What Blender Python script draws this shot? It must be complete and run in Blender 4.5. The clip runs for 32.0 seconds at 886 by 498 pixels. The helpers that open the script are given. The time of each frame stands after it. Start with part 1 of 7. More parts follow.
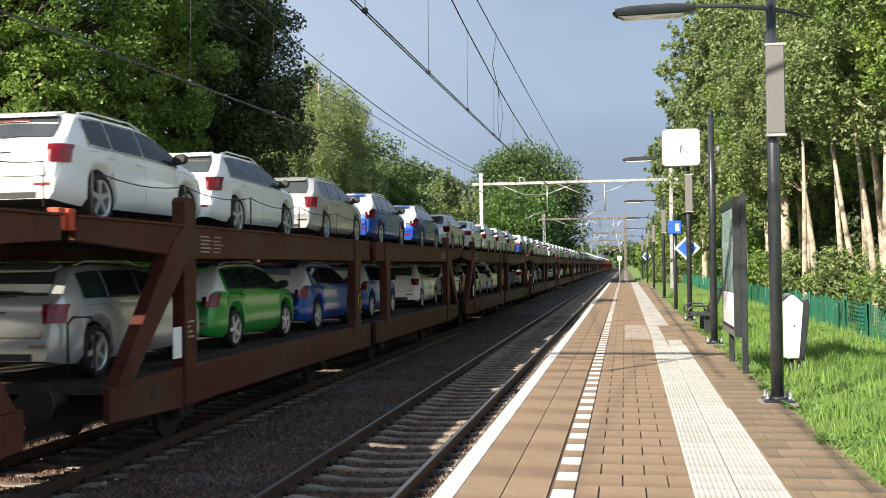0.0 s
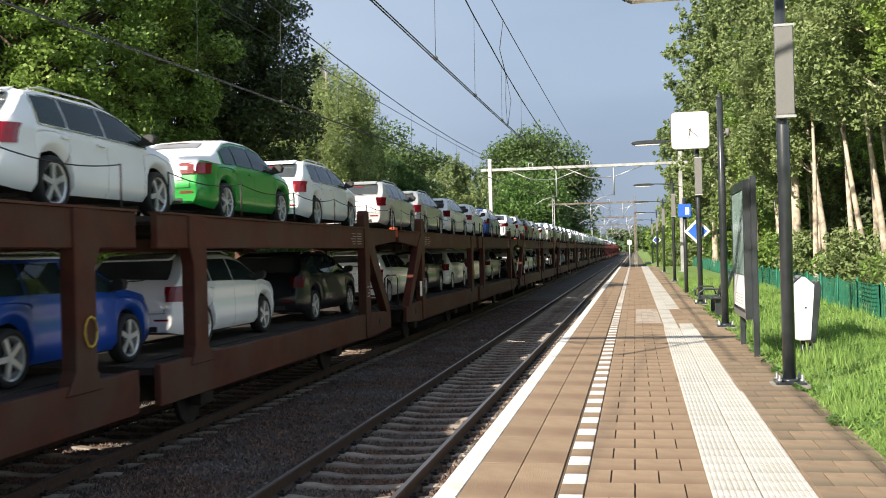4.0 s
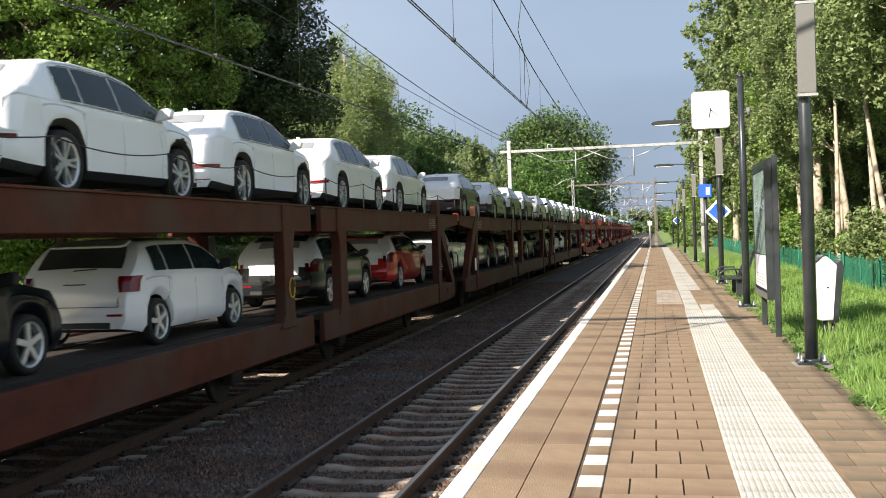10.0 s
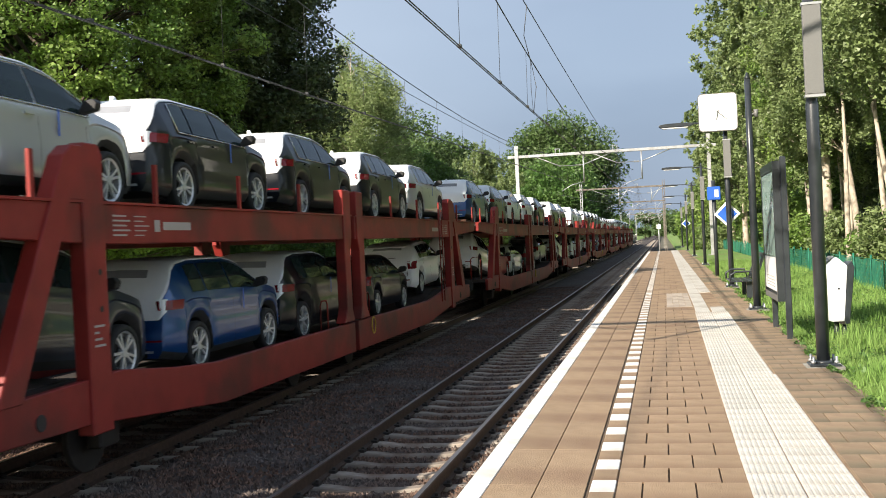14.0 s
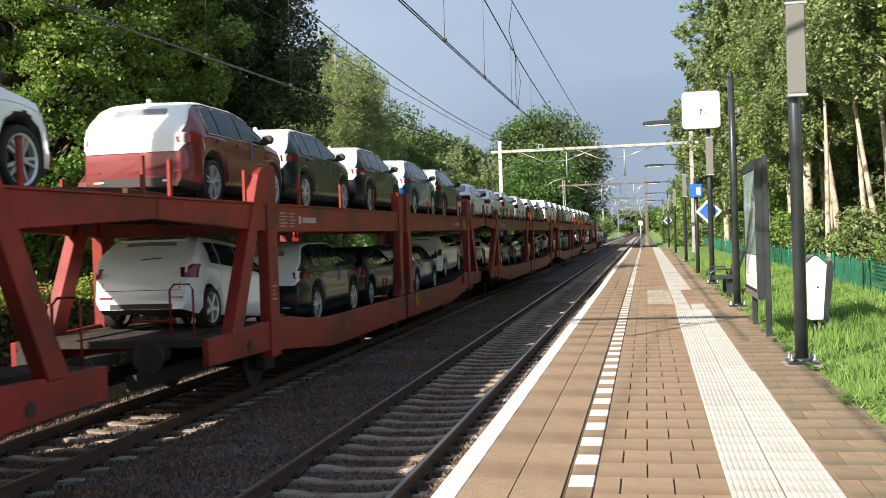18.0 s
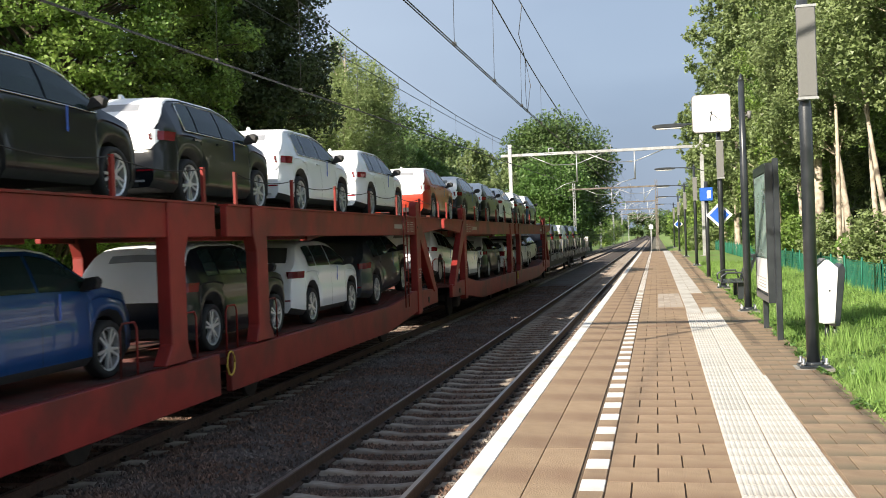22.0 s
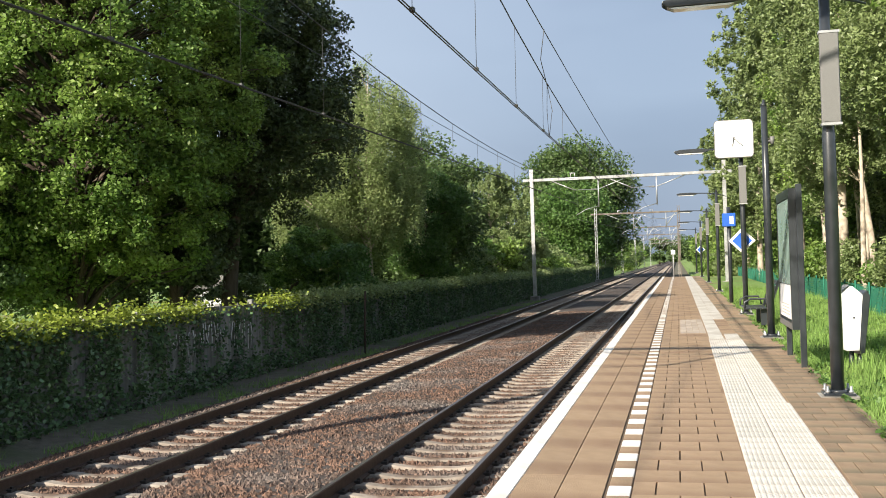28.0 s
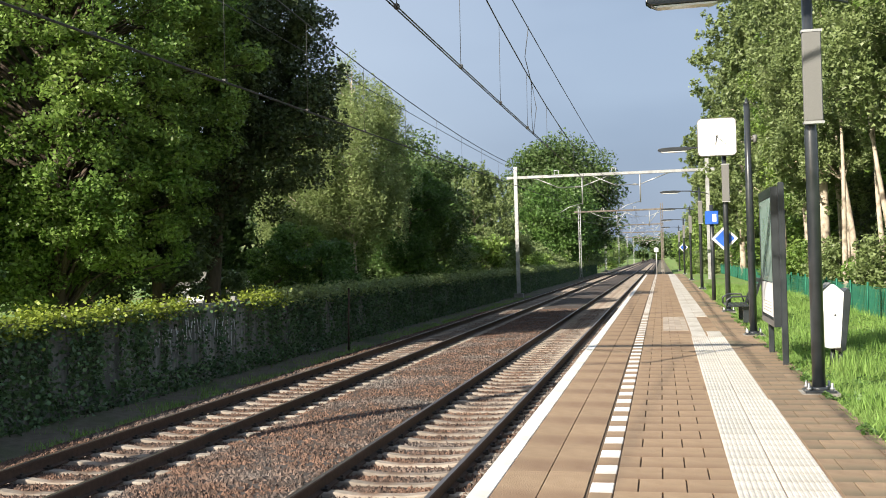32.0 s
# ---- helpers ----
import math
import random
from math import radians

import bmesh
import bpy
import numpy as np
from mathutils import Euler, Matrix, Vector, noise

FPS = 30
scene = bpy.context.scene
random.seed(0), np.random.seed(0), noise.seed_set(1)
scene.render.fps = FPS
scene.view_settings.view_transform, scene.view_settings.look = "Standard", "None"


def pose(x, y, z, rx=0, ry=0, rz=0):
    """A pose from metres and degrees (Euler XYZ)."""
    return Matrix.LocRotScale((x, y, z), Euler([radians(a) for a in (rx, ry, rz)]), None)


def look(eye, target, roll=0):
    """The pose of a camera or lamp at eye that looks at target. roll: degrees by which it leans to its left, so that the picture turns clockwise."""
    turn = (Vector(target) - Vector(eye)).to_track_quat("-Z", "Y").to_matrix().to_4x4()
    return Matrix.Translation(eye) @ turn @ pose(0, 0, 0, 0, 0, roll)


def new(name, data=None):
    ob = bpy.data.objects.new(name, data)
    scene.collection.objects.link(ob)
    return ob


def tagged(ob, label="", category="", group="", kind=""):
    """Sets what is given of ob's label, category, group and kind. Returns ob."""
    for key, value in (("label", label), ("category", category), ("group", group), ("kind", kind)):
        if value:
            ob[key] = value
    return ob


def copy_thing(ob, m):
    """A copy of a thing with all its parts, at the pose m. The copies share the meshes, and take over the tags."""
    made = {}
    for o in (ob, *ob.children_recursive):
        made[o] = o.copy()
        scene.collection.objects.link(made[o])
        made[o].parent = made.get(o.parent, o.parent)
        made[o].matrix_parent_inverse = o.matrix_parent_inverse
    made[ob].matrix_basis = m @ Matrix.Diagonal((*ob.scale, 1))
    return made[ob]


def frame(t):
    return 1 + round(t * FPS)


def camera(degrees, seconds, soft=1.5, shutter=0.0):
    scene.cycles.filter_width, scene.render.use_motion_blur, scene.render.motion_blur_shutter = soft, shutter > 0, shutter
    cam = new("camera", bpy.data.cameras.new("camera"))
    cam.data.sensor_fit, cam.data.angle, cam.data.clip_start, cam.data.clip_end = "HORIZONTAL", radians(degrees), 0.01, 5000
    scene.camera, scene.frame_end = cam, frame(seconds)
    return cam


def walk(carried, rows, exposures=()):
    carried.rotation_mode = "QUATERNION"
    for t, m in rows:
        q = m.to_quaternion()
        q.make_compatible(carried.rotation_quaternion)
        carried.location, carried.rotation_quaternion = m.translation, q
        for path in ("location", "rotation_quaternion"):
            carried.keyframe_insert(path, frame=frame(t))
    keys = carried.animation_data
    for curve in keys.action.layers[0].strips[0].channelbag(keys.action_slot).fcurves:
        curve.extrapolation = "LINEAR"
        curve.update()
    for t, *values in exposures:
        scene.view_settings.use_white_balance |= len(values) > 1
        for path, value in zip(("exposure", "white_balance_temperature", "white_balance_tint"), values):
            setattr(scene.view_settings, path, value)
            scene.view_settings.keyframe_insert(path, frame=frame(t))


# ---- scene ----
EYE = (0.0, 0.0, 2.491)
cam = camera(46.56, 32.0, soft=0.92, shutter=0.08)


def aim(yaw, pitch, roll):
    """The pose of the held camera: turned left by yaw, up by pitch, leaning by roll."""
    return pose(*EYE, 90 + pitch, 0, yaw) @ pose(0, 0, 0, 0, 0, roll)


LOOKS = [  # seconds, yaw, pitch, roll
    (0, 9.97, 0.98, -0.73), (0.5, 10.04, 0.92, -0.63), (1, 10.13, 0.85, -0.87), (1.5, 10.16, 0.75, -0.96), (2, 10.26, 0.63, -1.01),
    (2.5, 10.29, 0.58, -0.74), (3, 10.29, 0.44, -1.17), (3.5, 10.40, 0.32, -1.38), (5.5, 10.94, 0.16, -1.72), (6, 11.04, 0.16, -1.77),
    (6.5, 11.06, -0.05, -1.90), (7, 11.19, 0.01, -2.17), (7.5, 11.09, -0.03, -1.87), (8, 11.26, -0.07, -1.96), (8.5, 11.33, -0.17, -2.17),
    (9, 11.53, -0.36, -2.07), (9.5, 11.61, -0.58, -1.93), (10, 11.64, -0.71, -1.92), (10.5, 11.66, -0.81, -2.01), (11, 11.61, -0.92, -2.30),
    (11.5, 11.57, -0.94, -2.30), (12, 11.63, -0.76, -2.32), (12.5, 11.77, -0.46, -2.58), (13, 11.95, -0.35, -2.52), (13.5, 12.10, -0.32, -2.59),
    (14, 12.12, -0.34, -2.71), (14.5, 12.02, -0.46, -2.50), (16.5, 11.81, -0.70, -2.47), (17, 11.69, -0.75, -1.88), (17.5, 11.39, -0.73, -1.93),
    (18, 11.15, -0.72, -1.97), (18.5, 11.07, -0.77, -2.56), (19, 10.97, -0.86, -2.08), (19.5, 10.95, -1.00, -1.92), (20, 11.14, -1.06, -1.93),
    (20.5, 11.05, -1.02, -1.81), (21, 11.19, -1.02, -1.57), (21.5, 11.42, -0.77, -2.09), (22, 11.70, -0.48, -2.05), (22.5, 11.92, -0.07, -2.12),
    (23, 12.05, 0.28, -1.98), (23.5, 12.24, 0.45, -2.19), (24, 12.24, 0.56, -1.75), (24.5, 12.14, 0.66, -1.91), (25, 12.14, 0.80, -1.89),
    (25.5, 12.15, 0.83, -1.71), (27.5, 12.74, 0.92, -1.78), (28, 12.83, 0.91, -1.74), (28.5, 12.83, 0.90, -1.71), (29, 12.80, 0.87, -1.77),
    (29.5, 12.66, 0.90, -1.73), (30, 12.60, 0.77, -1.79), (30.5, 12.44, 0.70, -1.82), (31, 12.26, 0.69, -1.83), (31.5, 12.09, 0.70, -1.75),
    (32, 11.94, 0.72, -1.61),
]
walk(cam, [(t, aim(yw, pt, rl)) for t, yw, pt, rl in LOOKS])

# ---- light: low summer sun behind and to the left, dark rain cloud ahead ----
SUN_TO = Vector((0.535, 0.845, 0)).normalized()      # the way that shadows fall
SUN_EL = radians(29.9)
sun = new("sun", bpy.data.lights.new("sun", "SUN"))
sun.data.energy, sun.data.angle, sun.data.color = 5.0, radians(0.6), (1.0, 0.905, 0.765)
sun.matrix_world = look((0, 0, 60), Vector((0, 0, 60)) + SUN_TO * math.cos(SUN_EL) - Vector((0, 0, math.sin(SUN_EL))))
world = bpy.data.worlds.new("sky")
scene.world = world
world.use_nodes = True
wt = world.node_tree
wt.nodes.clear()
sky = wt.nodes.new("ShaderNodeTexSky")
sky.sky_type, sky.sun_disc = "NISHITA", False
sky.sun_elevation, sky.sun_rotation = SUN_EL, math.atan2(-SUN_TO.x, -SUN_TO.y)
sky.air_density, sky.dust_density = 1.2, 1.5
wco = wt.nodes.new("ShaderNodeTexCoord")
wmap = wt.nodes.new("ShaderNodeMapping")
wmap.inputs["Scale"].default_value = (1.0, 1.0, 2.6)
wn = wt.nodes.new("ShaderNodeTexNoise")
wn.inputs["Scale"].default_value, wn.inputs["Detail"].default_value = 1.6, 4.0
wr = wt.nodes.new("ShaderNodeValToRGB")            # rain cloud: bluish greys
wr.color_ramp.elements[0].position, wr.color_ramp.elements[0].color = 0.34, (0.21, 0.29, 0.45, 1)
wr.color_ramp.elements[1].position, wr.color_ramp.elements[1].color = 0.70, (0.42, 0.53, 0.71, 1)
wsc = wt.nodes.new("ShaderNodeVectorMath")
wsc.operation = "SCALE"
wsc.inputs["Scale"].default_value = 0.125
wmx = wt.nodes.new("ShaderNodeMix")
wmx.data_type = "RGBA"
wsep = wt.nodes.new("ShaderNodeSeparateXYZ")
wlt = wt.nodes.new("ShaderNodeMapRange")           # the cloud thins out to the left of the line
wlt.interpolation_type = "SMOOTHSTEP"
wlt.inputs["From Min"].default_value, wlt.inputs["From Max"].default_value = 0.0, -0.42
wlt.inputs["To Min"].default_value, wlt.inputs["To Max"].default_value = 0.0, 0.85
wrt = wt.nodes.new("ShaderNodeMapRange")           # unseen bright cloud on the right, added to light the cars' shaded sides
wrt.interpolation_type = "SMOOTHSTEP"
wrt.inputs["From Min"].default_value, wrt.inputs["From Max"].default_value = 0.42, 0.85
wrt.inputs["To Min"].default_value, wrt.inputs["To Max"].default_value = 0.0, 1.0
wcr = wt.nodes.new("ShaderNodeMix")
wcr.data_type = "RGBA"
wcr.inputs["B"].default_value = (1.25, 1.45, 1.78, 1)
wcl = wt.nodes.new("ShaderNodeMix")
wcl.data_type = "RGBA"
wcl.inputs["B"].default_value = (0.62, 0.73, 0.90, 1)
wfac = wt.nodes.new("ShaderNodeMapRange")          # the rain cloud stands ahead, clear sky behind
wfac.interpolation_type = "SMOOTHSTEP"
wfac.inputs["From Min"].default_value, wfac.inputs["From Max"].default_value = -0.5, 0.55
wfac.inputs["To Min"].default_value, wfac.inputs["To Max"].default_value = 0.25, 0.88
wbg = wt.nodes.new("ShaderNodeBackground")
wbg.inputs["Strength"].default_value = 0.50
wout = wt.nodes.new("ShaderNodeOutputWorld")
wt.links.new(wco.outputs["Generated"], wmap.inputs["Vector"])
wt.links.new(wmap.outputs["Vector"], wn.inputs["Vector"])
wt.links.new(wn.outputs["Fac"], wr.inputs["Fac"])
wt.links.new(wco.outputs["Generated"], wsep.inputs["Vector"])
wt.links.new(wsep.outputs["Y"], wfac.inputs["Value"])
wt.links.new(wfac.outputs["Result"], wmx.inputs["Factor"])
wt.links.new(sky.outputs["Color"], wsc.inputs[0])
wt.links.new(wsc.outputs["Vector"], wmx.inputs["A"])
wt.links.new(wsep.outputs["X"], wlt.inputs["Value"])
wt.links.new(wsep.outputs["X"], wrt.inputs["Value"])
wt.links.new(wlt.outputs["Result"], wcl.inputs["Factor"])
wt.links.new(wrt.outputs["Result"], wcr.inputs["Factor"])
wt.links.new(wcl.outputs["Result"], wcr.inputs["A"])
wt.links.new(wr.outputs["Color"], wcl.inputs["A"])
wt.links.new(wcr.outputs["Result"], wmx.inputs["B"])
wt.links.new(wmx.outputs["Result"], wbg.inputs["Color"])
wt.links.new(wbg.outputs["Background"], wout.inputs["Surface"])
scene.view_settings.exposure = 0.97

# ---- materials ----
def mat(name, c1, c2=None, scale=6.0, rough=0.7, metal=0.0, bump=0.0, bscale=40.0, spread=0.0, coat=0.0, stain=None, sscale=0.8, stretch=(1, 1, 1), trans=0.0, island=0.0, spec=0.5):
    """A surface whose colour drifts from c1 to c2 in fine grain, with broad stains, relief and a spread from piece to piece."""
    m = bpy.data.materials.new(name)
    m.use_nodes = True
    nt = m.node_tree
    b = nt.nodes["Principled BSDF"]
    b.inputs["Roughness"].default_value, b.inputs["Metallic"].default_value = rough, metal
    b.inputs["Coat Weight"].default_value, b.inputs["Coat Roughness"].default_value = coat, 0.05
    b.inputs["Specular IOR Level"].default_value = spec
    c2 = c2 or c1
    co = nt.nodes.new("ShaderNodeTexCoord")
    mp = nt.nodes.new("ShaderNodeMapping")
    mp.inputs["Scale"].default_value = stretch
    nt.links.new(co.outputs["Object"], mp.inputs["Vector"])
    n = nt.nodes.new("ShaderNodeTexNoise")
    n.inputs["Scale"].default_value, n.inputs["Detail"].default_value = scale, 5.0
    nt.links.new(mp.outputs["Vector"], n.inputs["Vector"])
    mx = nt.nodes.new("ShaderNodeMix")
    mx.data_type = "RGBA"
    mx.inputs["A"].default_value, mx.inputs["B"].default_value = (*c1, 1), (*c2, 1)
    rp = nt.nodes.new("ShaderNodeMapRange")
    rp.inputs["From Min"].default_value, rp.inputs["From Max"].default_value = 0.3, 0.7
    nt.links.new(n.outputs["Fac"], rp.inputs["Value"])
    nt.links.new(rp.outputs["Result"], mx.inputs["Factor"])
    col = mx.outputs["Result"]
    if stain:
        n2 = nt.nodes.new("ShaderNodeTexNoise")
        n2.inputs["Scale"].default_value, n2.inputs["Detail"].default_value = sscale, 6.0
        nt.links.new(mp.outputs["Vector"], n2.inputs["Vector"])
        r2 = nt.nodes.new("ShaderNodeMapRange")
        r2.inputs["From Min"].default_value, r2.inputs["From Max"].default_value = 0.48, 0.68
        nt.links.new(n2.outputs["Fac"], r2.inputs["Value"])
        m2 = nt.nodes.new("ShaderNodeMix")
        m2.data_type = "RGBA"
        m2.inputs["B"].default_value = (*stain, 1)
        nt.links.new(r2.outputs["Result"], m2.inputs["Factor"])
        nt.links.new(col, m2.inputs["A"])
        col = m2.outputs["Result"]
    if spread or island:
        hs = nt.nodes.new("ShaderNodeHueSaturation")
        mr = nt.nodes.new("ShaderNodeMapRange")
        k = spread or island
        mr.inputs["To Min"].default_value, mr.inputs["To Max"].default_value = 1 - k, 1 + k
        if spread:
            nt.links.new(nt.nodes.new("ShaderNodeObjectInfo").outputs["Random"], mr.inputs["Value"])
        else:
            nt.links.new(nt.nodes.new("ShaderNodeNewGeometry").outputs["Random Per Island"], mr.inputs["Value"])
        nt.links.new(mr.outputs["Result"], hs.inputs["Value"])
        nt.links.new(col, hs.inputs["Color"])
        col = hs.outputs["Color"]
    nt.links.new(col, b.inputs["Base Color"])
    if bump:
        n3 = nt.nodes.new("ShaderNodeTexNoise")
        n3.inputs["Scale"].default_value, n3.inputs["Detail"].default_value = bscale, 4.0
        nt.links.new(mp.outputs["Vector"], n3.inputs["Vector"])
        bp = nt.nodes.new("ShaderNodeBump")
        bp.inputs["Strength"].default_value, bp.inputs["Distance"].default_value = bump, 0.02
        nt.links.new(n3.outputs["Fac"], bp.inputs["Height"])
        nt.links.new(bp.outputs["Normal"], b.inputs["Normal"])
    if trans:
        out = nt.nodes["Material Output"]
        tl = nt.nodes.new("ShaderNodeBsdfTranslucent")
        nt.links.new(col, tl.inputs["Color"])
        ms = nt.nodes.new("ShaderNodeMixShader")
        ms.inputs[0].default_value = trans
        nt.links.new(b.outputs["BSDF"], ms.inputs[1])
        nt.links.new(tl.outputs["BSDF"], ms.inputs[2])
        nt.links.new(ms.outputs["Shader"], out.inputs["Surface"])
    return m


M_GRASS = mat("grass", (0.10, 0.20, 0.035), (0.17, 0.28, 0.06), 3.0, 0.9, bump=0.5, bscale=30, stain=(0.20, 0.15, 0.07), sscale=0.35)
M_BLADE = mat("grass_blade", (0.155, 0.285, 0.055), (0.26, 0.385, 0.105), 0.9, 0.7, island=0.35, trans=0.35)
M_BALLAST = mat("ballast", (0.032, 0.024, 0.020), (0.080, 0.058, 0.047), 22, 0.95, bump=0.9, bscale=26, stain=(0.07, 0.064, 0.06), sscale=0.5)
M_STONE = mat("ballast_stone", (0.058, 0.042, 0.035), (0.165, 0.096, 0.066), 3, 0.95, bump=0.3, bscale=60, island=0.6, stain=(0.13, 0.115, 0.105), sscale=0.6)
M_RAIL = mat("rusty_rail", (0.048, 0.029, 0.021), (0.082, 0.050, 0.036), 14, 0.75, 0.2, bump=0.2)
M_RAILTOP = mat("rail_head", (0.22, 0.19, 0.17), (0.34, 0.30, 0.27), 8, 0.35, 0.9, stretch=(1, 0.05, 1))
M_SLEEPER = mat("concrete_sleeper", (0.235, 0.205, 0.17), (0.36, 0.32, 0.275), 7, 0.9, bump=0.3, spread=0.2, stain=(0.15, 0.10, 0.07), sscale=2.0)
M_SLAB = mat("platform_slab", (0.258, 0.178, 0.108), (0.340, 0.243, 0.154), 5, 0.75, bump=0.35, bscale=70, spread=0.05, stain=(0.205, 0.130, 0.080), sscale=1.2)
M_SLABJ = mat("platform_paving", (0.258, 0.178, 0.108), (0.340, 0.243, 0.154), 5, 0.75, bump=0.35, bscale=70, island=0.06, stain=(0.205, 0.130, 0.080), sscale=1.2)
M_SLABD = mat("dirty_paving", (0.21, 0.145, 0.092), (0.31, 0.222, 0.142), 4, 0.8, bump=0.25, spread=0.12, stain=(0.10, 0.092, 0.058), sscale=0.9)
M_JOINT = mat("joint_sand", (0.085, 0.058, 0.036), (0.13, 0.09, 0.057), 20, 0.95)
M_WHITE = mat("road_white", (0.72, 0.71, 0.68), (0.84, 0.83, 0.80), 5, 0.6, bump=0.15, stain=(0.58, 0.55, 0.50), sscale=1.5, spread=0.05)
M_TACT = mat("tactile_white", (0.46, 0.44, 0.40), (0.60, 0.58, 0.54), 7, 0.7, bump=0.2, stain=(0.36, 0.32, 0.27), sscale=1.1, spread=0.07)
M_PATCH = mat("patch_brick", (0.33, 0.28, 0.23), (0.42, 0.36, 0.30), 6, 0.8, bump=0.2, island=0.12)
M_CONC = mat("concrete", (0.25, 0.24, 0.22), (0.36, 0.35, 0.32), 4, 0.9, bump=0.3, stain=(0.14, 0.13, 0.11), sscale=0.7)
M_PANEL = mat("fence_concrete", (0.17, 0.17, 0.165), (0.27, 0.27, 0.26), 3, 0.9, bump=0.4, stain=(0.08, 0.085, 0.06), sscale=0.9, spread=0.15, stretch=(1, 1, 0.3))
M_POLE = mat("pole_paint", (0.018, 0.022, 0.026), (0.035, 0.040, 0.046), 5, 0.32, 0.0, coat=0.3)
M_GALV = mat("galvanised_steel", (0.40, 0.41, 0.42), (0.55, 0.56, 0.57), 9, 0.45, 0.6, stain=(0.33, 0.33, 0.32), sscale=1.2)
M_OLDST = mat("weathered_mast_steel", (0.14, 0.120, 0.10), (0.22, 0.195, 0.165), 5, 0.75, 0.2, stain=(0.11, 0.085, 0.065), sscale=1.2)
M_SPK = mat("speaker_grey", (0.13, 0.13, 0.125), (0.17, 0.17, 0.165), 90, 0.6)
M_CLOCK = mat("clock_face", (0.86, 0.86, 0.86), (0.90, 0.90, 0.90), 3, 0.35)
M_DARK = mat("dark_print", (0.03, 0.03, 0.035), None, 5, 0.5)
M_BLUE = mat("sign_blue", (0.02, 0.10, 0.46), (0.025, 0.12, 0.52), 4, 0.4)
M_WIRE = mat("wire", (0.045, 0.045, 0.047), (0.075, 0.075, 0.075), 3, 0.6, 0.3)
M_BARK = mat("bark", (0.050, 0.038, 0.027), (0.10, 0.075, 0.055), 9, 0.9, bump=0.8, bscale=18, stretch=(1, 1, 0.25))
M_BIRCH = mat("birch_bark", (0.42, 0.36, 0.28), (0.58, 0.50, 0.40), 5, 0.8, bump=0.4, stain=(0.10, 0.08, 0.06), sscale=2.6, stretch=(1, 1, 0.8))
M_LEAF = mat("leaf_green", (0.110, 0.205, 0.044), (0.275, 0.375, 0.088), 0.30, 0.5, island=0.50, trans=0.45)
M_LEAFG = mat("leaf_fresh", (0.062, 0.140, 0.030), (0.125, 0.215, 0.052), 0.25, 0.5, island=0.35, trans=0.3)
M_LEAFD = mat("leaf_dark", (0.060, 0.112, 0.032), (0.108, 0.165, 0.048), 0.4, 0.55, island=0.40, trans=0.25)
# M_LEAFX: leaf green darkened so that the colour itself carries deep shade
M_LEAFX = mat("leaf_in_shade", (0.042, 0.065, 0.024), (0.085, 0.118, 0.042), 0.4, 0.6, island=0.4, trans=0.10)
M_LEAFP = mat("leaf_pale", (0.150, 0.210, 0.075), (0.230, 0.290, 0.115), 0.4, 0.5, island=0.28, trans=0.30)
M_LEAFB = mat("birch_leaf", (0.21, 0.280, 0.105), (0.31, 0.375, 0.155), 0.5, 0.5, island=0.25, trans=0.45)
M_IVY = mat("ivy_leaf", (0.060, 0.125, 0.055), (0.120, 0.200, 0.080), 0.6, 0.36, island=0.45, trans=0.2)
# M_LEAFY: ivy for the fence crest, its colour brightened to look sunlit
M_LEAFY = mat("crest_leaf_sunlit", (0.19, 0.25, 0.03), (0.28, 0.34, 0.05), 0.5, 0.5, island=0.35, trans=0.3)
M_NET = mat("green_netting", (0.010, 0.12, 0.075), (0.015, 0.17, 0.10), 6, 0.7)
M_SOIL = mat("path_soil", (0.085, 0.072, 0.052), (0.15, 0.130, 0.098), 5, 0.95, bump=0.8, bscale=18, stain=(0.060, 0.080, 0.030), sscale=0.7)
M_BROWN = mat("oxide_brown_steel", (0.062, 0.018, 0.011), (0.098, 0.028, 0.017), 3, 0.6, stain=(0.080, 0.044, 0.030), sscale=0.9, bump=0.15, spread=0.12, spec=0.2)
M_RED = mat("signal_red_steel", (0.20, 0.018, 0.015), (0.29, 0.030, 0.024), 2, 0.5, stain=(0.11, 0.024, 0.019), sscale=0.9, bump=0.08, spread=0.1, spec=0.3)
M_GREYW = mat("weathered_grey_steel", (0.20, 0.19, 0.175), (0.32, 0.30, 0.28), 3, 0.7, stain=(0.09, 0.07, 0.055), sscale=1.0)
M_BLACKST = mat("black_running_gear", (0.014, 0.012, 0.011), (0.03, 0.026, 0.023), 6, 0.7)
M_DECK = mat("steel_deck", (0.020, 0.015, 0.013), (0.045, 0.032, 0.026), 4, 0.85, bump=0.3)
M_DECKR = mat("red_deck", (0.085, 0.018, 0.014), (0.15, 0.028, 0.02), 4, 0.7, bump=0.3, stain=(0.05, 0.03, 0.025), sscale=1.5)
M_PRINT = mat("wagon_print", (0.40, 0.35, 0.32), None, 12, 0.7)
M_TYRE = mat("tyre", (0.012, 0.012, 0.012), (0.02, 0.02, 0.02), 20, 0.8)
M_RIM = mat("alloy", (0.50, 0.51, 0.52), (0.60, 0.61, 0.62), 10, 0.30, 0.45)
M_RIMD = mat("dark_alloy", (0.05, 0.05, 0.055), None, 10, 0.3, 0.6)
M_GLASS = mat("car_glass", (0.012, 0.022, 0.022), (0.026, 0.042, 0.040), 1.2, 0.03, spec=0.25)
# paler copy of the car glass, with reflected sky put into its colour
M_GLASSR = mat("rear_glass_skylit", (0.040, 0.046, 0.048), (0.065, 0.072, 0.074), 1.2, 0.05, coat=0.5)
M_TRIM = mat("black_plastic", (0.015, 0.015, 0.016), (0.025, 0.025, 0.026), 20, 0.6)
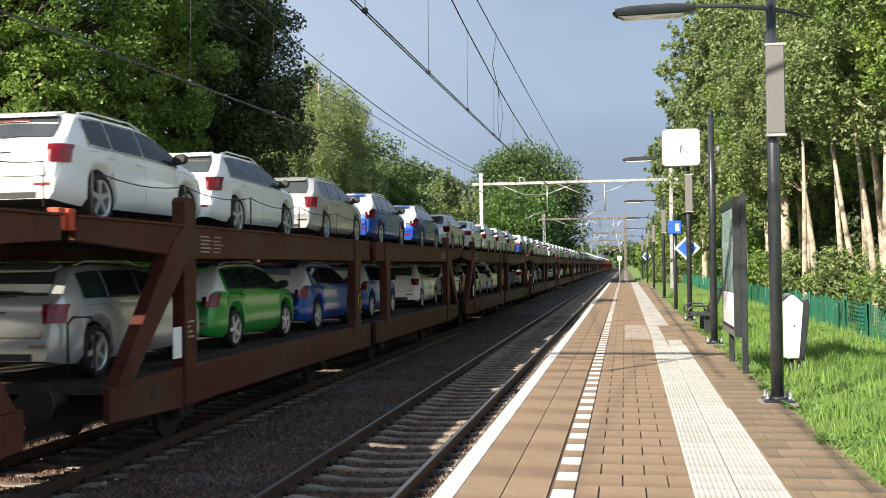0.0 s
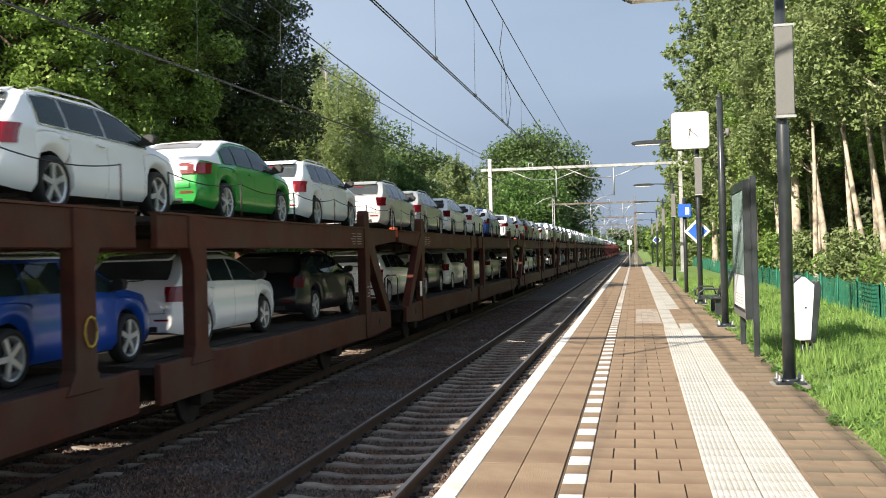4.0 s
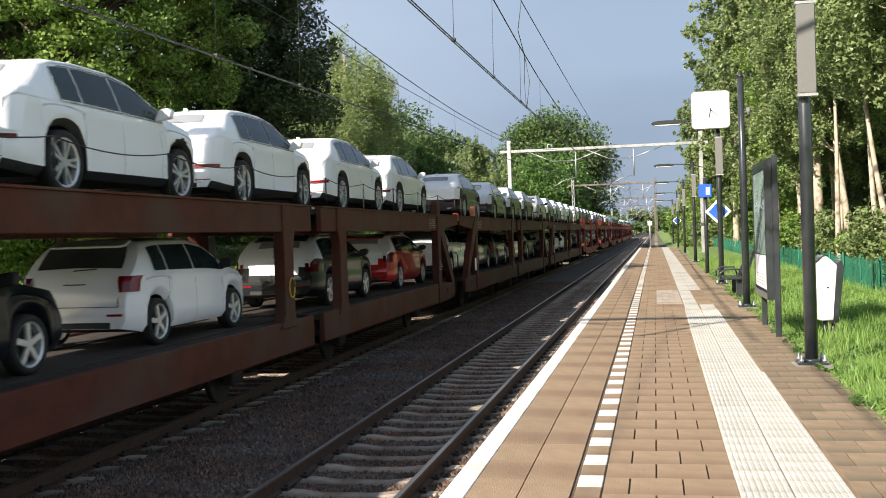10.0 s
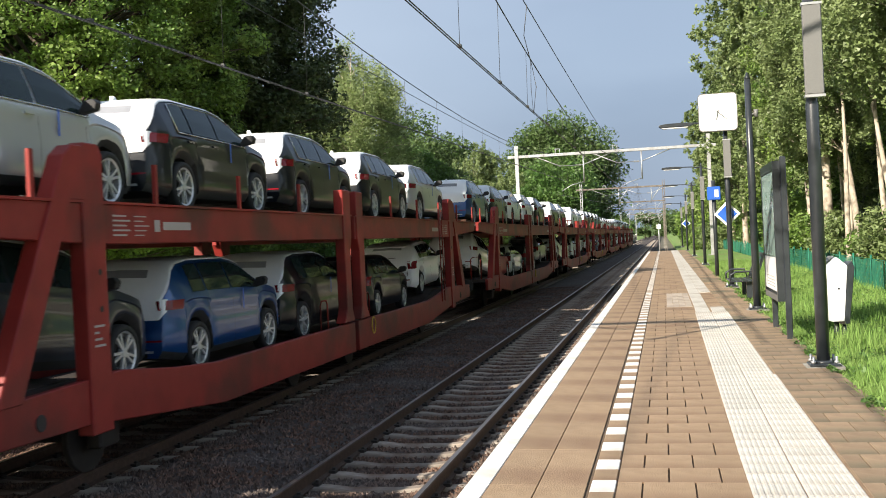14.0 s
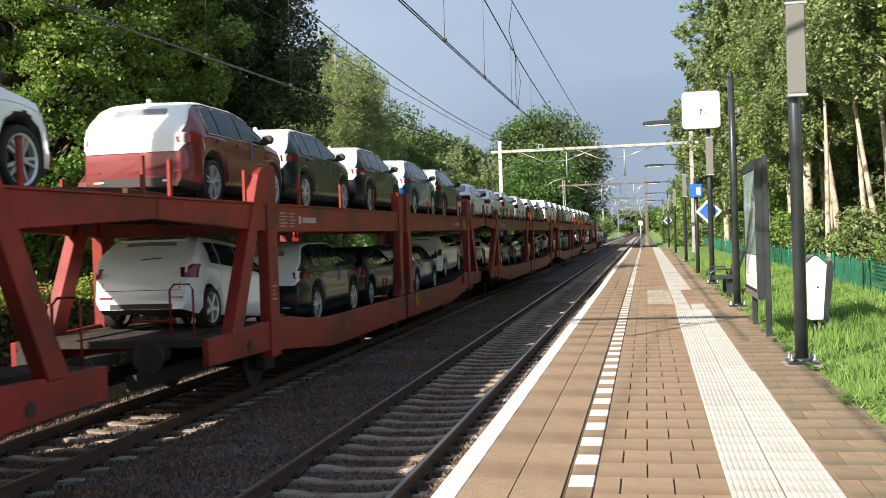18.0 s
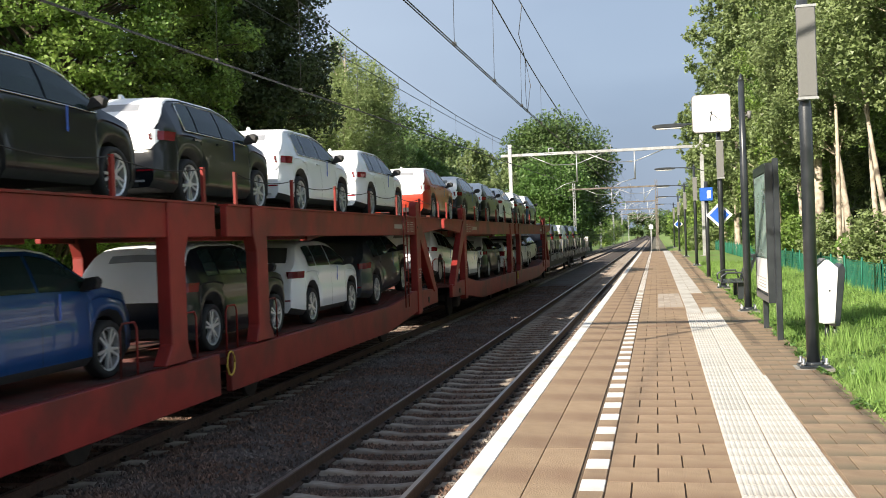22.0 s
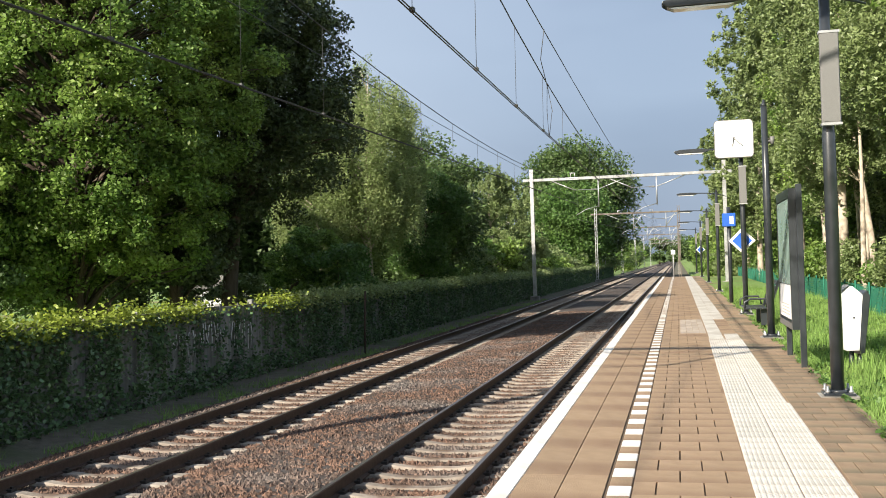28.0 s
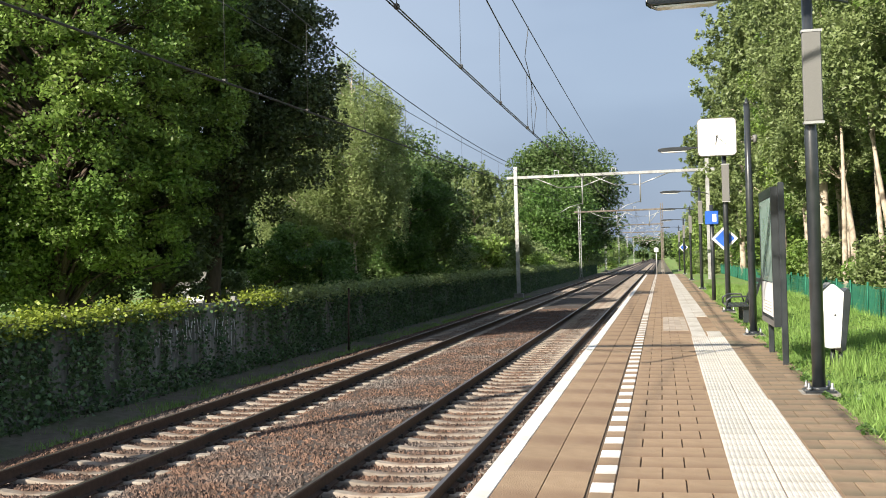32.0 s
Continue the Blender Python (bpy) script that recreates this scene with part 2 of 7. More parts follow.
M_LAMP = mat("tail_lamp", (0.19, 0.004, 0.012), (0.27, 0.008, 0.018), 14, 0.2, coat=0.35)
M_FILM = mat("white_film", (0.84, 0.86, 0.89), (0.89, 0.91, 0.94), 2.2, 0.32, bump=0.45, bscale=8)
M_FILMD = mat("film_window", (0.20, 0.21, 0.23), (0.30, 0.31, 0.34), 3, 0.35)
M_CHROME = mat("bright_trim", (0.62, 0.63, 0.64), None, 8, 0.25, 0.9)
M_YEL = mat("yellow_paint", (0.60, 0.42, 0.05), (0.50, 0.34, 0.05), 9, 0.6)
M_BLOCK = mat("orange_paint", (0.55, 0.075, 0.02), (0.42, 0.06, 0.02), 8, 0.6)
M_ROPE = mat("rope", (0.03, 0.028, 0.026), None, 6, 0.8)
M_TAG = mat("blue_tag", (0.06, 0.14, 0.55), None, 6, 0.5)
M_LENS = mat("lamp_lens", (0.62, 0.62, 0.60), None, 6, 0.15, coat=0.5)
M_BIN = mat("bin_white", (0.66, 0.67, 0.68), (0.74, 0.75, 0.76), 4, 0.45)
M_POST1 = mat("poster_green", (0.24, 0.38, 0.34), (0.46, 0.60, 0.55), 1.2, 0.25, coat=0.4)
M_HAZE = mat("far_wood", (0.045, 0.085, 0.035), (0.08, 0.13, 0.05), 0.15, 0.8, bump=0.6, bscale=0.8)

PAINT = {}


def paint(code):
    """Car paint by its letter."""
    if code not in PAINT:
        names = dict(w=("white", (0.84, 0.86, 0.89), 0.0), s=("silver", (0.48, 0.49, 0.50), 0.4), m=("maroon", (0.150, 0.010, 0.016), 0.25), c=("pale silver", (0.56, 0.56, 0.55), 0.35), g=("grey", (0.040, 0.046, 0.058), 0.2),
                     k=("black", (0.006, 0.008, 0.012), 0.0), d=("dark green", (0.014, 0.021, 0.023), 0.1), b=("blue", (0.012, 0.075, 0.42), 0.25), n=("violet blue", (0.022, 0.024, 0.135), 0.2),
                     t=("petrol blue", (0.008, 0.060, 0.21), 0.3), r=("red", (0.42, 0.011, 0.012), 0.1), G=("bright green", (0.022, 0.30, 0.045), 0.2), o=("orange red", (0.42, 0.038, 0.014), 0.25))
        nm, c, me = names[code]
        PAINT[code] = (nm, mat(nm.replace(" ", "_") + "_paint", c, tuple(x * 1.06 for x in c), 1.5, 0.3, me, coat=0.35 if code in "kd" else 0.6, spec=0.3 if code in "kdg" else 0.5))
    return PAINT[code]


# ---- mesh helpers ----
def box(bm, x0, x1, y0, y1, z0, z1, mi=0, tilt=None):
    """An upright box; tilt is a matrix put on it afterwards."""
    vs = [bm.verts.new((x, y, z)) for z in (z0, z1) for y in (y0, y1) for x in (x0, x1)]
    for q in ((0, 2, 3, 1), (4, 5, 7, 6), (0, 1, 5, 4), (2, 6, 7, 3), (0, 4, 6, 2), (1, 3, 7, 5)):
        bm.faces.new([vs[i] for i in q]).material_index = mi
    if tilt:
        bmesh.ops.transform(bm, matrix=tilt, verts=vs)
    return vs


def prism(bm, pts, axis, a, b, mi=0):
    """An outline (two coordinates a point) pushed from a to b along an axis."""
    def at(p, v):
        return {"x": (v, p[0], p[1]), "y": (p[0], v, p[1]), "z": (p[0], p[1], v)}[axis]
    lo, hi = [bm.verts.new(at(p, a)) for p in pts], [bm.verts.new(at(p, b)) for p in pts]
    n = len(pts)
    fs = [bm.faces.new(lo[::-1]), bm.faces.new(hi)] + [bm.faces.new((lo[i], lo[(i + 1) % n], hi[(i + 1) % n], hi[i])) for i in range(n)]
    for f in fs:
        f.material_index = mi
    bmesh.ops.recalc_face_normals(bm, faces=fs)
    return lo + hi


def tube(bm, pts, radii, seg=8, mi=0, caps=True):
    """A round tube through points, with a radius at each."""
    rings, n = [], len(pts)
    for i, p in enumerate(pts):
        d = (Vector(pts[min(i + 1, n - 1)]) - Vector(pts[max(i - 1, 0)])).normalized()
        u = d.orthogonal().normalized() if abs(d.z) < 0.99 else Vector((1, 0, 0))
        u = (u - d * u.dot(d)).normalized()
        v = d.cross(u)
        r = radii[i] if hasattr(radii, "__len__") else radii
        rings.append([bm.verts.new(Vector(p) + (u * math.cos(a) + v * math.sin(a)) * r) for a in (2 * math.pi * k / seg for k in range(seg))])
    for a, b in zip(rings, rings[1:]):
        q = min(range(seg), key=lambda s: (b[s].co - a[0].co).length)
        for k in range(seg):
            f = bm.faces.new((a[k], a[(k + 1) % seg], b[(k + 1 + q) % seg], b[(k + q) % seg]))
            f.material_index, f.smooth = mi, True
    if caps:
        bm.faces.new(rings[0][::-1]).material_index = mi
        bm.faces.new(rings[-1]).material_index = mi


def bevel(bm, w, seg=1):
    bmesh.ops.bevel(bm, geom=list(bm.edges), offset=w, segments=seg, affect="EDGES", profile=0.6)


def mesh_of(name, bm, *mats, smooth=False):
    me = bpy.data.meshes.new(name)
    bm.normal_update()
    bm.to_mesh(me)
    bm.free()
    for m in mats:
        me.materials.append(m)
    if smooth:
        me.polygons.foreach_set("use_smooth", [True] * len(me.polygons))
    return me


def put(name, me, parent=None, m=None, label=""):
    """One object on a mesh that others may share."""
    ob = new(name, me)
    if parent:
        ob.parent = parent
    if m is not None:
        ob.matrix_basis = m
    return tagged(ob, label)


def part(name, bm, material, parent=None, label="", m=None, smooth=False):
    mats = material if isinstance(material, (list, tuple)) else [material]
    return put(name, mesh_of(name, bm, *mats, smooth=smooth), parent, m, label)


def quads_mesh(name, verts, material, per=4):
    """A mesh of loose faces with per corners each, from an array of corners."""
    me = bpy.data.meshes.new(name)
    n = len(verts) // per
    me.vertices.add(len(verts))
    me.vertices.foreach_set("co", np.asarray(verts, np.float32).ravel())
    me.loops.add(len(verts))
    me.loops.foreach_set("vertex_index", np.arange(len(verts), dtype=np.int32))
    me.polygons.add(n)
    me.polygons.foreach_set("loop_start", np.arange(0, len(verts), per, dtype=np.int32))
    me.materials.append(material)
    me.update(calc_edges=True)
    return me


def leaves(points, size, rng, flat=0.0, long=1.5, per=4):
    """Corners of one folded leaf per point, turned at random; flat draws them level."""
    n = len(points)
    u = rng.normal(size=(n, 3))
    u[:, 2] *= 1 - flat
    u /= np.linalg.norm(u, axis=1)[:, None] + 1e-9
    w = rng.normal(size=(n, 3))
    w[:, 2] *= 1 - 0.7 * flat
    v = w - (w * u).sum(1)[:, None] * u
    v /= np.linalg.norm(v, axis=1)[:, None] + 1e-9
    s = size * rng.uniform(0.6, 1.35, (n, 1))
    a, b = u * s * long * 0.5, v * s * 0.5
    if per == 3:
        return np.stack([points - a, points + 0.7 * a + 0.9 * b, points + 0.5 * a - 0.9 * b], 1).reshape(-1, 3)
    return np.stack([points - a, points - 0.1 * a + b, points + a, points - 0.1 * a - b], 1).reshape(-1, 3)


def empty(name, x=0, y=0, z=0, rz=0):
    ob = new(name)
    ob.matrix_basis = pose(x, y, z, 0, 0, rz)
    ob.empty_display_size = 0.3
    return ob

# ---- ground, tracks, platform ----
CA, CB = -3.26, -7.53            # centres of the two tracks
ZP = 0.76                        # platform above the rail


def ground():
    bm = bmesh.new()
    prof = [(-1500, -0.3), (-60, -0.3), (-11.2, -0.32), (-9.9, -0.42), (-1.2, -0.62), (1.9, -0.62), (1.94, 0.66), (2.6, 0.70), (7.5, 0.62), (40, 0.5), (1500, 0.5)]
    ys = [-400, -50] + list(range(-10, 121, 2)) + [160, 240, 400, 900, 3000]
    rows = []
    for y in ys:
        row = []
        for x, z in prof:
            wob = 0.05 * noise.noise((x * 0.7, y * 0.35, 0)) if 2.2 < x < 30 or -60 < x < -11 else 0
            end = min(1.0, max(0.0, (y - 100) / 8)) if -1.3 < x < 3 else 0
            row.append(bm.verts.new((x, y, z + wob + (end * (0.0 - z - 0.25) if x > 1.92 else 0))))
        rows.append(row)
    for a, b in zip(rows, rows[1:]):
        for i in range(len(prof) - 1):
            f = bm.faces.new((a[i], a[i + 1], b[i + 1], b[i]))
            f.material_index = 1 if -11.3 < (prof[i][0] + prof[i + 1][0]) / 2 < 1.9 else 0
    g = part("ground", bm, [M_GRASS, M_SOIL])
    tagged(g, "grassy ground with bare soil beside the railway", kind="structure")


ground()


def track_bed():
    """Ballast between and beside the rails, humped, with loose stones on it."""
    bm = bmesh.new()
    prof = [(-10.2, -0.45), (-9.35, -0.26), (-8.95, -0.20), (-8.65, -0.165), (-8.45, -0.18), (-8.38, -0.215), (-7.9, -0.218), (-7.15, -0.218), (-6.70, -0.215), (-6.50, -0.21), (-6.35, -0.17), (-6.0, -0.15), (-5.4, -0.13), (-4.9, -0.145), (-4.55, -0.155), (-4.2, -0.175), (-4.1, -0.215), (-3.6, -0.222), (-2.9, -0.222), (-2.42, -0.215), (-2.3, -0.18), (-2.0, -0.175), (-1.42, -0.26)]
    ys = [-200, -20] + [3 + 0.5 * i for i in range(120)] + [70, 90, 130, 200, 400, 1200]
    rows = [[bm.verts.new((x, y, z + 0.018 * noise.noise((x * 2.1, y * 2.3, 3)))) for x, z in prof] for y in ys]
    for a, b in zip(rows, rows[1:]):
        for i in range(len(prof) - 1):
            bm.faces.new((a[i], a[i + 1], b[i + 1], b[i]))
    bed = tagged(part("track_bed", bm, M_BALLAST), "brown crushed stone ballast under the rails", kind="structure")
    rng = np.random.default_rng(3)
    n = 62000
    y = 8.5 + 46 * rng.random(n) ** 1.75
    x = rng.uniform(-9.8, -1.6, n)
    z = np.interp(x, [p[0] for p in prof], [p[1] for p in prof])
    base = np.array([(1, 0, -0.8), (-1, 0, -0.8), (0, 1, -0.5), (0, -1, -0.5), (0.35, 0.2, 0.5)], float)
    tri = np.array([(0, 2, 4), (2, 1, 4), (1, 3, 4), (3, 0, 4)])       # only the upper half stands out of the bed
    for cx, y0 in ((CA, 12.19), (CB, 11.96)):             # none on the sleepers
        ph = np.abs((y - y0 + 0.3) % 0.6 - 0.3)
        y = np.where((np.abs(x - cx) < 0.95) & (ph < 0.14), y + 0.3, y)
    s = 0.027 + 0.036 * rng.random((n, 1, 3)) ** 1.3
    pts = base[None] * s
    yaw = rng.uniform(0, 6.28, n)
    c, sn = np.cos(yaw), np.sin(yaw)
    tiltv = rng.uniform(-0.7, 0.7, (n, 1))
    px = pts[..., 0] * c[:, None] - pts[..., 1] * sn[:, None] + x[:, None]
    py = pts[..., 0] * sn[:, None] + pts[..., 1] * c[:, None] + y[:, None]
    pz = pts[..., 2] + pts[..., 0] * tiltv + z[:, None] + 0.012
    v = np.stack([px, py, pz], -1)[:, tri.ravel()].reshape(-1, 3)
    st = put("ballast_stones", quads_mesh("ballast_stones", v, M_STONE, 3), bed, label="loose brown and grey crushed stones")
    st["kind"] = "stuff"


track_bed()


def rails():
    prof = [(-0.062, -0.172), (0.062, -0.172), (0.062, -0.160), (0.012, -0.140), (0.010, -0.045), (0.035, -0.035), (0.036, -0.008), (0.026, 0.0), (-0.026, 0.0), (-0.036, -0.008), (-0.035, -0.035), (-0.010, -0.045), (-0.012, -0.140), (-0.062, -0.160)]
    bm = bmesh.new()
    prism(bm, prof, "y", -300, 1400)
    for f in bm.faces:
        if f.normal.z > 0.9 and f.calc_center_median().z > -0.01:
            f.material_index = 1
    me = mesh_of("rail", bm, M_RAIL, M_RAILTOP)
    for cx, nm in ((CA, "near"), (CB, "far")):
        for s in (-0.7535, 0.7535):
            tagged(put("rail", me, m=pose(cx + s, 0, 0)), "rust-brown steel rail with a worn bright head", kind="structure")


rails()


def sleepers():
    bm = bmesh.new()
    out = [(-1.28, -0.30), (1.28, -0.30), (1.28, -0.19), (1.10, -0.165), (0.55, -0.165), (0.3, -0.195), (-0.3, -0.195), (-0.55, -0.165), (-1.10, -0.165), (-1.28, -0.19)]
    prism(bm, out, "y", -0.13, 0.13)
    for v in bm.verts:                                # flanks slope in to a narrow top
        if v.co.z > -0.25:
            v.co.y *= 0.66
    bevel(bm, 0.014)
    one = mesh_of("sleeper", bm, M_SLEEPER)
    bc = bmesh.new()
    for s in (-0.7535, 0.7535):
        for q in (-1, 1):
            box(bc, s + q * 0.075 - 0.04, s + q * 0.075 + 0.04, -0.055, 0.055, -0.168, -0.128)
            box(bc, s + q * 0.085 - 0.018, s + q * 0.085 + 0.018, -0.018, 0.018, -0.128, -0.100)
    clip = mesh_of("rail_clips", bc, M_BLACKST)
    for cx, y0, nm in ((CA, 12.19, "near"), (CB, 11.96, "far")):
        trk = tagged(empty("sleeper_row", cx, 0, 0), "weathered concrete sleepers lying in ballast", kind="structure")
        k0 = -12
        for k in range(k0, 130):
            y = y0 + 0.6 * k
            ob = put("sleeper", one, trk, pose(0, y, random.uniform(-0.008, 0.004), 0, 0, random.uniform(-0.4, 0.4)))
            if y < 28:
                put("rail_clips", clip, ob)
        far = bmesh.new()
        for k in list(range(-60, -12)) + list(range(130, 620)):
            box(far, -1.28, 1.28, y0 + 0.6 * k - 0.12, y0 + 0.6 * k + 0.12, -0.3, -0.17)
        fo = part("sleepers_beyond", far, M_SLEEPER, trk)
        fo["kind"] = "stuff"


sleepers()


def platform():
    """Raised platform: side wall, white edge, paving pieces, white dashes and ribbed guide strip."""
    y0, y1 = -20.0, 99.5
    bm = bmesh.new()
    box(bm, -1.40, 1.93, y0, y1, -0.62, ZP - 0.045)
    pl = tagged(part("platform", bm, M_CONC), "brown paved station platform with white markings", kind="structure")
    bm = bmesh.new()
    prism(bm, [(-1.3, ZP - 0.04), (1.93, ZP - 0.04), (1.93, -0.62), (-1.3, -0.62)], "y", y1, y1 + 0.01)
    bmesh.ops.translate(bm, verts=[v for v in bm.verts if v.co.y > y1 + 0.005 and v.co.z < 0], vec=(0, 9, 0))
    part("ramp", bm, M_CONC, pl)
    bm = bmesh.new()
    box(bm, -1.44, 1.94, y0, y1, ZP - 0.044, ZP - 0.012)
    part("bedding", bm, M_JOINT, pl)

    def piece(nm, w, d, h, m, ribs=0, worn=0.005):
        b = bmesh.new()
        box(b, -w / 2, w / 2, -d / 2, d / 2, -h, 0)
        bevel(b, worn)
        for i in range(ribs):
            x = -w / 2 + w * (i + 0.5) / ribs
            prism(b, [(x - 0.016, 0), (x + 0.016, 0), (x + 0.010, 0.006), (x - 0.010, 0.006)], "y", -d / 2 + 0.004, d / 2 - 0.004)
        return mesh_of(nm, b, m)

    edge = piece("edge_slab", 0.165, 1.19, 0.05, M_WHITE)
    back = bmesh.new()
    box(back, -0.09, 0.078, -0.597, 0.597, -0.26, -0.05)
    nose = mesh_of("edge_nose", back, M_CONC)
    slab = piece("paving_slab", 0.338, 1.1992, 0.05, M_SLAB, worn=0.0015)
    tile = piece("paving_tile", 0.343, 0.4497, 0.05, M_SLAB, worn=0.001)
    halft = piece("half_tile", 0.164, 0.4497, 0.05, M_SLAB, worn=0.001)
    tile2 = piece("worn_tile", 0.279, 0.4492, 0.05, M_SLABD, worn=0.002)
    half2 = piece("worn_half_tile", 0.132, 0.4492, 0.05, M_SLABD, worn=0.002)
    dash = piece("white_dash", 0.172, 0.335, 0.05, M_WHITE)
    gap = piece("dash_gap", 0.172, 0.338, 0.05, M_SLAB)
    rib = piece("ribbed_tile", 0.334, 0.298, 0.05, M_TACT, 8)
    wide = piece("wide_ribbed_tile", 0.362, 0.298, 0.05, M_TACT, 9)
    flat = piece("smooth_tile", 0.296, 0.2985, 0.05, M_TACT)
    tops = {}

    def lay(me, x, y, nm, limit=None, up=0.0):
        dz = random.uniform(-0.0006, 0.0006) + up
        if limit is None or 5.5 < y < limit:
            put(nm, me, pl, pose(x, y, ZP + dz, 0, 0, random.uniform(-0.06, 0.06)))
        else:
            tops.setdefault(nm, (me, []))[1].append((x, y, ZP + dz))

    n = int((y1 - 6) / 1.2)
    for k in range(-14, n):
        y = 6.6 + 1.2 * k
        lay(edge, -1.375, y, "edge_slab", 45)
        if 5.5 < y < 45:
            put("edge_nose", nose, pl, pose(-1.375, y, ZP))
        lay(slab, -1.116, y, "paving_slab", 40)
        lay(slab, -0.770, y, "paving_slab", 40)
    for k in range(-24, int((y1 - 6) / 0.675)):
        y = 7.68 + 0.675 * k - 1.35
        lay(dash, -0.487, y + 0.17, "white_dash", 40)
        lay(gap, -0.487, y + 0.508, "dash_gap", 22)
    for xa, st, tl, hf, nt, nh in ((-0.395, 0.178, tile, halft, "paving_tile", "half_tile"), (1.215, 0.145, tile2, half2, "worn_tile", "worn_half_tile")):   # half-bond courses on both sides of the guide strip
        for k in range(-38, int((y1 - 6) / 0.45)):
            y = 6.15 + 0.45 * k
            if k % 2:
                for c in range(2):
                    lay(tl, xa + st * (1 + 2 * c), y, nt, 19)
                lay(hf, xa + st * 4.5, y, nh, 19)
            else:
                lay(hf, xa + st * 0.5, y, nh, 19)
                for c in range(2):
                    lay(tl, xa + st * (2 + 2 * c), y, nt, 19)
    for k in range(-56, int((y1 - 6) / 0.3)):          # guide strip: two ribbed tiles wide, then one smooth row, then two
        y = 6.15 + 0.3 * k
        drift = 0.006 * min(16.0, max(0.0, y - 8))
        if y < 24.1:
            ribbed = y < 22.6
            nm = "ribbed_tile" if ribbed else "smooth_tile"
            lay(rib if ribbed else flat, 0.657 + drift, y, nm, 21, 0.004)
            if y < 12.6:
                lay(wide, 1.012 + drift, y, "wide_ribbed_tile", 21, 0.004)
            else:
                lay(rib if ribbed else flat, 0.998 + drift, y, nm, 21, 0.004)
        elif y < 29.6:
            lay(flat, 0.755, y, "smooth_tile", 21, 0.004)
        else:
            lay(flat, 0.755, y, "smooth_tile", 21, 0.004)
            lay(flat, 1.058, y, "smooth_tile", 21, 0.004)
    bm = bmesh.new()
    for x0, x1, ya, yb in ((0.475, 0.70, y0, y1), (0.80, 1.24, y0, y1)):
        for i in range(int((yb - ya) / 0.45)):
            box(bm, x0, x1, ya + 0.45 * i, ya + 0.45 * i + 0.447, ZP - 0.03, ZP - 0.004)
    part("paving_infill", bm, M_SLABJ, pl)["kind"] = "stuff"
    for nm, (me, at) in tops.items():
        src = np.empty(len(me.vertices) * 3)
        me.vertices.foreach_get("co", src)
        src = src.reshape(-1, 3)
        faces = [tuple(p.vertices) for p in me.polygons]
        vs, fs = [], []
        for i, o in enumerate(at):
            vs.append(src + np.array(o))
            fs += [tuple(v + i * len(src) for v in f) for f in faces]
        jm = bpy.data.meshes.new(nm + "s_beyond")
        jm.from_pydata(np.concatenate(vs).tolist(), [], fs)
        m0 = me.materials[0]
        jm.materials.append(M_SLABJ if m0 == M_SLAB else m0)
        put(nm + "s_beyond", jm, pl)["kind"] = "stuff"
    # mended pale patch of small bricks
    bm = bmesh.new()
    for i in range(4):
        for j in range(9):
            box(bm, 0.0 + 0.145 * i, 0.0 + 0.145 * i + 0.139, 24.3 + 0.6 * j, 24.3 + 0.6 * j + 0.56, ZP - 0.02, ZP + 0.004)
    pa = part("paving_patch", bm, M_PATCH, pl)
    pa["kind"] = "stuff"


platform()

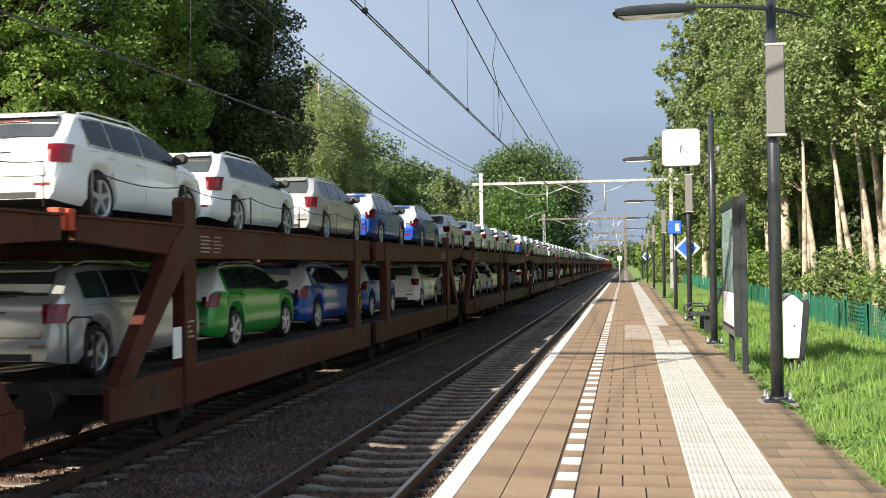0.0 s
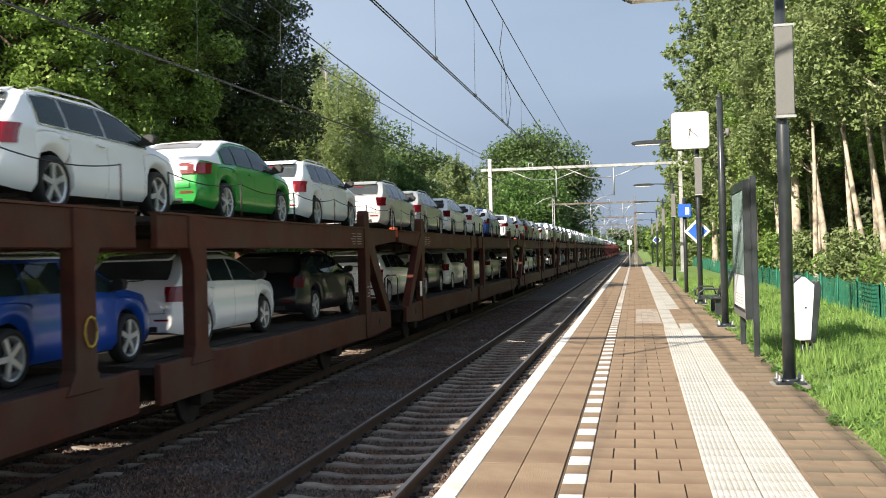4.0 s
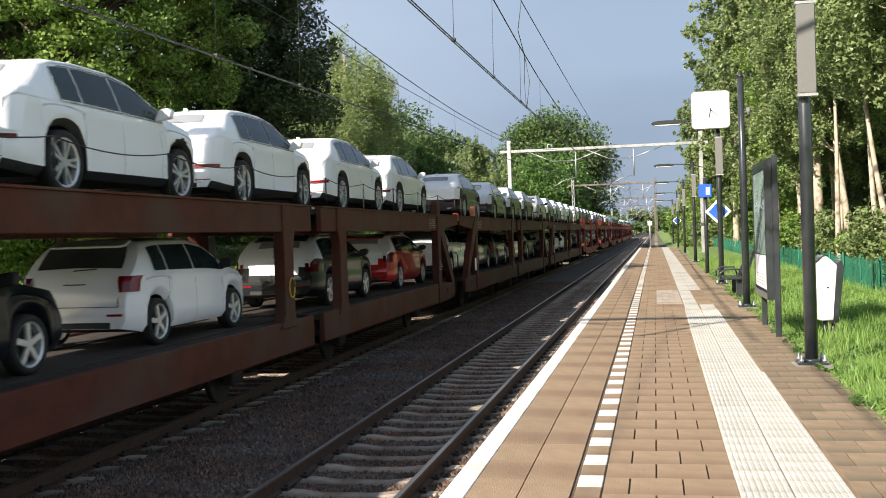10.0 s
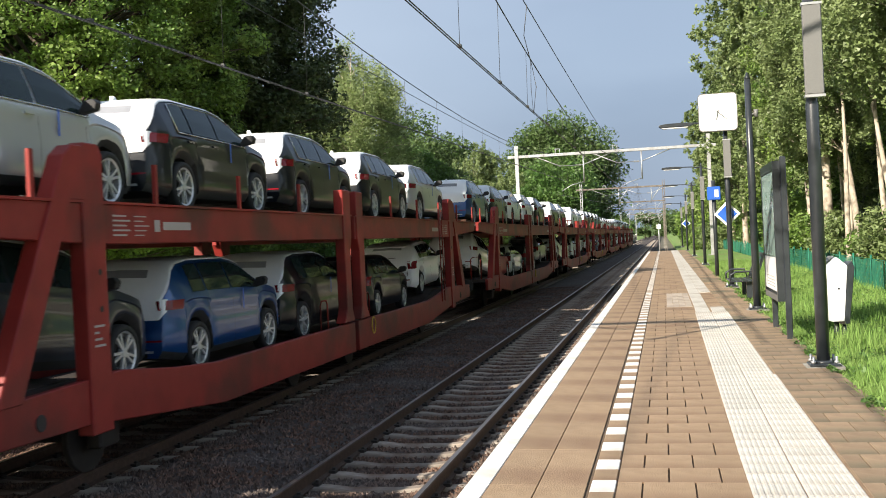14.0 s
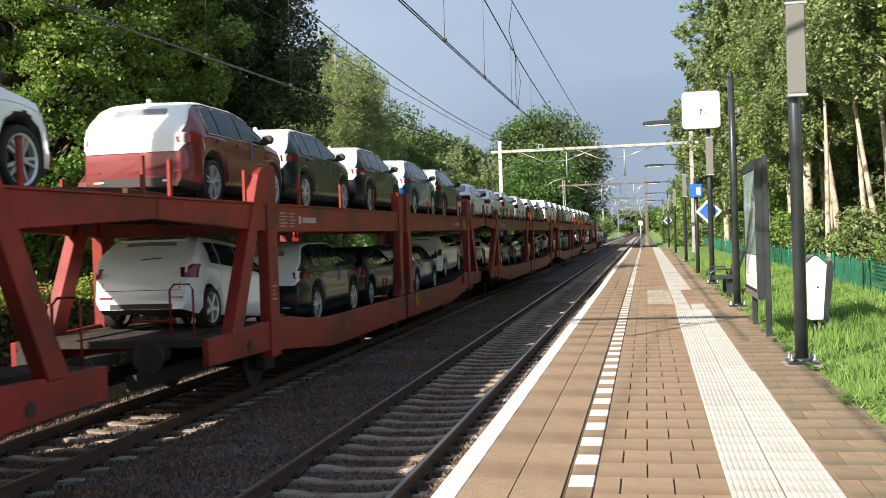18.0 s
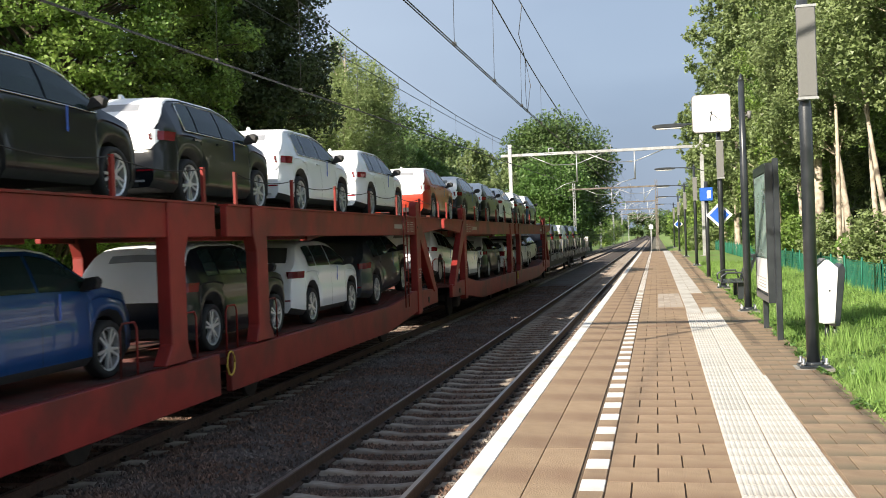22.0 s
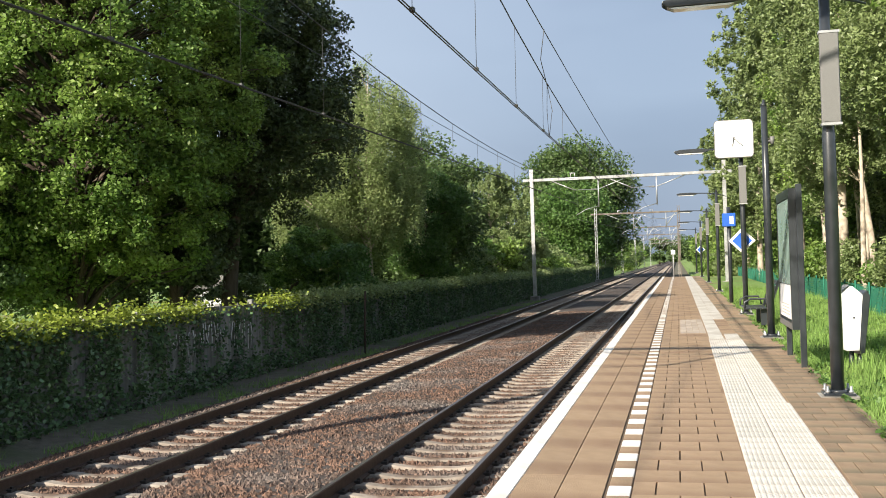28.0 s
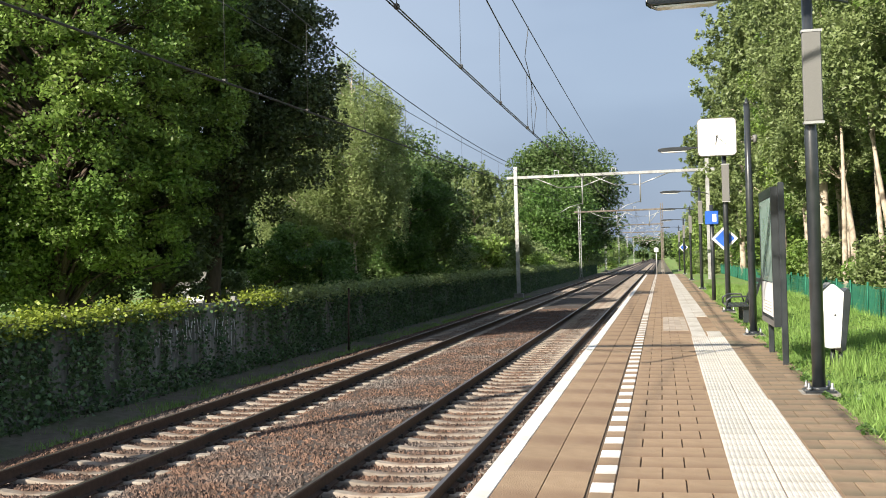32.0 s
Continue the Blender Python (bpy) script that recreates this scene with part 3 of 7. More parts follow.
# ---- things on the platform ----
def lamp_post(x, y, h=5.0, lamp=True, speaker=True, arm=True, extra=None):
    p = tagged(empty("lamp_post", x, y, ZP), "dark painted steel platform lamp post on a bolted foot", "lamp post", "platform lamp posts")
    bm = bmesh.new()
    tube(bm, [(0, 0, 0.02), (0, 0, 3.2), (0, 0, 3.25), (0, 0, h)], [0.079, 0.079, 0.070, 0.064], 16)
    tube(bm, [(0, 0, h), (0, 0, h + 0.05), (0, 0, h + 0.16)], [0.066, 0.045, 0.008], 16)
    part("pole", bm, M_POLE, p)
    bm = bmesh.new()
    box(bm, -0.18, 0.18, -0.17, 0.17, 0.008, 0.04)
    bevel(bm, 0.008)
    part("foot_plate", bm, M_POLE, p)
    bm = bmesh.new()
    box(bm, -0.22, 0.22, -0.21, 0.21, -0.03, 0.008)
    part("plinth", bm, M_CONC, p, "pale concrete plinth slab")
    bm = bmesh.new()
    tube(bm, [(0, 0, 0.03), (0, 0, 0.075)], [0.12, 0.11], 16)
    part("collar", bm, M_POLE, p)
    for a in (45, 135, 225, 315):
        b = bmesh.new()
        tube(b, [(0, 0, 0.0), (0, 0, 0.11)], 0.016, 6)
        tube(b, [(0, 0, 0.03), (0, 0, 0.055)], 0.03, 6)
        part("bolt", b, M_GALV, p, m=pose(0.19 * math.cos(radians(a)), 0.18 * math.sin(radians(a)), 0.02))
    if arm:
        b = bmesh.new()
        tube(b, [(0.48, 0, h - 0.24), (0.24, 0, h - 0.16), (0, 0, h - 0.10), (-0.45, 0, h - 0.04), (-0.95, 0, h - 0.02), (-1.2, 0, h - 0.06)], [0.014, 0.024, 0.032, 0.028, 0.024, 0.02], 8)
        part("arm", b, M_POLE, p)
    if lamp:
        b = bmesh.new()
        prism(b, [(-1.95, -0.02), (-1.88, -0.07), (-1.02, -0.06), (-0.90, -0.02), (-0.93, 0.035), (-1.25, 0.06), (-1.75, 0.05), (-1.93, 0.02)], "y", -0.1, 0.1)
        bevel(b, 0.015, 2)
        hd = part("lamp_head", b, M_POLE, p, m=pose(0, 0, h - 0.04))
        b = bmesh.new()
        prism(b, [(-1.86, -0.075), (-1.80, -0.10), (-1.12, -0.095), (-1.06, -0.07)], "y", -0.085, 0.085)
        part("lens", b, M_LENS, hd, "clear lamp cover")
    if speaker:
        b = bmesh.new()
        box(b, -0.09, 0.13, -0.17, -0.075, 3.3, 4.42)
        bevel(b, 0.012)
        sp = part("loudspeaker", b, M_SPK, p, "grey column loudspeaker")
        b = bmesh.new()
        box(b, -0.078, 0.118, -0.176, -0.171, 3.33, 4.39)
        part("grille", b, M_SPK, sp)
        for zc in (3.285, 4.405):
            b = bmesh.new()
            box(b, -0.10, 0.14, -0.178, -0.07, zc, zc + 0.03)
            part("cap", b, M_GALV, sp)
    return p


lamp_post(1.85, 13.33)
pole = lamp_post(1.88, 22.81, 4.9, False, False, False)
tagged(pole, "dark painted steel pole with a rounded cap", "pole", "platform poles")
bm = bmesh.new()
tube(bm, [(0, 0, 0), (0.07, 0, 0.02)], 0.02, 8)
tube(bm, [(0.09, 0, -0.06), (0.09, 0, 0.10)], [0.035, 0.05], 10)
part("camera_dome", bm, M_SPK, pole, "small grey camera dome", m=pose(0.06, 0, 4.15))
lamp_post(1.94, 32.07)
lamp_post(1.98, 53.44)
lamp_post(2.02, 73.2)
lamp_post(2.05, 95.3)
lamp_post(2.05, 120.0)


def station_clock():
    c = tagged(empty("station_clock", 1.74, 31.9, 6.0), "square white illuminated station clock on a post", "clock")
    b = bmesh.new()

    def rounded(h, r):
        return [(sx * (h - r) + r * math.cos(radians(a0 + 15 * i)), sz * (h - r) + r * math.sin(radians(a0 + 15 * i))) for sx, sz, a0 in ((1, 1, 0), (-1, 1, 90), (-1, -1, 180), (1, -1, 270)) for i in range(7)]

    prism(b, rounded(0.565, 0.12), "y", -0.09, 0.09)
    part("case", b, M_SPK, c)
    b = bmesh.new()
    prism(b, rounded(0.545, 0.11), "y", -0.098, -0.091)
    part("dial", b, M_CLOCK, c)
    for k in range(12):
        b = bmesh.new()
        box(b, -0.006, 0.006, -0.103, -0.099, 0.41, 0.45)
        part("hour_mark", b, M_SPK, c, m=Matrix.Rotation(radians(30 * k), 4, "Y"))
    for nm, ang, ln, w in (("hour_pointer", 191, 0.24, 0.016), ("minute_pointer", 132, 0.36, 0.012)):
        b = bmesh.new()
        prism(b, [(-w, -0.06), (w, -0.06), (w * 0.7, ln), (-w * 0.7, ln)], "y", -0.110, -0.105)
        part(nm, b, M_DARK, c, m=Matrix.Rotation(radians(ang), 4, "Y"))
    b = bmesh.new()
    box(b, 0.10, 0.24, -0.05, 0.2, -0.05, 0.05)
    part("bracket", b, M_POLE, c)


station_clock()


def diamond_sign(x, y, z, r, bracket=0.05):
    s = tagged(empty("diamond_sign", x, y, z), "blue diamond sign with a white border on a post", "sign", "diamond signs")
    b = bmesh.new()
    prism(b, [(-r, 0), (0, -r), (r, 0), (0, r)], "y", -0.02, 0.02)
    part("border", b, M_CLOCK, s)
    q = r * 0.76
    b = bmesh.new()
    prism(b, [(-q, 0), (0, -q), (q, 0), (0, q)], "y", -0.026, -0.021)
    part("panel", b, M_BLUE, s)
    b = bmesh.new()
    box(b, -0.03, 0.03, 0.02, bracket + 0.02, -0.12, 0.12)
    part("clamp", b, M_POLE, s)


diamond_sign(1.90, 32.2, 2.96, 0.385)
diamond_sign(2.02, 95.5, 3.2, 0.40)


def info_box():
    s = tagged(empty("blue_information_post", 1.91, 40.1, ZP), "blue information sign box on a dark post", "sign")
    b = bmesh.new()
    tube(b, [(0, 0, 0), (0, 0, 3.6)], 0.075, 12)
    part("pole", b, M_POLE, s)
    b = bmesh.new()
    box(b, -0.24, 0.24, -0.2, 0.2, 2.86, 3.36)
    bevel(b, 0.02)
    part("sign_box", b, M_BLUE, s)
    b = bmesh.new()
    box(b, 0.02, 0.16, -0.206, -0.201, 2.96, 3.24)
    part("symbol", b, M_CLOCK, s)


info_box()


def poster_board():
    s = tagged(empty("poster_board", 1.84, 17.7, ZP), "glazed poster board in a dark frame on two posts", "poster board")
    for y in (-1.03, 1.03):
        b = bmesh.new()
        box(b, -0.045, 0.045, y - 0.045, y + 0.045, -0.1, 2.82)
        bevel(b, 0.012)
        part("post", b, M_POLE, s)
    b = bmesh.new()
    for a in ((-0.985, 0.985, 0.57, 0.67), (-0.985, 0.985, 2.62, 2.76), (-0.985, -0.90, 0.67, 2.62), (0.90, 0.985, 0.67, 2.62)):
        box(b, -0.15, 0.05, a[0], a[1], a[2], a[3])
    part("frame", b, M_POLE, s)
    b = bmesh.new()
    box(b, -0.105, 0.03, -0.90, 0.90, 0.67, 2.62)
    part("backing", b, M_POLE, s)
    b = bmesh.new()
    box(b, -0.145, -0.107, -0.88, 0.88, 0.72, 1.25)
    part("timetable_sheet", b, M_CLOCK, s, "white printed sheet")
    b = bmesh.new()
    box(b, -0.145, -0.107, -0.88, 0.88, 1.27, 2.60)
    part("poster", b, M_POST1, s, "pale green printed poster")
    for i in range(4):
        b = bmesh.new()
        box(b, -0.149, -0.146, -0.6, 0.6 - 0.1 * (i % 3), 0.78 + 0.05 * i, 0.795 + 0.05 * i)
        part("print_bar", b, M_TACT, s)


poster_board()


def bench():
    s = tagged(empty("platform_bench", 2.0, 27.6, ZP), "dark steel platform bench with armrests", "bench")
    for y in (-0.75, 0.75):
        b = bmesh.new()
        prism(b, [(-0.03, 0), (0.12, 0), (0.12, 0.4), (-0.03, 0.4)], "y", y - 0.05, y + 0.05)
        part("leg", b, M_POLE, s)
        b = bmesh.new()
        tube(b, [(0.12, y * 1.2, 0.45), (0.05, y * 1.2, 0.66), (-0.28, y * 1.2, 0.66), (-0.42, y * 1.2, 0.58), (-0.42, y * 1.2, 0.42)], 0.025, 8)
        part("armrest", b, M_POLE, s)
    for i in range(4):
        b = bmesh.new()
        box(b, -0.42 + 0.145 * i, -0.29 + 0.145 * i, -0.95, 0.95, 0.40, 0.435)
        bevel(b, 0.01)
        part("seat_slat", b, M_POLE, s)
    for i in range(5):
        b = bmesh.new()
        box(b, -0.018, 0.018, -0.95, 0.95, 0.0, 0.115)
        bevel(b, 0.008)
        part("back_slat", b, M_POLE, s, m=pose(0.17 + 0.045 * i, 0, 0.46 + 0.135 * i, 0, 18, 0))
    for y in (-0.9, 0.9):
        b = bmesh.new()
        prism(b, [(0.12, 0.38), (0.2, 0.38), (0.46, 1.12), (0.40, 1.14)], "y", y - 0.02, y + 0.02)
        part("back_bracket", b, M_POLE, s)


bench()


def litter_bin():
    s = tagged(empty("litter_bin", 2.52, 16.6, 0.66, 8), "pale grey metal litter bin on dark legs in grass", "litter bin")
    b = bmesh.new()
    prism(b, [(-0.11, 0.36), (0.07, 0.36), (0.145, 1.20), (0.0, 1.33), (-0.07, 1.33), (-0.19, 1.22)], "y", -0.17, 0.10)
    bevel(b, 0.015, 2)
    part("body", b, M_BIN, s)
    b = bmesh.new()
    prism(b, [(0.075, 0.30), (0.15, 0.33), (0.255, 1.17), (0.21, 1.27), (0.15, 1.22)], "y", -0.16, 0.16)
    bevel(b, 0.01)
    part("side_cover", b, M_POLE, s)
    b = bmesh.new()
    prism(b, [(-0.2, 1.21), (-0.06, 1.335), (-0.05, 1.355), (-0.21, 1.24)], "y", -0.18, 0.12)
    part("rim", b, M_POLE, s)
    for x in (-0.02, 0.10):
        b = bmesh.new()
        tube(b, [(x, 0, -0.1), (x + 0.02, 0, 0.4)], 0.035, 8)
        part("leg", b, M_POLE, s)
    b = bmesh.new()
    tube(b, [(0, -0.176, 0.86), (0, -0.168, 0.86)], 0.016, 10)
    part("lock", b, M_DARK, s)


litter_bin()


def net_fence():
    f = tagged(empty("netting_fence", 5.6, 0, 0.62), "green plastic netting fence between thin posts", "fence")
    rng = random.Random(4)
    for k in range(34):
        y = 18 + 2.5 * k
        b = bmesh.new()
        tube(b, [(0, y, -0.1), (rng.uniform(-0.05, 0.05), y, 0.98)], 0.03, 6)
        part("post", b, M_NET, f)
        b = bmesh.new()
        bow = rng.uniform(-0.06, 0.10)
        n = 14
        for i in range(n + 1):
            yy = y + 2.5 * i / n
            box(b, -0.004 + bow * math.sin(math.pi * i / n), 0.004 + bow * math.sin(math.pi * i / n), yy - 0.052, yy + 0.052, 0.05, 0.88 - 0.05 * math.sin(math.pi * i / n))
        for i in range(9):
            box(b, 0.01, 0.016, y, y + 2.5, 0.05 + 0.1 * i, 0.07 + 0.1 * i)
        part("netting", b, M_NET, f)


net_fence()


# ---- platform end ----
def end_signal():
    s = tagged(empty("marker_post", -0.43, 99.0, ZP), "thin grey post with a white square board at the platform end", "marker post")
    b = bmesh.new()
    tube(b, [(0, 0, -0.02), (0, 0, 2.6)], 0.05, 10)
    part("pole", b, M_GALV, s)
    b = bmesh.new()
    box(b, -0.2, 0.2, -0.075, -0.055, 2.10, 2.50)
    bevel(b, 0.006)
    part("board", b, M_BIN, s, "white square board")


end_signal()

# ---- concrete fence with ivy ----
XF = -11.3


def panel_fence():
    f = tagged(empty("panel_fence", XF, 0, -0.35), "grey concrete panel fence overgrown with ivy", "fence")
    bm = bmesh.new()                                  # one ribbed sheet: upright folds
    fold = [(-0.035, 0.07)] + [(0.035 + (0.022 if i % 4 in (1, 2) else 0.0), 0.07 + 1.86 * i / 40) for i in range(41)] + [(-0.035, 1.93)]
    prism(bm, fold, "z", 0, 1.98)
    pan = mesh_of("panel", bm, M_PANEL)
    bm = bmesh.new()
    box(bm, -0.07, 0.07, -0.065, 0.065, -0.1, 2.06)
    bevel(bm, 0.015)
    pst = mesh_of("post", bm, M_PANEL)
    for k in range(88):
        y = 8 + 2.0 * k
        put("post", pst, f, pose(0, y, random.uniform(-0.03, 0.02)))
        put("panel", pan, f, pose(0, y, random.uniform(-0.03, 0.02)))
    rng = np.random.default_rng(8)
    # leaves: thick roll on the crest, hanging curtain on the face, with bare places
    N = 165000
    y = 8 + 176 * rng.random(N) ** 1.6
    bare = np.array([noise.noise((yy * 0.33, 0.0, 5.0)) for yy in y])
    thin = (((y > 19.0) & (y < 20.2)) | ((y > 21.2) & (y < 28.0)) | (np.abs((y + 0.6) % 4.0 - 2) < 0.4)) & (np.array([noise.noise((yy * 2.6, 1.0, 7.0)) for yy in y]) > -0.22)
    crest = rng.random(N) < 0.40
    z = np.where(crest, 1.93 + rng.normal(0, 0.13, N), 2.0 * rng.random(N) ** 0.85 - 0.1)
    x = np.where(crest, rng.normal(0.02, 0.22, N), 0.10 + 0.10 * np.abs(rng.normal(size=N)) + 0.06 * bare)
    z = np.where(crest, z + 0.10 * np.array([noise.noise((yy * 0.9, 2.0, 1.0)) for yy in y]), z)
    keep = np.where(crest, ~(((y > 22.6) & (y < 26.4)) & (rng.random(N) < 0.9)), ~(thin & (z > 0.55) & (rng.random(N) < 0.82)))
    pts = np.stack([x, y, z], 1)[keep]
    top = crest[keep]
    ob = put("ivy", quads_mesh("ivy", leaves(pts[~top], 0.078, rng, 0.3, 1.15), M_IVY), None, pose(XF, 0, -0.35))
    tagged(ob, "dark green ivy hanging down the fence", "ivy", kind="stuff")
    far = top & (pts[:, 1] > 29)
    # far crest takes the pale birch leaf colour to look lit from above
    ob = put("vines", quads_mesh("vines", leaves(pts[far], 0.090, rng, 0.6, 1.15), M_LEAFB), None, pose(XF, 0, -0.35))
    tagged(ob, "green vines heaped on the far crest of the fence, colour lightened for sun", "vines", kind="stuff")
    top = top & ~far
    # near crest: same ivy in the brighter colour that stands for sun
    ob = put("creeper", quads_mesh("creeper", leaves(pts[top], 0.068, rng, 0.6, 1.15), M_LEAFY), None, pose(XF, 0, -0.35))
    tagged(ob, "ivy along the crest of the fence, sunlight put into its brighter colour", "creeper", kind="stuff")
    # painted scrawl on the bare panels: plain strokes
    r = random.Random(2)
    for y0, n in ((21.4, 17), (24.6, 8)):
        for i in range(n):
            bm = bmesh.new()
            y = y0 + 0.17 * i
            tube(bm, [(0.056, y, 1.05 + r.uniform(-0.35, 0.1)), (0.056, y + r.uniform(-0.1, 0.15), 1.2), (0.056, y + r.uniform(-0.08, 0.12), 1.45 + r.uniform(-0.1, 0.2))], 0.014, 4)
            part("paint_stroke", bm, M_BIN, f, "pale spray-painted stroke")


panel_fence()


def rusty_post():
    p = tagged(empty("rusty_post", -10.3, 33.03, -0.42), "thin rusty steel post before the ivy fence", "post")
    b = bmesh.new()
    tube(b, [(0, 0, -0.1), (0.02, 0, 1.0), (0.06, 0, 2.1)], 0.032, 8)
    part("pipe", b, M_RAIL, p)
    b = bmesh.new()
    tube(b, [(0.06, 0, 2.09), (0.06, 0, 2.13)], [0.04, 0.03], 8)
    part("cap", b, M_RAIL, p)


rusty_post()


def garden_shed():
    h = tagged(empty("garden_shed", -21.4, 46.0, -0.3), "low white shed glimpsed between the trees behind the fence", "shed")
    b = bmesh.new()
    box(b, -1.6, 1.6, 0, 2.4, -0.1, 2.0)
    part("wall", b, M_BIN, h, "white painted wall")
    b = bmesh.new()
    prism(b, [(-1.8, 1.98), (1.8, 1.98), (0, 2.65)], "y", -0.15, 2.55)
    part("roof", b, M_SPK, h, "grey pitched roof")
    b = bmesh.new()
    box(b, 0.4, 1.2, -0.03, 0.0, 0.0, 1.8)
    part("door", b, M_SPK, h)


garden_shed()


# ---- overhead line ----
def cable(name, pts, r, label, parent=None):
    bm = bmesh.new()
    tube(bm, pts, r, 5)
    ob = part(name, bm, M_WIRE, parent)
    return tagged(ob, label, "" if parent else "cable")


def overhead(cx, spans, sway, low, dip):
    """Contact wires, messenger cable and droppers from portal to portal; sway, low and dip shape them along a span."""
    for (ya, yb) in spans:
        n = 16
        w = empty("overhead_wire", cx, ya, 0)
        tagged(w, "overhead contact wire hung from a sagging cable by droppers", "overhead line", "overhead lines")
        ln = yb - ya
        mid = [(sway(i / n), ln * i / n, low(i / n)) for i in range(n + 1)]
        mess = [(sway(i / n) * 0.9 + 0.02, ln * i / n, dip(i / n)) for i in range(n + 1)]
        for dx in (-0.022, 0.022):
            cable("contact_wire", [(x + dx, y, z) for x, y, z in mid], 0.011, "", w)
        cable("messenger_cable", mess, 0.014, "", w)
        for i in range(1, n):
            a, b = mid[i], mess[i]
            d = bmesh.new()
            tube(d, [a, b], 0.005, 4)
            box(d, a[0] - 0.03, a[0] + 0.03, a[1] - 0.05, a[1] + 0.05, a[2] - 0.01, a[2] + 0.05)
            part("dropper", d, M_WIRE, w)
        yj = 27.0 - ya
        if cx == CA and 0 < yj < ln:
            d = bmesh.new()
            k = yj / ln
            xj, zl, zm = sway(k), low(k), dip(k)
            for e in (-0.03, 0.04):
                tube(d, [(xj, yj + e, zl), (xj + e * 2, yj + 0.2, zl + 0.7), (xj - 0.02, yj + 0.1 + e, zm), (xj - 0.10, yj - 0.5, zm + 0.6), (xj + 0.05, yj - 0.8, 8.45)], 0.010, 5)
            part("jumper_cable", d, M_WIRE, w)


SPANS = [(-63, 8.6), (8.6, 77.7), (77.7, 140), (140, 205), (205, 270)]
overhead(CA, SPANS, lambda s: 0.2 - 0.2 * math.cos(math.pi * s), lambda s: 5.8, lambda s: 6.68 + 2.1 * (2 * s - 1) ** 2)
overhead(CB, SPANS, lambda s: -0.1 + 0.6 * s, lambda s: 5.70 + 1.0 * s, lambda s: 7.25 + 1.5 * (2 * s - 1) ** 2)
for cx, z0 in ((CA + 0.05, 8.72), (CB - 2.4, 8.9)):
    for ya, yb in SPANS:
        cable("feeder_cable", [(cx, ya + (yb - ya) * i / 8, z0 - 0.25 + 0.25 * (i / 4 - 1) ** 2) for i in range(9)], 0.013, "dark overhead feeder cable strung between portals")


def portal(y, right, zb=8.72, top=9.55):
    far = y > 100
    steel = M_OLDST if far else M_GALV
    g = tagged(empty("catenary_portal", 0, y, 0), "galvanised steel overhead-line portal spanning both tracks", "portal", "overhead-line portals")
    for x in (-10.64, right):
        b = bmesh.new()
        if not far:                                   # rolled H-section column
            prism(b, [(x + u, v) for u, v in ((-0.13, -0.137), (0.13, -0.137), (0.13, -0.113), (0.012, -0.113), (0.012, 0.113), (0.13, 0.113), (0.13, 0.137), (-0.13, 0.137), (-0.13, 0.113), (-0.012, 0.113), (-0.012, -0.113), (-0.13, -0.113))], "z", -0.5, top)
        else:
            for sx in (-1, 1):
                for sy in (-1, 1):
                    box(b, x + sx * 0.13 - 0.035, x + sx * 0.13 + 0.035, sy * 0.13 - 0.035, sy * 0.13 + 0.035, -0.5, top)
            n = 22
            for i in range(n):
                z0, z1 = -0.3 + (top + 0.2) * i / n, -0.3 + (top + 0.2) * (i + 1) / n
                for sy in (-1, 1):
                    a, c = (-0.13, 0.13) if i % 2 else (0.13, -0.13)
                    tube(b, [(x + a, sy * 0.13, z0), (x + c, sy * 0.13, z1)], 0.022, 4)
                for sx in (-1, 1):
                    a, c = (-0.13, 0.13) if i % 2 else (0.13, -0.13)
                    tube(b, [(x + sx * 0.13, a, z0), (x + sx * 0.13, c, z1)], 0.022, 4)
        part("mast", b, M_GALV if x < 0 else steel, g)
        b = bmesh.new()
        box(b, x - 0.35, x + 0.35, -0.35, 0.35, -0.6, -0.05 if x < 0 or far else 0.72)
        bevel(b, 0.03)
        part("footing", b, M_CONC, g, "concrete mast footing")
    b = bmesh.new()
    box(b, -11.3, right + (0.25 if far else 0.55), -0.09, 0.09, zb - 0.11, zb + 0.11)
    bevel(b, 0.02)
    part("beam", b, steel, g)
    for cx in (CA, CB):
        b = bmesh.new()
        tube(b, [(cx + 1.9, 0, zb), (cx + 1.9, 0, 6.5)], 0.05, 8)
        if far:                                       # braced to the beam
            tube(b, [(cx + 1.9, 0, 6.9), (cx + 3.2, 0, zb)], 0.05, 8)
        part("drop_post", b, M_GALV, g)
        b = bmesh.new()
        tube(b, [(cx + 1.9, 0, 7.85), (cx + 0.1, 0, 7.85), (cx - 1.6, 0, zb - 0.1)], 0.035, 8)
        tube(b, [(cx + 1.9, 0, 7.85), (cx + 4.0, 0, zb - 0.1)], 0.035, 8)
        part("bracket_tube", b, M_GALV, g)
        b = bmesh.new()
        tube(b, [(cx + 1.9, 0, 6.6), (cx + 0.9, 0, 6.35), (cx + 0.2, 0, 5.95)], 0.025, 6)
        part("registration_arm", b, M_GALV, g)
        b = bmesh.new()
        for i in range(4):
            tube(b, [(cx + 1.7 - 0.09 * i, 0, 7.85), (cx + 1.66 - 0.09 * i, 0, 7.85)], 0.075, 8)
        part("insulator", b, M_CONC, g)
        b = bmesh.new()
        for s in (-0.16, 0.16):
            tube(b, [(cx + s, 0, zb + 0.1), (cx + s, 0, zb + 0.42)], 0.03, 6)
        tube(b, [(cx - 0.2, 0, zb + 0.42), (cx + 0.2, 0, zb + 0.42)], 0.03, 6)
        part("feeder_bracket", b, M_GALV, g)


for y, r in ((8.6, 3.47), (77.7, 3.47), (140, 0.25), (205, 0.25), (270, 0.25), (340, 0.25), (420, 0.25)):
    portal(y, r)


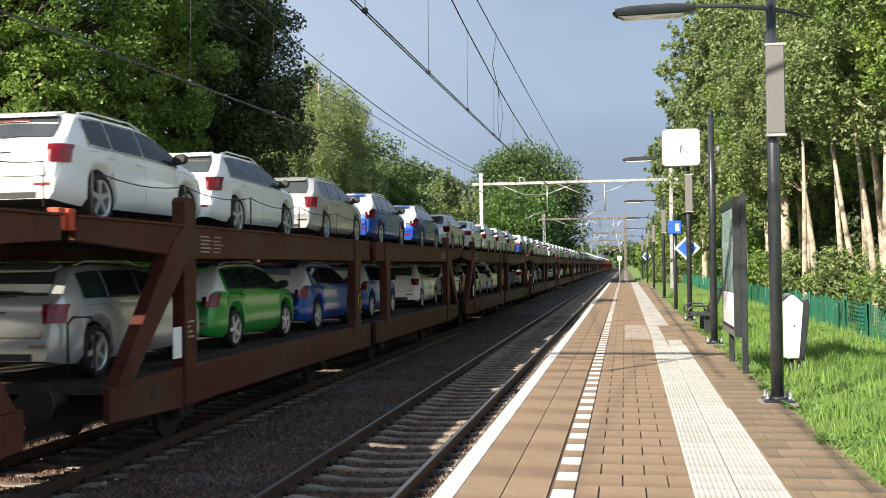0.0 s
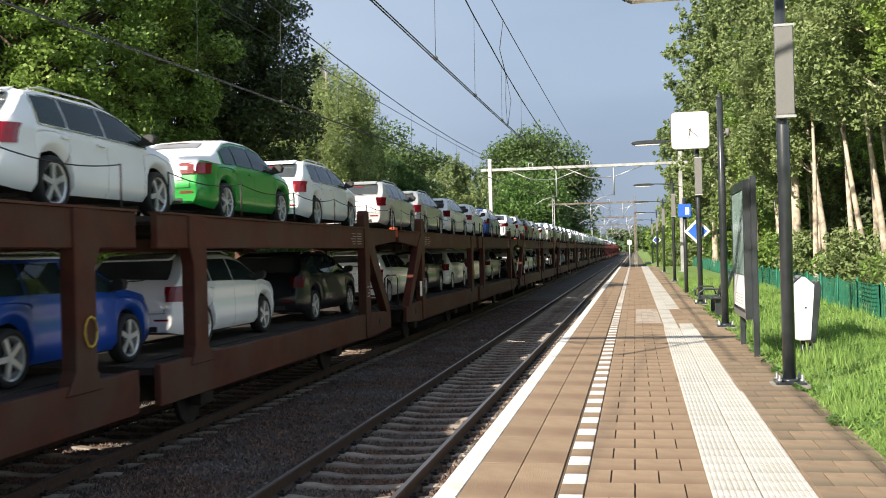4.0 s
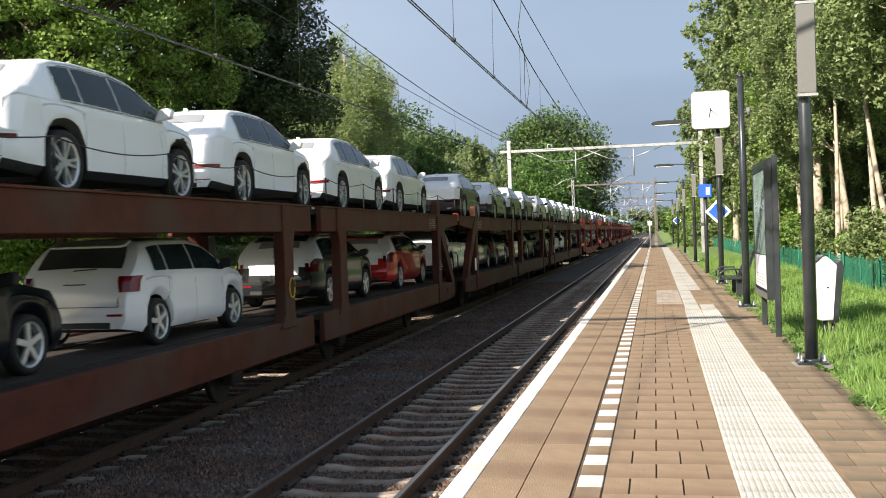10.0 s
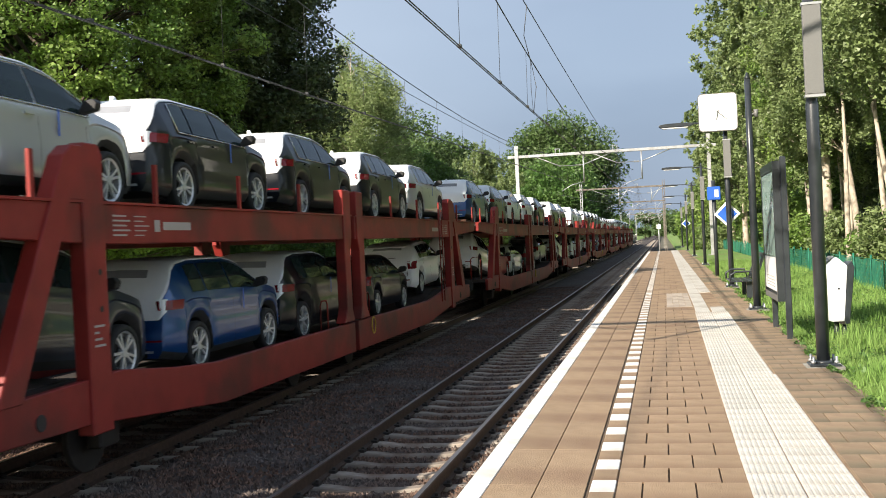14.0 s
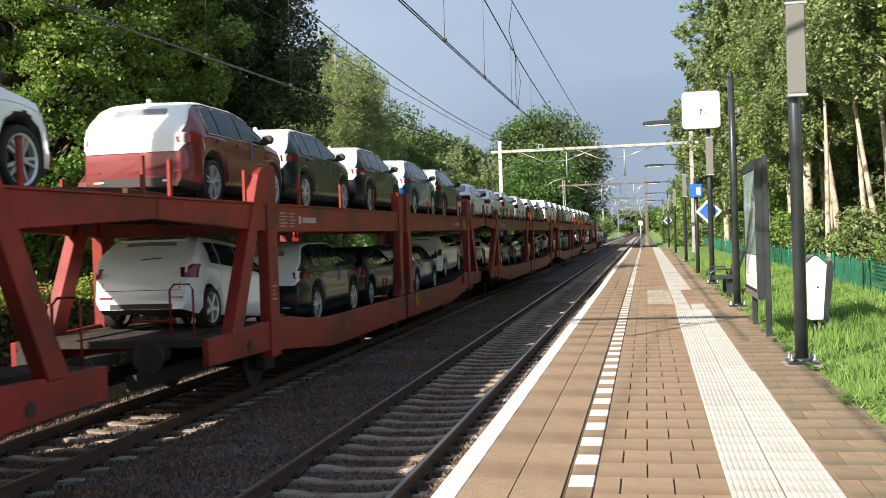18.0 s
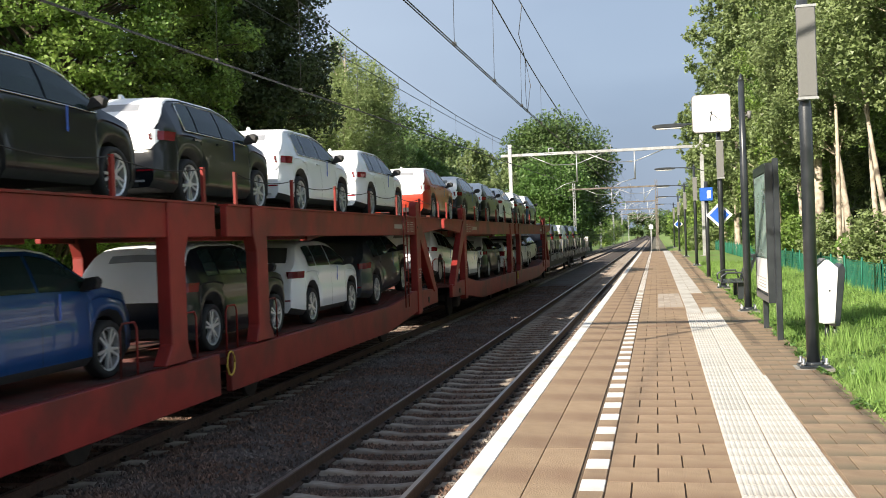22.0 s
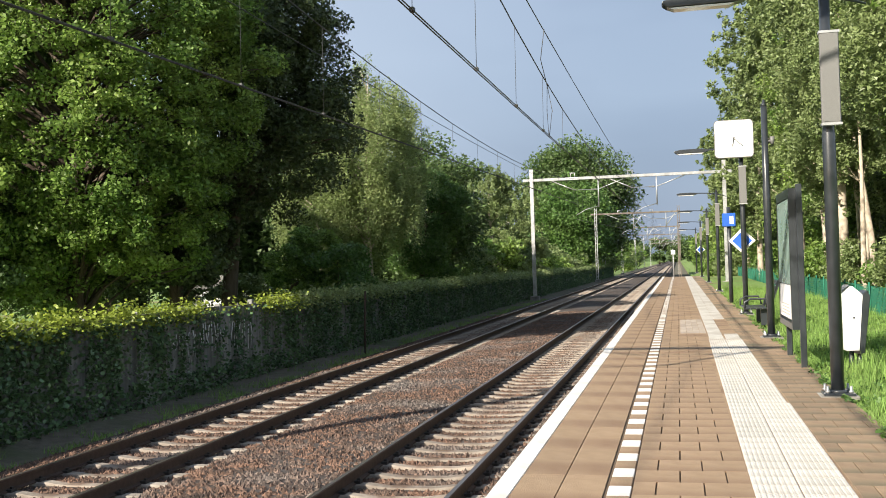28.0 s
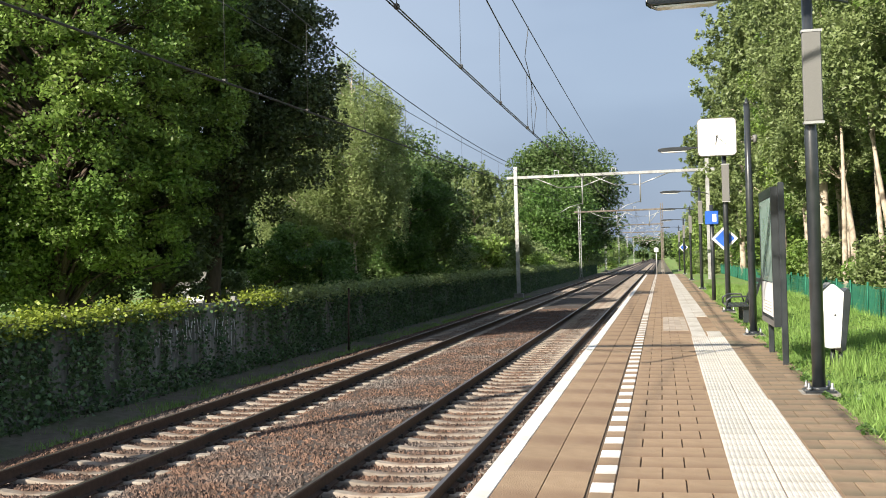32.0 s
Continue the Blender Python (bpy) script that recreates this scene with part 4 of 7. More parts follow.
def tall_mast():
    g = tagged(empty("lattice_mast", -11.5, 166, 0), "tall rusty lattice mast with line brackets", "mast")
    b = bmesh.new()
    for sx in (-0.22, 0.22):
        for sy in (-0.22, 0.22):
            tube(b, [(sx, sy, -0.4), (sx * 0.6, sy * 0.6, 15.3)], 0.04, 5)
    for i in range(20):
        z = 0.76 * i
        s = 0.22 * (1 - 0.4 * z / 15.3)
        q = 1 if i % 2 else -1
        tube(b, [(-s * q, -s, z), (s * q, -s, z + 0.76)], 0.02, 4)
        tube(b, [(-s * q, s, z), (s * q, s, z + 0.76)], 0.02, 4)
    part("mast_body", b, M_GALV, g)
    for z, ln in ((9.9, -4.5), (6.4, 3.5)):
        b = bmesh.new()
        tube(b, [(0, 0, z + 0.6), (ln, 0, z)], 0.05, 6)
        part("bracket", b, M_GALV, g)


tall_mast()


# ---- trees and shrubs ----
def tree(name, x, y, z0, h, crown, leafm, barkm, n, size, seed, label, clumps=60, trunk=0.22, lean=(0, 0), droop=0.0, cat="tree", shell=0.55, limbs=14, bare=0.22, group="", puff=0.42, tier=0.62, flat=0.35, per_leaf=3):
    """A tapered trunk with limbs that carry clumps of leaves inside an uneven crown: radius across, centre height, half height."""
    rng = np.random.default_rng(seed)
    rad, zc, hz = crown
    t = tagged(empty(name, x, y, z0), label, cat, group)
    top = h * 0.86
    spine = [(lean[0] * s ** 1.5 * h + 0.12 * math.sin(s * 5 + seed), lean[1] * s * h + 0.1 * math.cos(s * 4 + seed), top * s - 0.3 * (1 - s)) for s in (i / 8 for i in range(9))]
    bm = bmesh.new()
    tube(bm, spine, [trunk * (1.25 - s * 1.12) if s > 0 else trunk * 1.5 for s in (i / 8 for i in range(9))], 10)
    cl = rng.normal(size=(clumps, 3))
    cl /= np.linalg.norm(cl, axis=1)[:, None]
    cl *= (shell + (1 - shell) * rng.random((clumps, 1))) * np.array([rad, rad, hz])
    lump = 1 + 0.22 * np.array([noise.noise((c[0] * 0.4, c[1] * 0.4, c[2] * 0.3 + seed)) for c in cl])[:, None]
    cl = cl * lump + np.array([lean[0] * h * 0.7, lean[1] * h * 0.6, zc])
    cl[:, 2] = np.clip(cl[:, 2], 0.5, h)
    for i in range(min(limbs, clumps)):
        c = cl[i]
        s = min(0.95, max(bare, (c[2] - 0.25 * hz) / top))
        k = s * 8
        a = Vector(spine[int(k)]).lerp(Vector(spine[min(8, int(k) + 1)]), k - int(k))
        e = Vector(c)
        m = a.lerp(e, 0.5) + Vector((0, 0, 0.12 * (e - a).length))
        tube(bm, [a, a.lerp(m, 0.5), m, e], [trunk * 0.38 * (1.1 - s * 0.6), trunk * 0.28, trunk * 0.17, trunk * 0.05], 6)
    part("trunk", bm, barkm, t)
    per = n // clumps
    cs = rad * puff * rng.uniform(0.7, 1.25, clumps)
    off = rng.normal(size=(clumps, per, 3))
    off *= (rng.random((clumps, per, 1)) ** 0.45) / (np.linalg.norm(off, axis=2)[..., None] + 1e-6)
    off *= cs[:, None, None] * np.array([1.0, 1.0, tier])
    if droop:                                          # leaves hang on thin strands
        k = max(6, per // 26)
        st = rng.integers(0, k, (clumps, per))
        base = np.take_along_axis(off[:, :k], st[..., None].repeat(3, 2), 1)
        hang = rng.random((clumps, per)) * droop * (0.4 + 0.9 * np.take_along_axis(rng.random((clumps, k)), st, 1))
        off = base + rng.normal(0, 0.08, off.shape)
        off[..., 2] -= hang
    elif tier < 0.5:                                   # level sprays that sink towards their tips
        off[..., 2] -= 0.30 * (off[..., 0] ** 2 + off[..., 1] ** 2) / cs[:, None]
    pts = cl[:, None, :] + off
    pts = pts.reshape(-1, 3)
    pts = pts[pts[:, 2] > 0.15]
    ob = put("crown", quads_mesh("crown", leaves(pts, size, rng, flat, per=per_leaf), leafm, per_leaf), t)
    ob["kind"] = "stuff"
    return t


L1 = "broad leafy tree with a dense green crown"
# the lime's shaded right and lower parts, added as separate trees with darkened leaves
tree("dark_beech_tree", -15.4, 33.0, -0.3, 15.0, (3.5, 9.3, 5.6), M_LEAFX, M_BARK, 90000, 0.11, 13, "tall added tree for the lime's shaded right side, shade put into its blackish leaves", 260, 0.26, limbs=40, bare=0.2, shell=0.35, puff=0.22, tier=0.7, lean=(0.14, 0))
tree("dark_beech_tree", -16.2, 31.0, -0.3, 9.0, (2.5, 5.2, 3.6), M_LEAFX, M_BARK, 40000, 0.11, 19, "added tree for the lime's shaded underside, shade put into its blackish leaves", 120, 0.24, limbs=24, bare=0.15, shell=0.3, puff=0.26, tier=0.7)
tree("lime_tree", -17.5, 27.5, -0.3, 17, (5.6, 9.2, 7.4), M_LEAF, M_BARK, 270000, 0.086, 11, L1 + " behind the fence", 2000, 0.22, limbs=260, bare=0.10, shell=0.70, puff=0.082, tier=0.7, flat=0.35, per_leaf=4)
tree("lime_tree", -24.2, 32.0, -0.3, 15, (4.0, 9.0, 6.0), M_LEAF, M_BARK, 60000, 0.11, 10, L1 + " behind the fence", 500, 0.28, limbs=60, bare=0.12, shell=0.6, puff=0.12, tier=0.7)
tree("oak_tree", -21.5, 32.5, -0.3, 13.5, (5.0, 7.4, 6.2), M_LEAFD, M_BARK, 40000, 0.14, 14, "dense dark green tree behind the lime", 120, 0.3, limbs=10)
# low lime in the darker leaf green, which paints the shade below the crown
tree("lime_tree", -20.6, 24.5, -0.3, 8, (3.2, 4.0, 3.4), M_LEAFD, M_BARK, 60000, 0.094, 12, L1 + " behind the fence", 240, 0.2, limbs=40, bare=0.12, shell=0.45, puff=0.17, tier=0.6, flat=0.25, per_leaf=4)
for i in range(8):
    tree("oak_tree", -33 + 2 * (i % 2), 38 + 8.5 * i, -0.3, 11.5, (5.4, 6.2, 5.6), M_LEAFD, M_BARK, 9000, 0.34, 130 + i, "dark green tree beyond the fence", 44, 0.3, limbs=8)
tree("shrub", -15.7, 42.0, -0.3, 4.5, (1.7, 2.5, 2.1), M_LEAF, M_BARK, 22000, 0.10, 17, "leafy green shrub behind the fence", 60, 0.06, cat="shrub", limbs=14, puff=0.3)
tree("shrub", -16.4, 36.5, -0.3, 2.9, (1.2, 1.7, 1.1), M_LEAFP, M_BARK, 12000, 0.09, 15, "pale green shrub behind the fence", 40, 0.05, cat="shrub", limbs=10, puff=0.3)
tree("shrub", -14.0, 41.0, -0.3, 3.6, (1.9, 2.1, 1.7), M_LEAFG, M_BARK, 14000, 0.11, 16, "dark green shrub behind the fence", 40, 0.06, cat="shrub", limbs=10, puff=0.32)
tree("birch_tree", -14.85, 49.0, -0.3, 14.4, (3.0, 8.6, 5.0), M_LEAFB, M_BIRCH, 95000, 0.088, 21, "slender birch with pale bark and drooping twigs", 150, 0.17, droop=1.7, limbs=44, bare=0.3, puff=0.24)
tree("birch_tree", -17.0, 48.0, -0.3, 9.4, (2.2, 6.0, 3.2), M_LEAFB, M_BIRCH, 34000, 0.088, 27, "smaller birch with drooping twigs beside the slender one", 60, 0.10, droop=1.3, limbs=20, bare=0.3, puff=0.28)
tree("maple_tree", -13.9, 56.5, -0.3, 8.6, (2.5, 5.0, 3.5), M_LEAFG, M_BARK, 34000, 0.12, 22, "rounded green tree behind the fence", 90, 0.2, limbs=20, puff=0.28)
tree("maple_tree", -15.4, 63.0, -0.3, 11.0, (3.4, 6.0, 5.0), M_LEAFD, M_BARK, 32000, 0.16, 23, "dark green tree behind the fence", 60, 0.22, limbs=14)
tree("maple_tree", -17.6, 68.0, -0.3, 10.4, (3.0, 6.0, 4.6), M_LEAF, M_BARK, 26000, 0.17, 24, "fresh green tree behind the fence", 50, 0.2, limbs=12)
tree("birch_tree", -15.4, 86.0, -0.3, 11.6, (2.8, 6.8, 4.8), M_LEAFP, M_BIRCH, 24000, 0.16, 25, "pale birch behind the fence", 44, 0.16, droop=0.7, limbs=14)
tree("birch_tree", -15.6, 97.0, -0.3, 11.0, (2.8, 6.0, 4.6), M_LEAFP, M_BIRCH, 20000, 0.18, 26, "pale birch behind the fence", 40, 0.16, droop=0.6, limbs=12)
for x, y, h, r in ((-13.6, 80.0, 5.8, 1.9), (-14.7, 75.0, 4.2, 1.6), (-12.9, 95.0, 5.6, 1.7)):
    tree("shrub", x, y, -0.3, h, (r, h * 0.52, h * 0.46), M_LEAFB, M_BARK, 12000, 0.12, int(y), "pale sunlit shrub behind the fence", 50, 0.06, cat="shrub", limbs=12, puff=0.3)
for i, (x, y) in enumerate(((-14.0, 78), (-14.2, 92), (-14.4, 106), (-14.2, 118))):
    tree("shrub", x, y, -0.3, 4.5, (2.4, 2.5, 2.1), M_LEAFP if i % 2 else M_LEAF, M_BARK, 5000, 0.2, 30 + i, "green shrub behind the fence", 22, 0.06, cat="shrub", limbs=8)
tree("oak_tree", -15.5, 166, -0.3, 21.5, (8.2, 12.2, 9.2), M_LEAFD, M_BARK, 80000, 0.36, 41, "large round-crowned tree far along the line", 240, 0.5, limbs=18)
tree("oak_tree", -15.0, 150, -0.3, 14.5, (5.2, 8.0, 6.2), M_LEAFG, M_BARK, 46000, 0.28, 42, "bright green tree in front of the large one", 160, 0.35, limbs=12)
tree("oak_tree", -26, 120, -0.3, 14, (7, 7.5, 6.5), M_LEAFD, M_BARK, 14000, 0.4, 43, "dark green tree behind the fence", 60, 0.35, limbs=8)
tree("oak_tree", -24, 62, -0.3, 12, (6, 6.8, 5.5), M_LEAFD, M_BARK, 16000, 0.32, 44, "dark green tree behind the fence", 60, 0.3, limbs=8)
tree("oak_tree", -24, 84, -0.3, 12, (6, 6.8, 5.5), M_LEAFD, M_BARK, 14000, 0.34, 45, "dark green tree behind the fence", 60, 0.3, limbs=8)
for i in range(8):
    tree("shrub", -14.5 - 0.8 * (i % 3), 180 + 22 * i, -0.3, 7.5 - 0.3 * i, (5, 3.6, 3.4), M_LEAF if i % 2 else M_LEAFP, M_BARK, 4200, 0.4, 50 + i, "distant green thicket along the railway", 24, 0.1, cat="shrub", limbs=5)

# wood on the platform side: pale thin trunks under light crowns
RB = "tall thin tree with a pale trunk and light green crown"
rr = random.Random(9)
for i in range(8):
    y = 24 + 4.6 * i
    tree("poplar_tree", 7.2 + rr.uniform(-0.3, 1.6), y, 0.55, 14.5 + rr.uniform(-1.5, 1.5), (2.1, 9.4, 4.8), M_LEAFP if i % 3 else M_LEAF, M_BIRCH, 30000, 0.10, 60 + i, RB, 60, 0.13, droop=0.35, lean=(rr.uniform(-0.13, -0.02), rr.uniform(-0.05, 0.05)), limbs=18, bare=0.42, group="wood beside the platform")
for i in range(9):
    tree("poplar_tree", 7.0 + 0.5 * (i % 3) + rr.uniform(-0.3, 0.3), 21.5 + 3.3 * i, 0.55, 12.5 + rr.uniform(-1.5, 1.5), (1.6, 9.2, 3.4), M_LEAFP, M_BIRCH, 9000, 0.10, 300 + i, RB, 40, 0.10, droop=0.4, lean=(rr.uniform(-0.12, 0.0), rr.uniform(-0.04, 0.04)), limbs=12, bare=0.5, group="wood beside the platform")
for i, (x, y, h, r) in enumerate(((6.7, 46, 19, 3.3), (6.6, 60, 20, 3.7), (7.3, 74, 20, 4.0), (7.0, 92, 18, 4.2), (7.2, 112, 17, 4.4))):
    tree("poplar_tree", x, y, 0.5, h, (r, h * 0.60, h * 0.42), M_LEAFP, M_BIRCH, 46000, 0.135 + 0.02 * i, 70 + i, RB, 120, 0.22, droop=0.35, puff=0.34, limbs=24, bare=0.25, group="wood beside the platform")
for i in range(9):
    tree("poplar_tree", 10.6 + rr.uniform(-0.8, 2.4), 24 + 7.5 * i, 0.55, 16 + rr.uniform(-1.5, 2), (2.9, 10.0, 5.6), M_LEAFP if i % 2 else M_LEAF, M_BIRCH, 13000, 0.17, 80 + i, RB, 50, 0.15, droop=0.5, lean=(rr.uniform(-0.06, 0.06), 0), limbs=14, bare=0.34, group="wood beside the platform")
for i in range(6):
    tree("poplar_tree", 7.4 + rr.uniform(-0.4, 1.2), 130 + 13 * i, 0.0, 13.5 - 0.8 * i + rr.uniform(-1, 1), (3.2, 7.2, 5.4), M_LEAFP if i % 2 else M_LEAF, M_BIRCH, 8000, 0.30, 100 + i, RB, 40, 0.15, limbs=10, bare=0.28, group="wood beside the platform")
for i in range(6):
    tree("oak_tree", 18 + rr.uniform(-1, 3), 34 + 11 * i, 0.5, 14, (4.6, 7.4, 6.8), M_LEAFD, M_BARK, 8000, 0.30, 120 + i, "dark green tree deep in the wood", 44, 0.2, limbs=8)
for i in range(10):
    tree("shrub", 7.4 + rr.uniform(-0.6, 1.0), 23 + 5.5 * i, 0.55, 2.6, (1.7, 1.25, 1.2), M_LEAF if i % 2 else M_LEAFP, M_BARK, 5200, 0.12, 140 + i, "low leafy bush behind the netting fence", 20, 0.04, cat="shrub", limbs=8, shell=0.35)
for i in range(6):
    tree("shrub", 6.4, 168 + 18 * i, -0.2, 8 - 0.6 * i, (3.6, 4, 3.8), M_LEAF, M_BARK, 4000, 0.4, 160 + i, "distant green thicket along the railway", 22, 0.1, cat="shrub", limbs=5)
# bushes in darkened leaf colour, added for the gloom between the trunks
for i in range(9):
    tree("shrub", 11.5 + rr.uniform(0, 2.5), 21 + 6.5 * i, 0.5, 8.0, (3.4, 3.8, 4.0), M_LEAFX, M_BARK, 14000, 0.17, 180 + i, "undergrowth bush beneath the wood, shade put into its dark leaves", 40, 0.05, cat="shrub", limbs=8, shell=0.3)
for i in range(7):
    tree("shrub", 4.6 + rr.uniform(0, 0.9), 112 + 9 * i, -0.2, 3.4 + 0.35 * i, (1.9, 1.7, 1.8), M_LEAF if i % 2 else M_LEAFP, M_BARK, 4500, 0.20, 200 + i, "green bush beyond the platform's end", 20, 0.05, cat="shrub", limbs=6)
for i in range(6):
    tree("shrub", -12.6 - rr.uniform(0, 0.8), 112 + 11 * i, -0.3, 3.6 + 0.5 * (i % 3), (2.0, 1.9, 1.9), M_LEAFP if i % 2 else M_LEAF, M_BARK, 4500, 0.20, 220 + i, "sunlit green bush beside the far track", 20, 0.05, cat="shrub", limbs=6)
for i in range(7):
    tree("shrub", 9.2 + rr.uniform(0, 1.5), 66 + 11 * i, 0.4, 7.5, (3.4, 3.6, 3.6), M_LEAFD if i % 2 else M_LEAF, M_BARK, 9000, 0.20, 260 + i, "dense green thicket beneath the wood", 34, 0.06, cat="shrub", limbs=8, shell=0.3)
for i in range(11):
    tree("oak_tree", -44 + 8.5 * i + rr.uniform(-2, 2), 560 + rr.uniform(-30, 30), -0.3, 15 + rr.uniform(-2, 3), (7, 8, 7), M_LEAFD, M_BARK, 2600, 0.9, 240 + i, "distant green tree closing the line", 30, 0.4, limbs=4)


def grass():
    rng = np.random.default_rng(17)
    n = 72000
    x = 1.90 + 3.7 * rng.random(n) ** 1.15
    y = 8.5 + 50 * rng.random(n) ** 1.7
    z = np.interp(x, [1.90, 1.93, 1.96, 2.6, 7.5], [0.76, 0.755, 0.67, 0.70, 0.62])
    tuft = np.array([noise.noise((xx * 1.3, yy * 1.1, 4.0)) for xx, yy in zip(x, y)])
    hgt = rng.uniform(0.05, 0.24, n) * np.clip(1 + 1.3 * tuft, 0.35, 1.8) * np.clip((x - 1.80) / 0.5, 0.3, 1)
    a = rng.uniform(0, 6.28, n)
    w = 0.010
    lean = rng.normal(0, 0.08, (n, 2))
    p0 = np.stack([x - w * np.cos(a), y - w * np.sin(a), z - 0.02], 1)
    p1 = np.stack([x + w * np.cos(a), y + w * np.sin(a), z - 0.02], 1)
    p2 = np.stack([x + lean[:, 0], y + lean[:, 1], z + hgt], 1)
    ob = put("grass_blades", quads_mesh("grass_blades", np.stack([p0, p1, p2], 1).reshape(-1, 3), M_BLADE, 3))
    tagged(ob, "uneven bright green grass beside the platform", "grass", kind="stuff")
    n = 26000                                         # broad leaves: clumps in the grass and along the paving's edge
    edge = rng.random(n) < 0.12
    x = np.where(edge, 1.93 - 0.13 * rng.random(n) ** 1.6, 1.93 + 3.2 * rng.random(n))
    y = 9 + 34 * rng.random(n) ** 1.5
    lump = np.array([noise.noise((xx * 1.7, yy * 1.4, 12.0)) for xx, yy in zip(x, y)])
    z = np.where(edge, 0.765 + 0.03 * rng.random(n), np.interp(x, [1.93, 1.96, 2.6, 7.5], [0.755, 0.67, 0.70, 0.62]) + rng.uniform(0.02, 0.17, n) * np.clip((x - 1.85) / 0.4, 0.2, 1))
    ok = lump > np.where(edge, 0.12, 0.06)
    ob = put("weeds", quads_mesh("broad_weeds", leaves(np.stack([x, y, z], 1)[ok], 0.036, rng, 0.6, 1.3), M_LEAFG))
    tagged(ob, "broad-leaved weeds among the grass beside the paving", "weeds", kind="stuff")
    n = 16000
    y = 10 + 70 * rng.random(n) ** 1.5
    x = np.where(rng.random(n) < 0.6, rng.normal(-10.4, 0.35, n), rng.normal(-9.9, 0.2, n))
    z = np.full(n, -0.40)
    hg = rng.uniform(0.04, 0.16, n)
    a = rng.uniform(0, 6.28, n)
    ok = np.array([noise.noise((yy * 0.8, xx, 9)) for yy, xx in zip(y, x)]) > -0.08
    p0 = np.stack([x - 0.012 * np.cos(a), y - 0.012 * np.sin(a), z - 0.03], 1)
    p1 = np.stack([x + 0.012 * np.cos(a), y + 0.012 * np.sin(a), z - 0.03], 1)
    p2 = np.stack([x + rng.normal(0, 0.05, n), y + rng.normal(0, 0.05, n), z + hg], 1)
    ob = put("weeds", quads_mesh("weeds", np.stack([p0, p1, p2], 1)[ok].reshape(-1, 3), M_BLADE, 3))
    tagged(ob, "sparse weeds on the soil strip below the fence", "weeds", kind="stuff")


grass()


def far_woods():
    bm = bmesh.new()
    r = random.Random(6)
    for s, x0 in ((-1, -26), (1, 12)):
        prev = None
        for k in range(60):
            y = 330 + 14 * k
            x = x0 + s * (0.05 * (y - 330)) + r.uniform(-2, 2)
            h = 9 + r.uniform(-2, 3)
            cur = [bm.verts.new((x, y, -0.6)), bm.verts.new((x - s * 2, y, h * 0.6)), bm.verts.new((x + s * 3, y, h)), bm.verts.new((x + s * 30, y, h))]
            if prev:
                for i in range(3):
                    bm.faces.new((prev[i], prev[i + 1], cur[i + 1], cur[i]) if s > 0 else (prev[i], cur[i], cur[i + 1], prev[i + 1]))
            prev = cur
    for k in range(40):
        x = -60 + 3 * k
        h = 7 + r.uniform(0, 5)
        box(bm, x, x + 3.2, 1180, 1190, -0.5, h)
    ob = part("far_woods", bm, M_HAZE)
    tagged(ob, "hazy line of distant woods", "woods", kind="stuff")


far_woods()

# ---- road vehicles carried by the train ----
def lerp_pts(pts, v):
    for (a, za), (b, zb) in zip(pts, pts[1:]):
        if v <= b:
            k = (v - a) / (b - a) if b > a else 0
            return za + (zb - za) * max(0.0, k)
    return pts[-1][1]


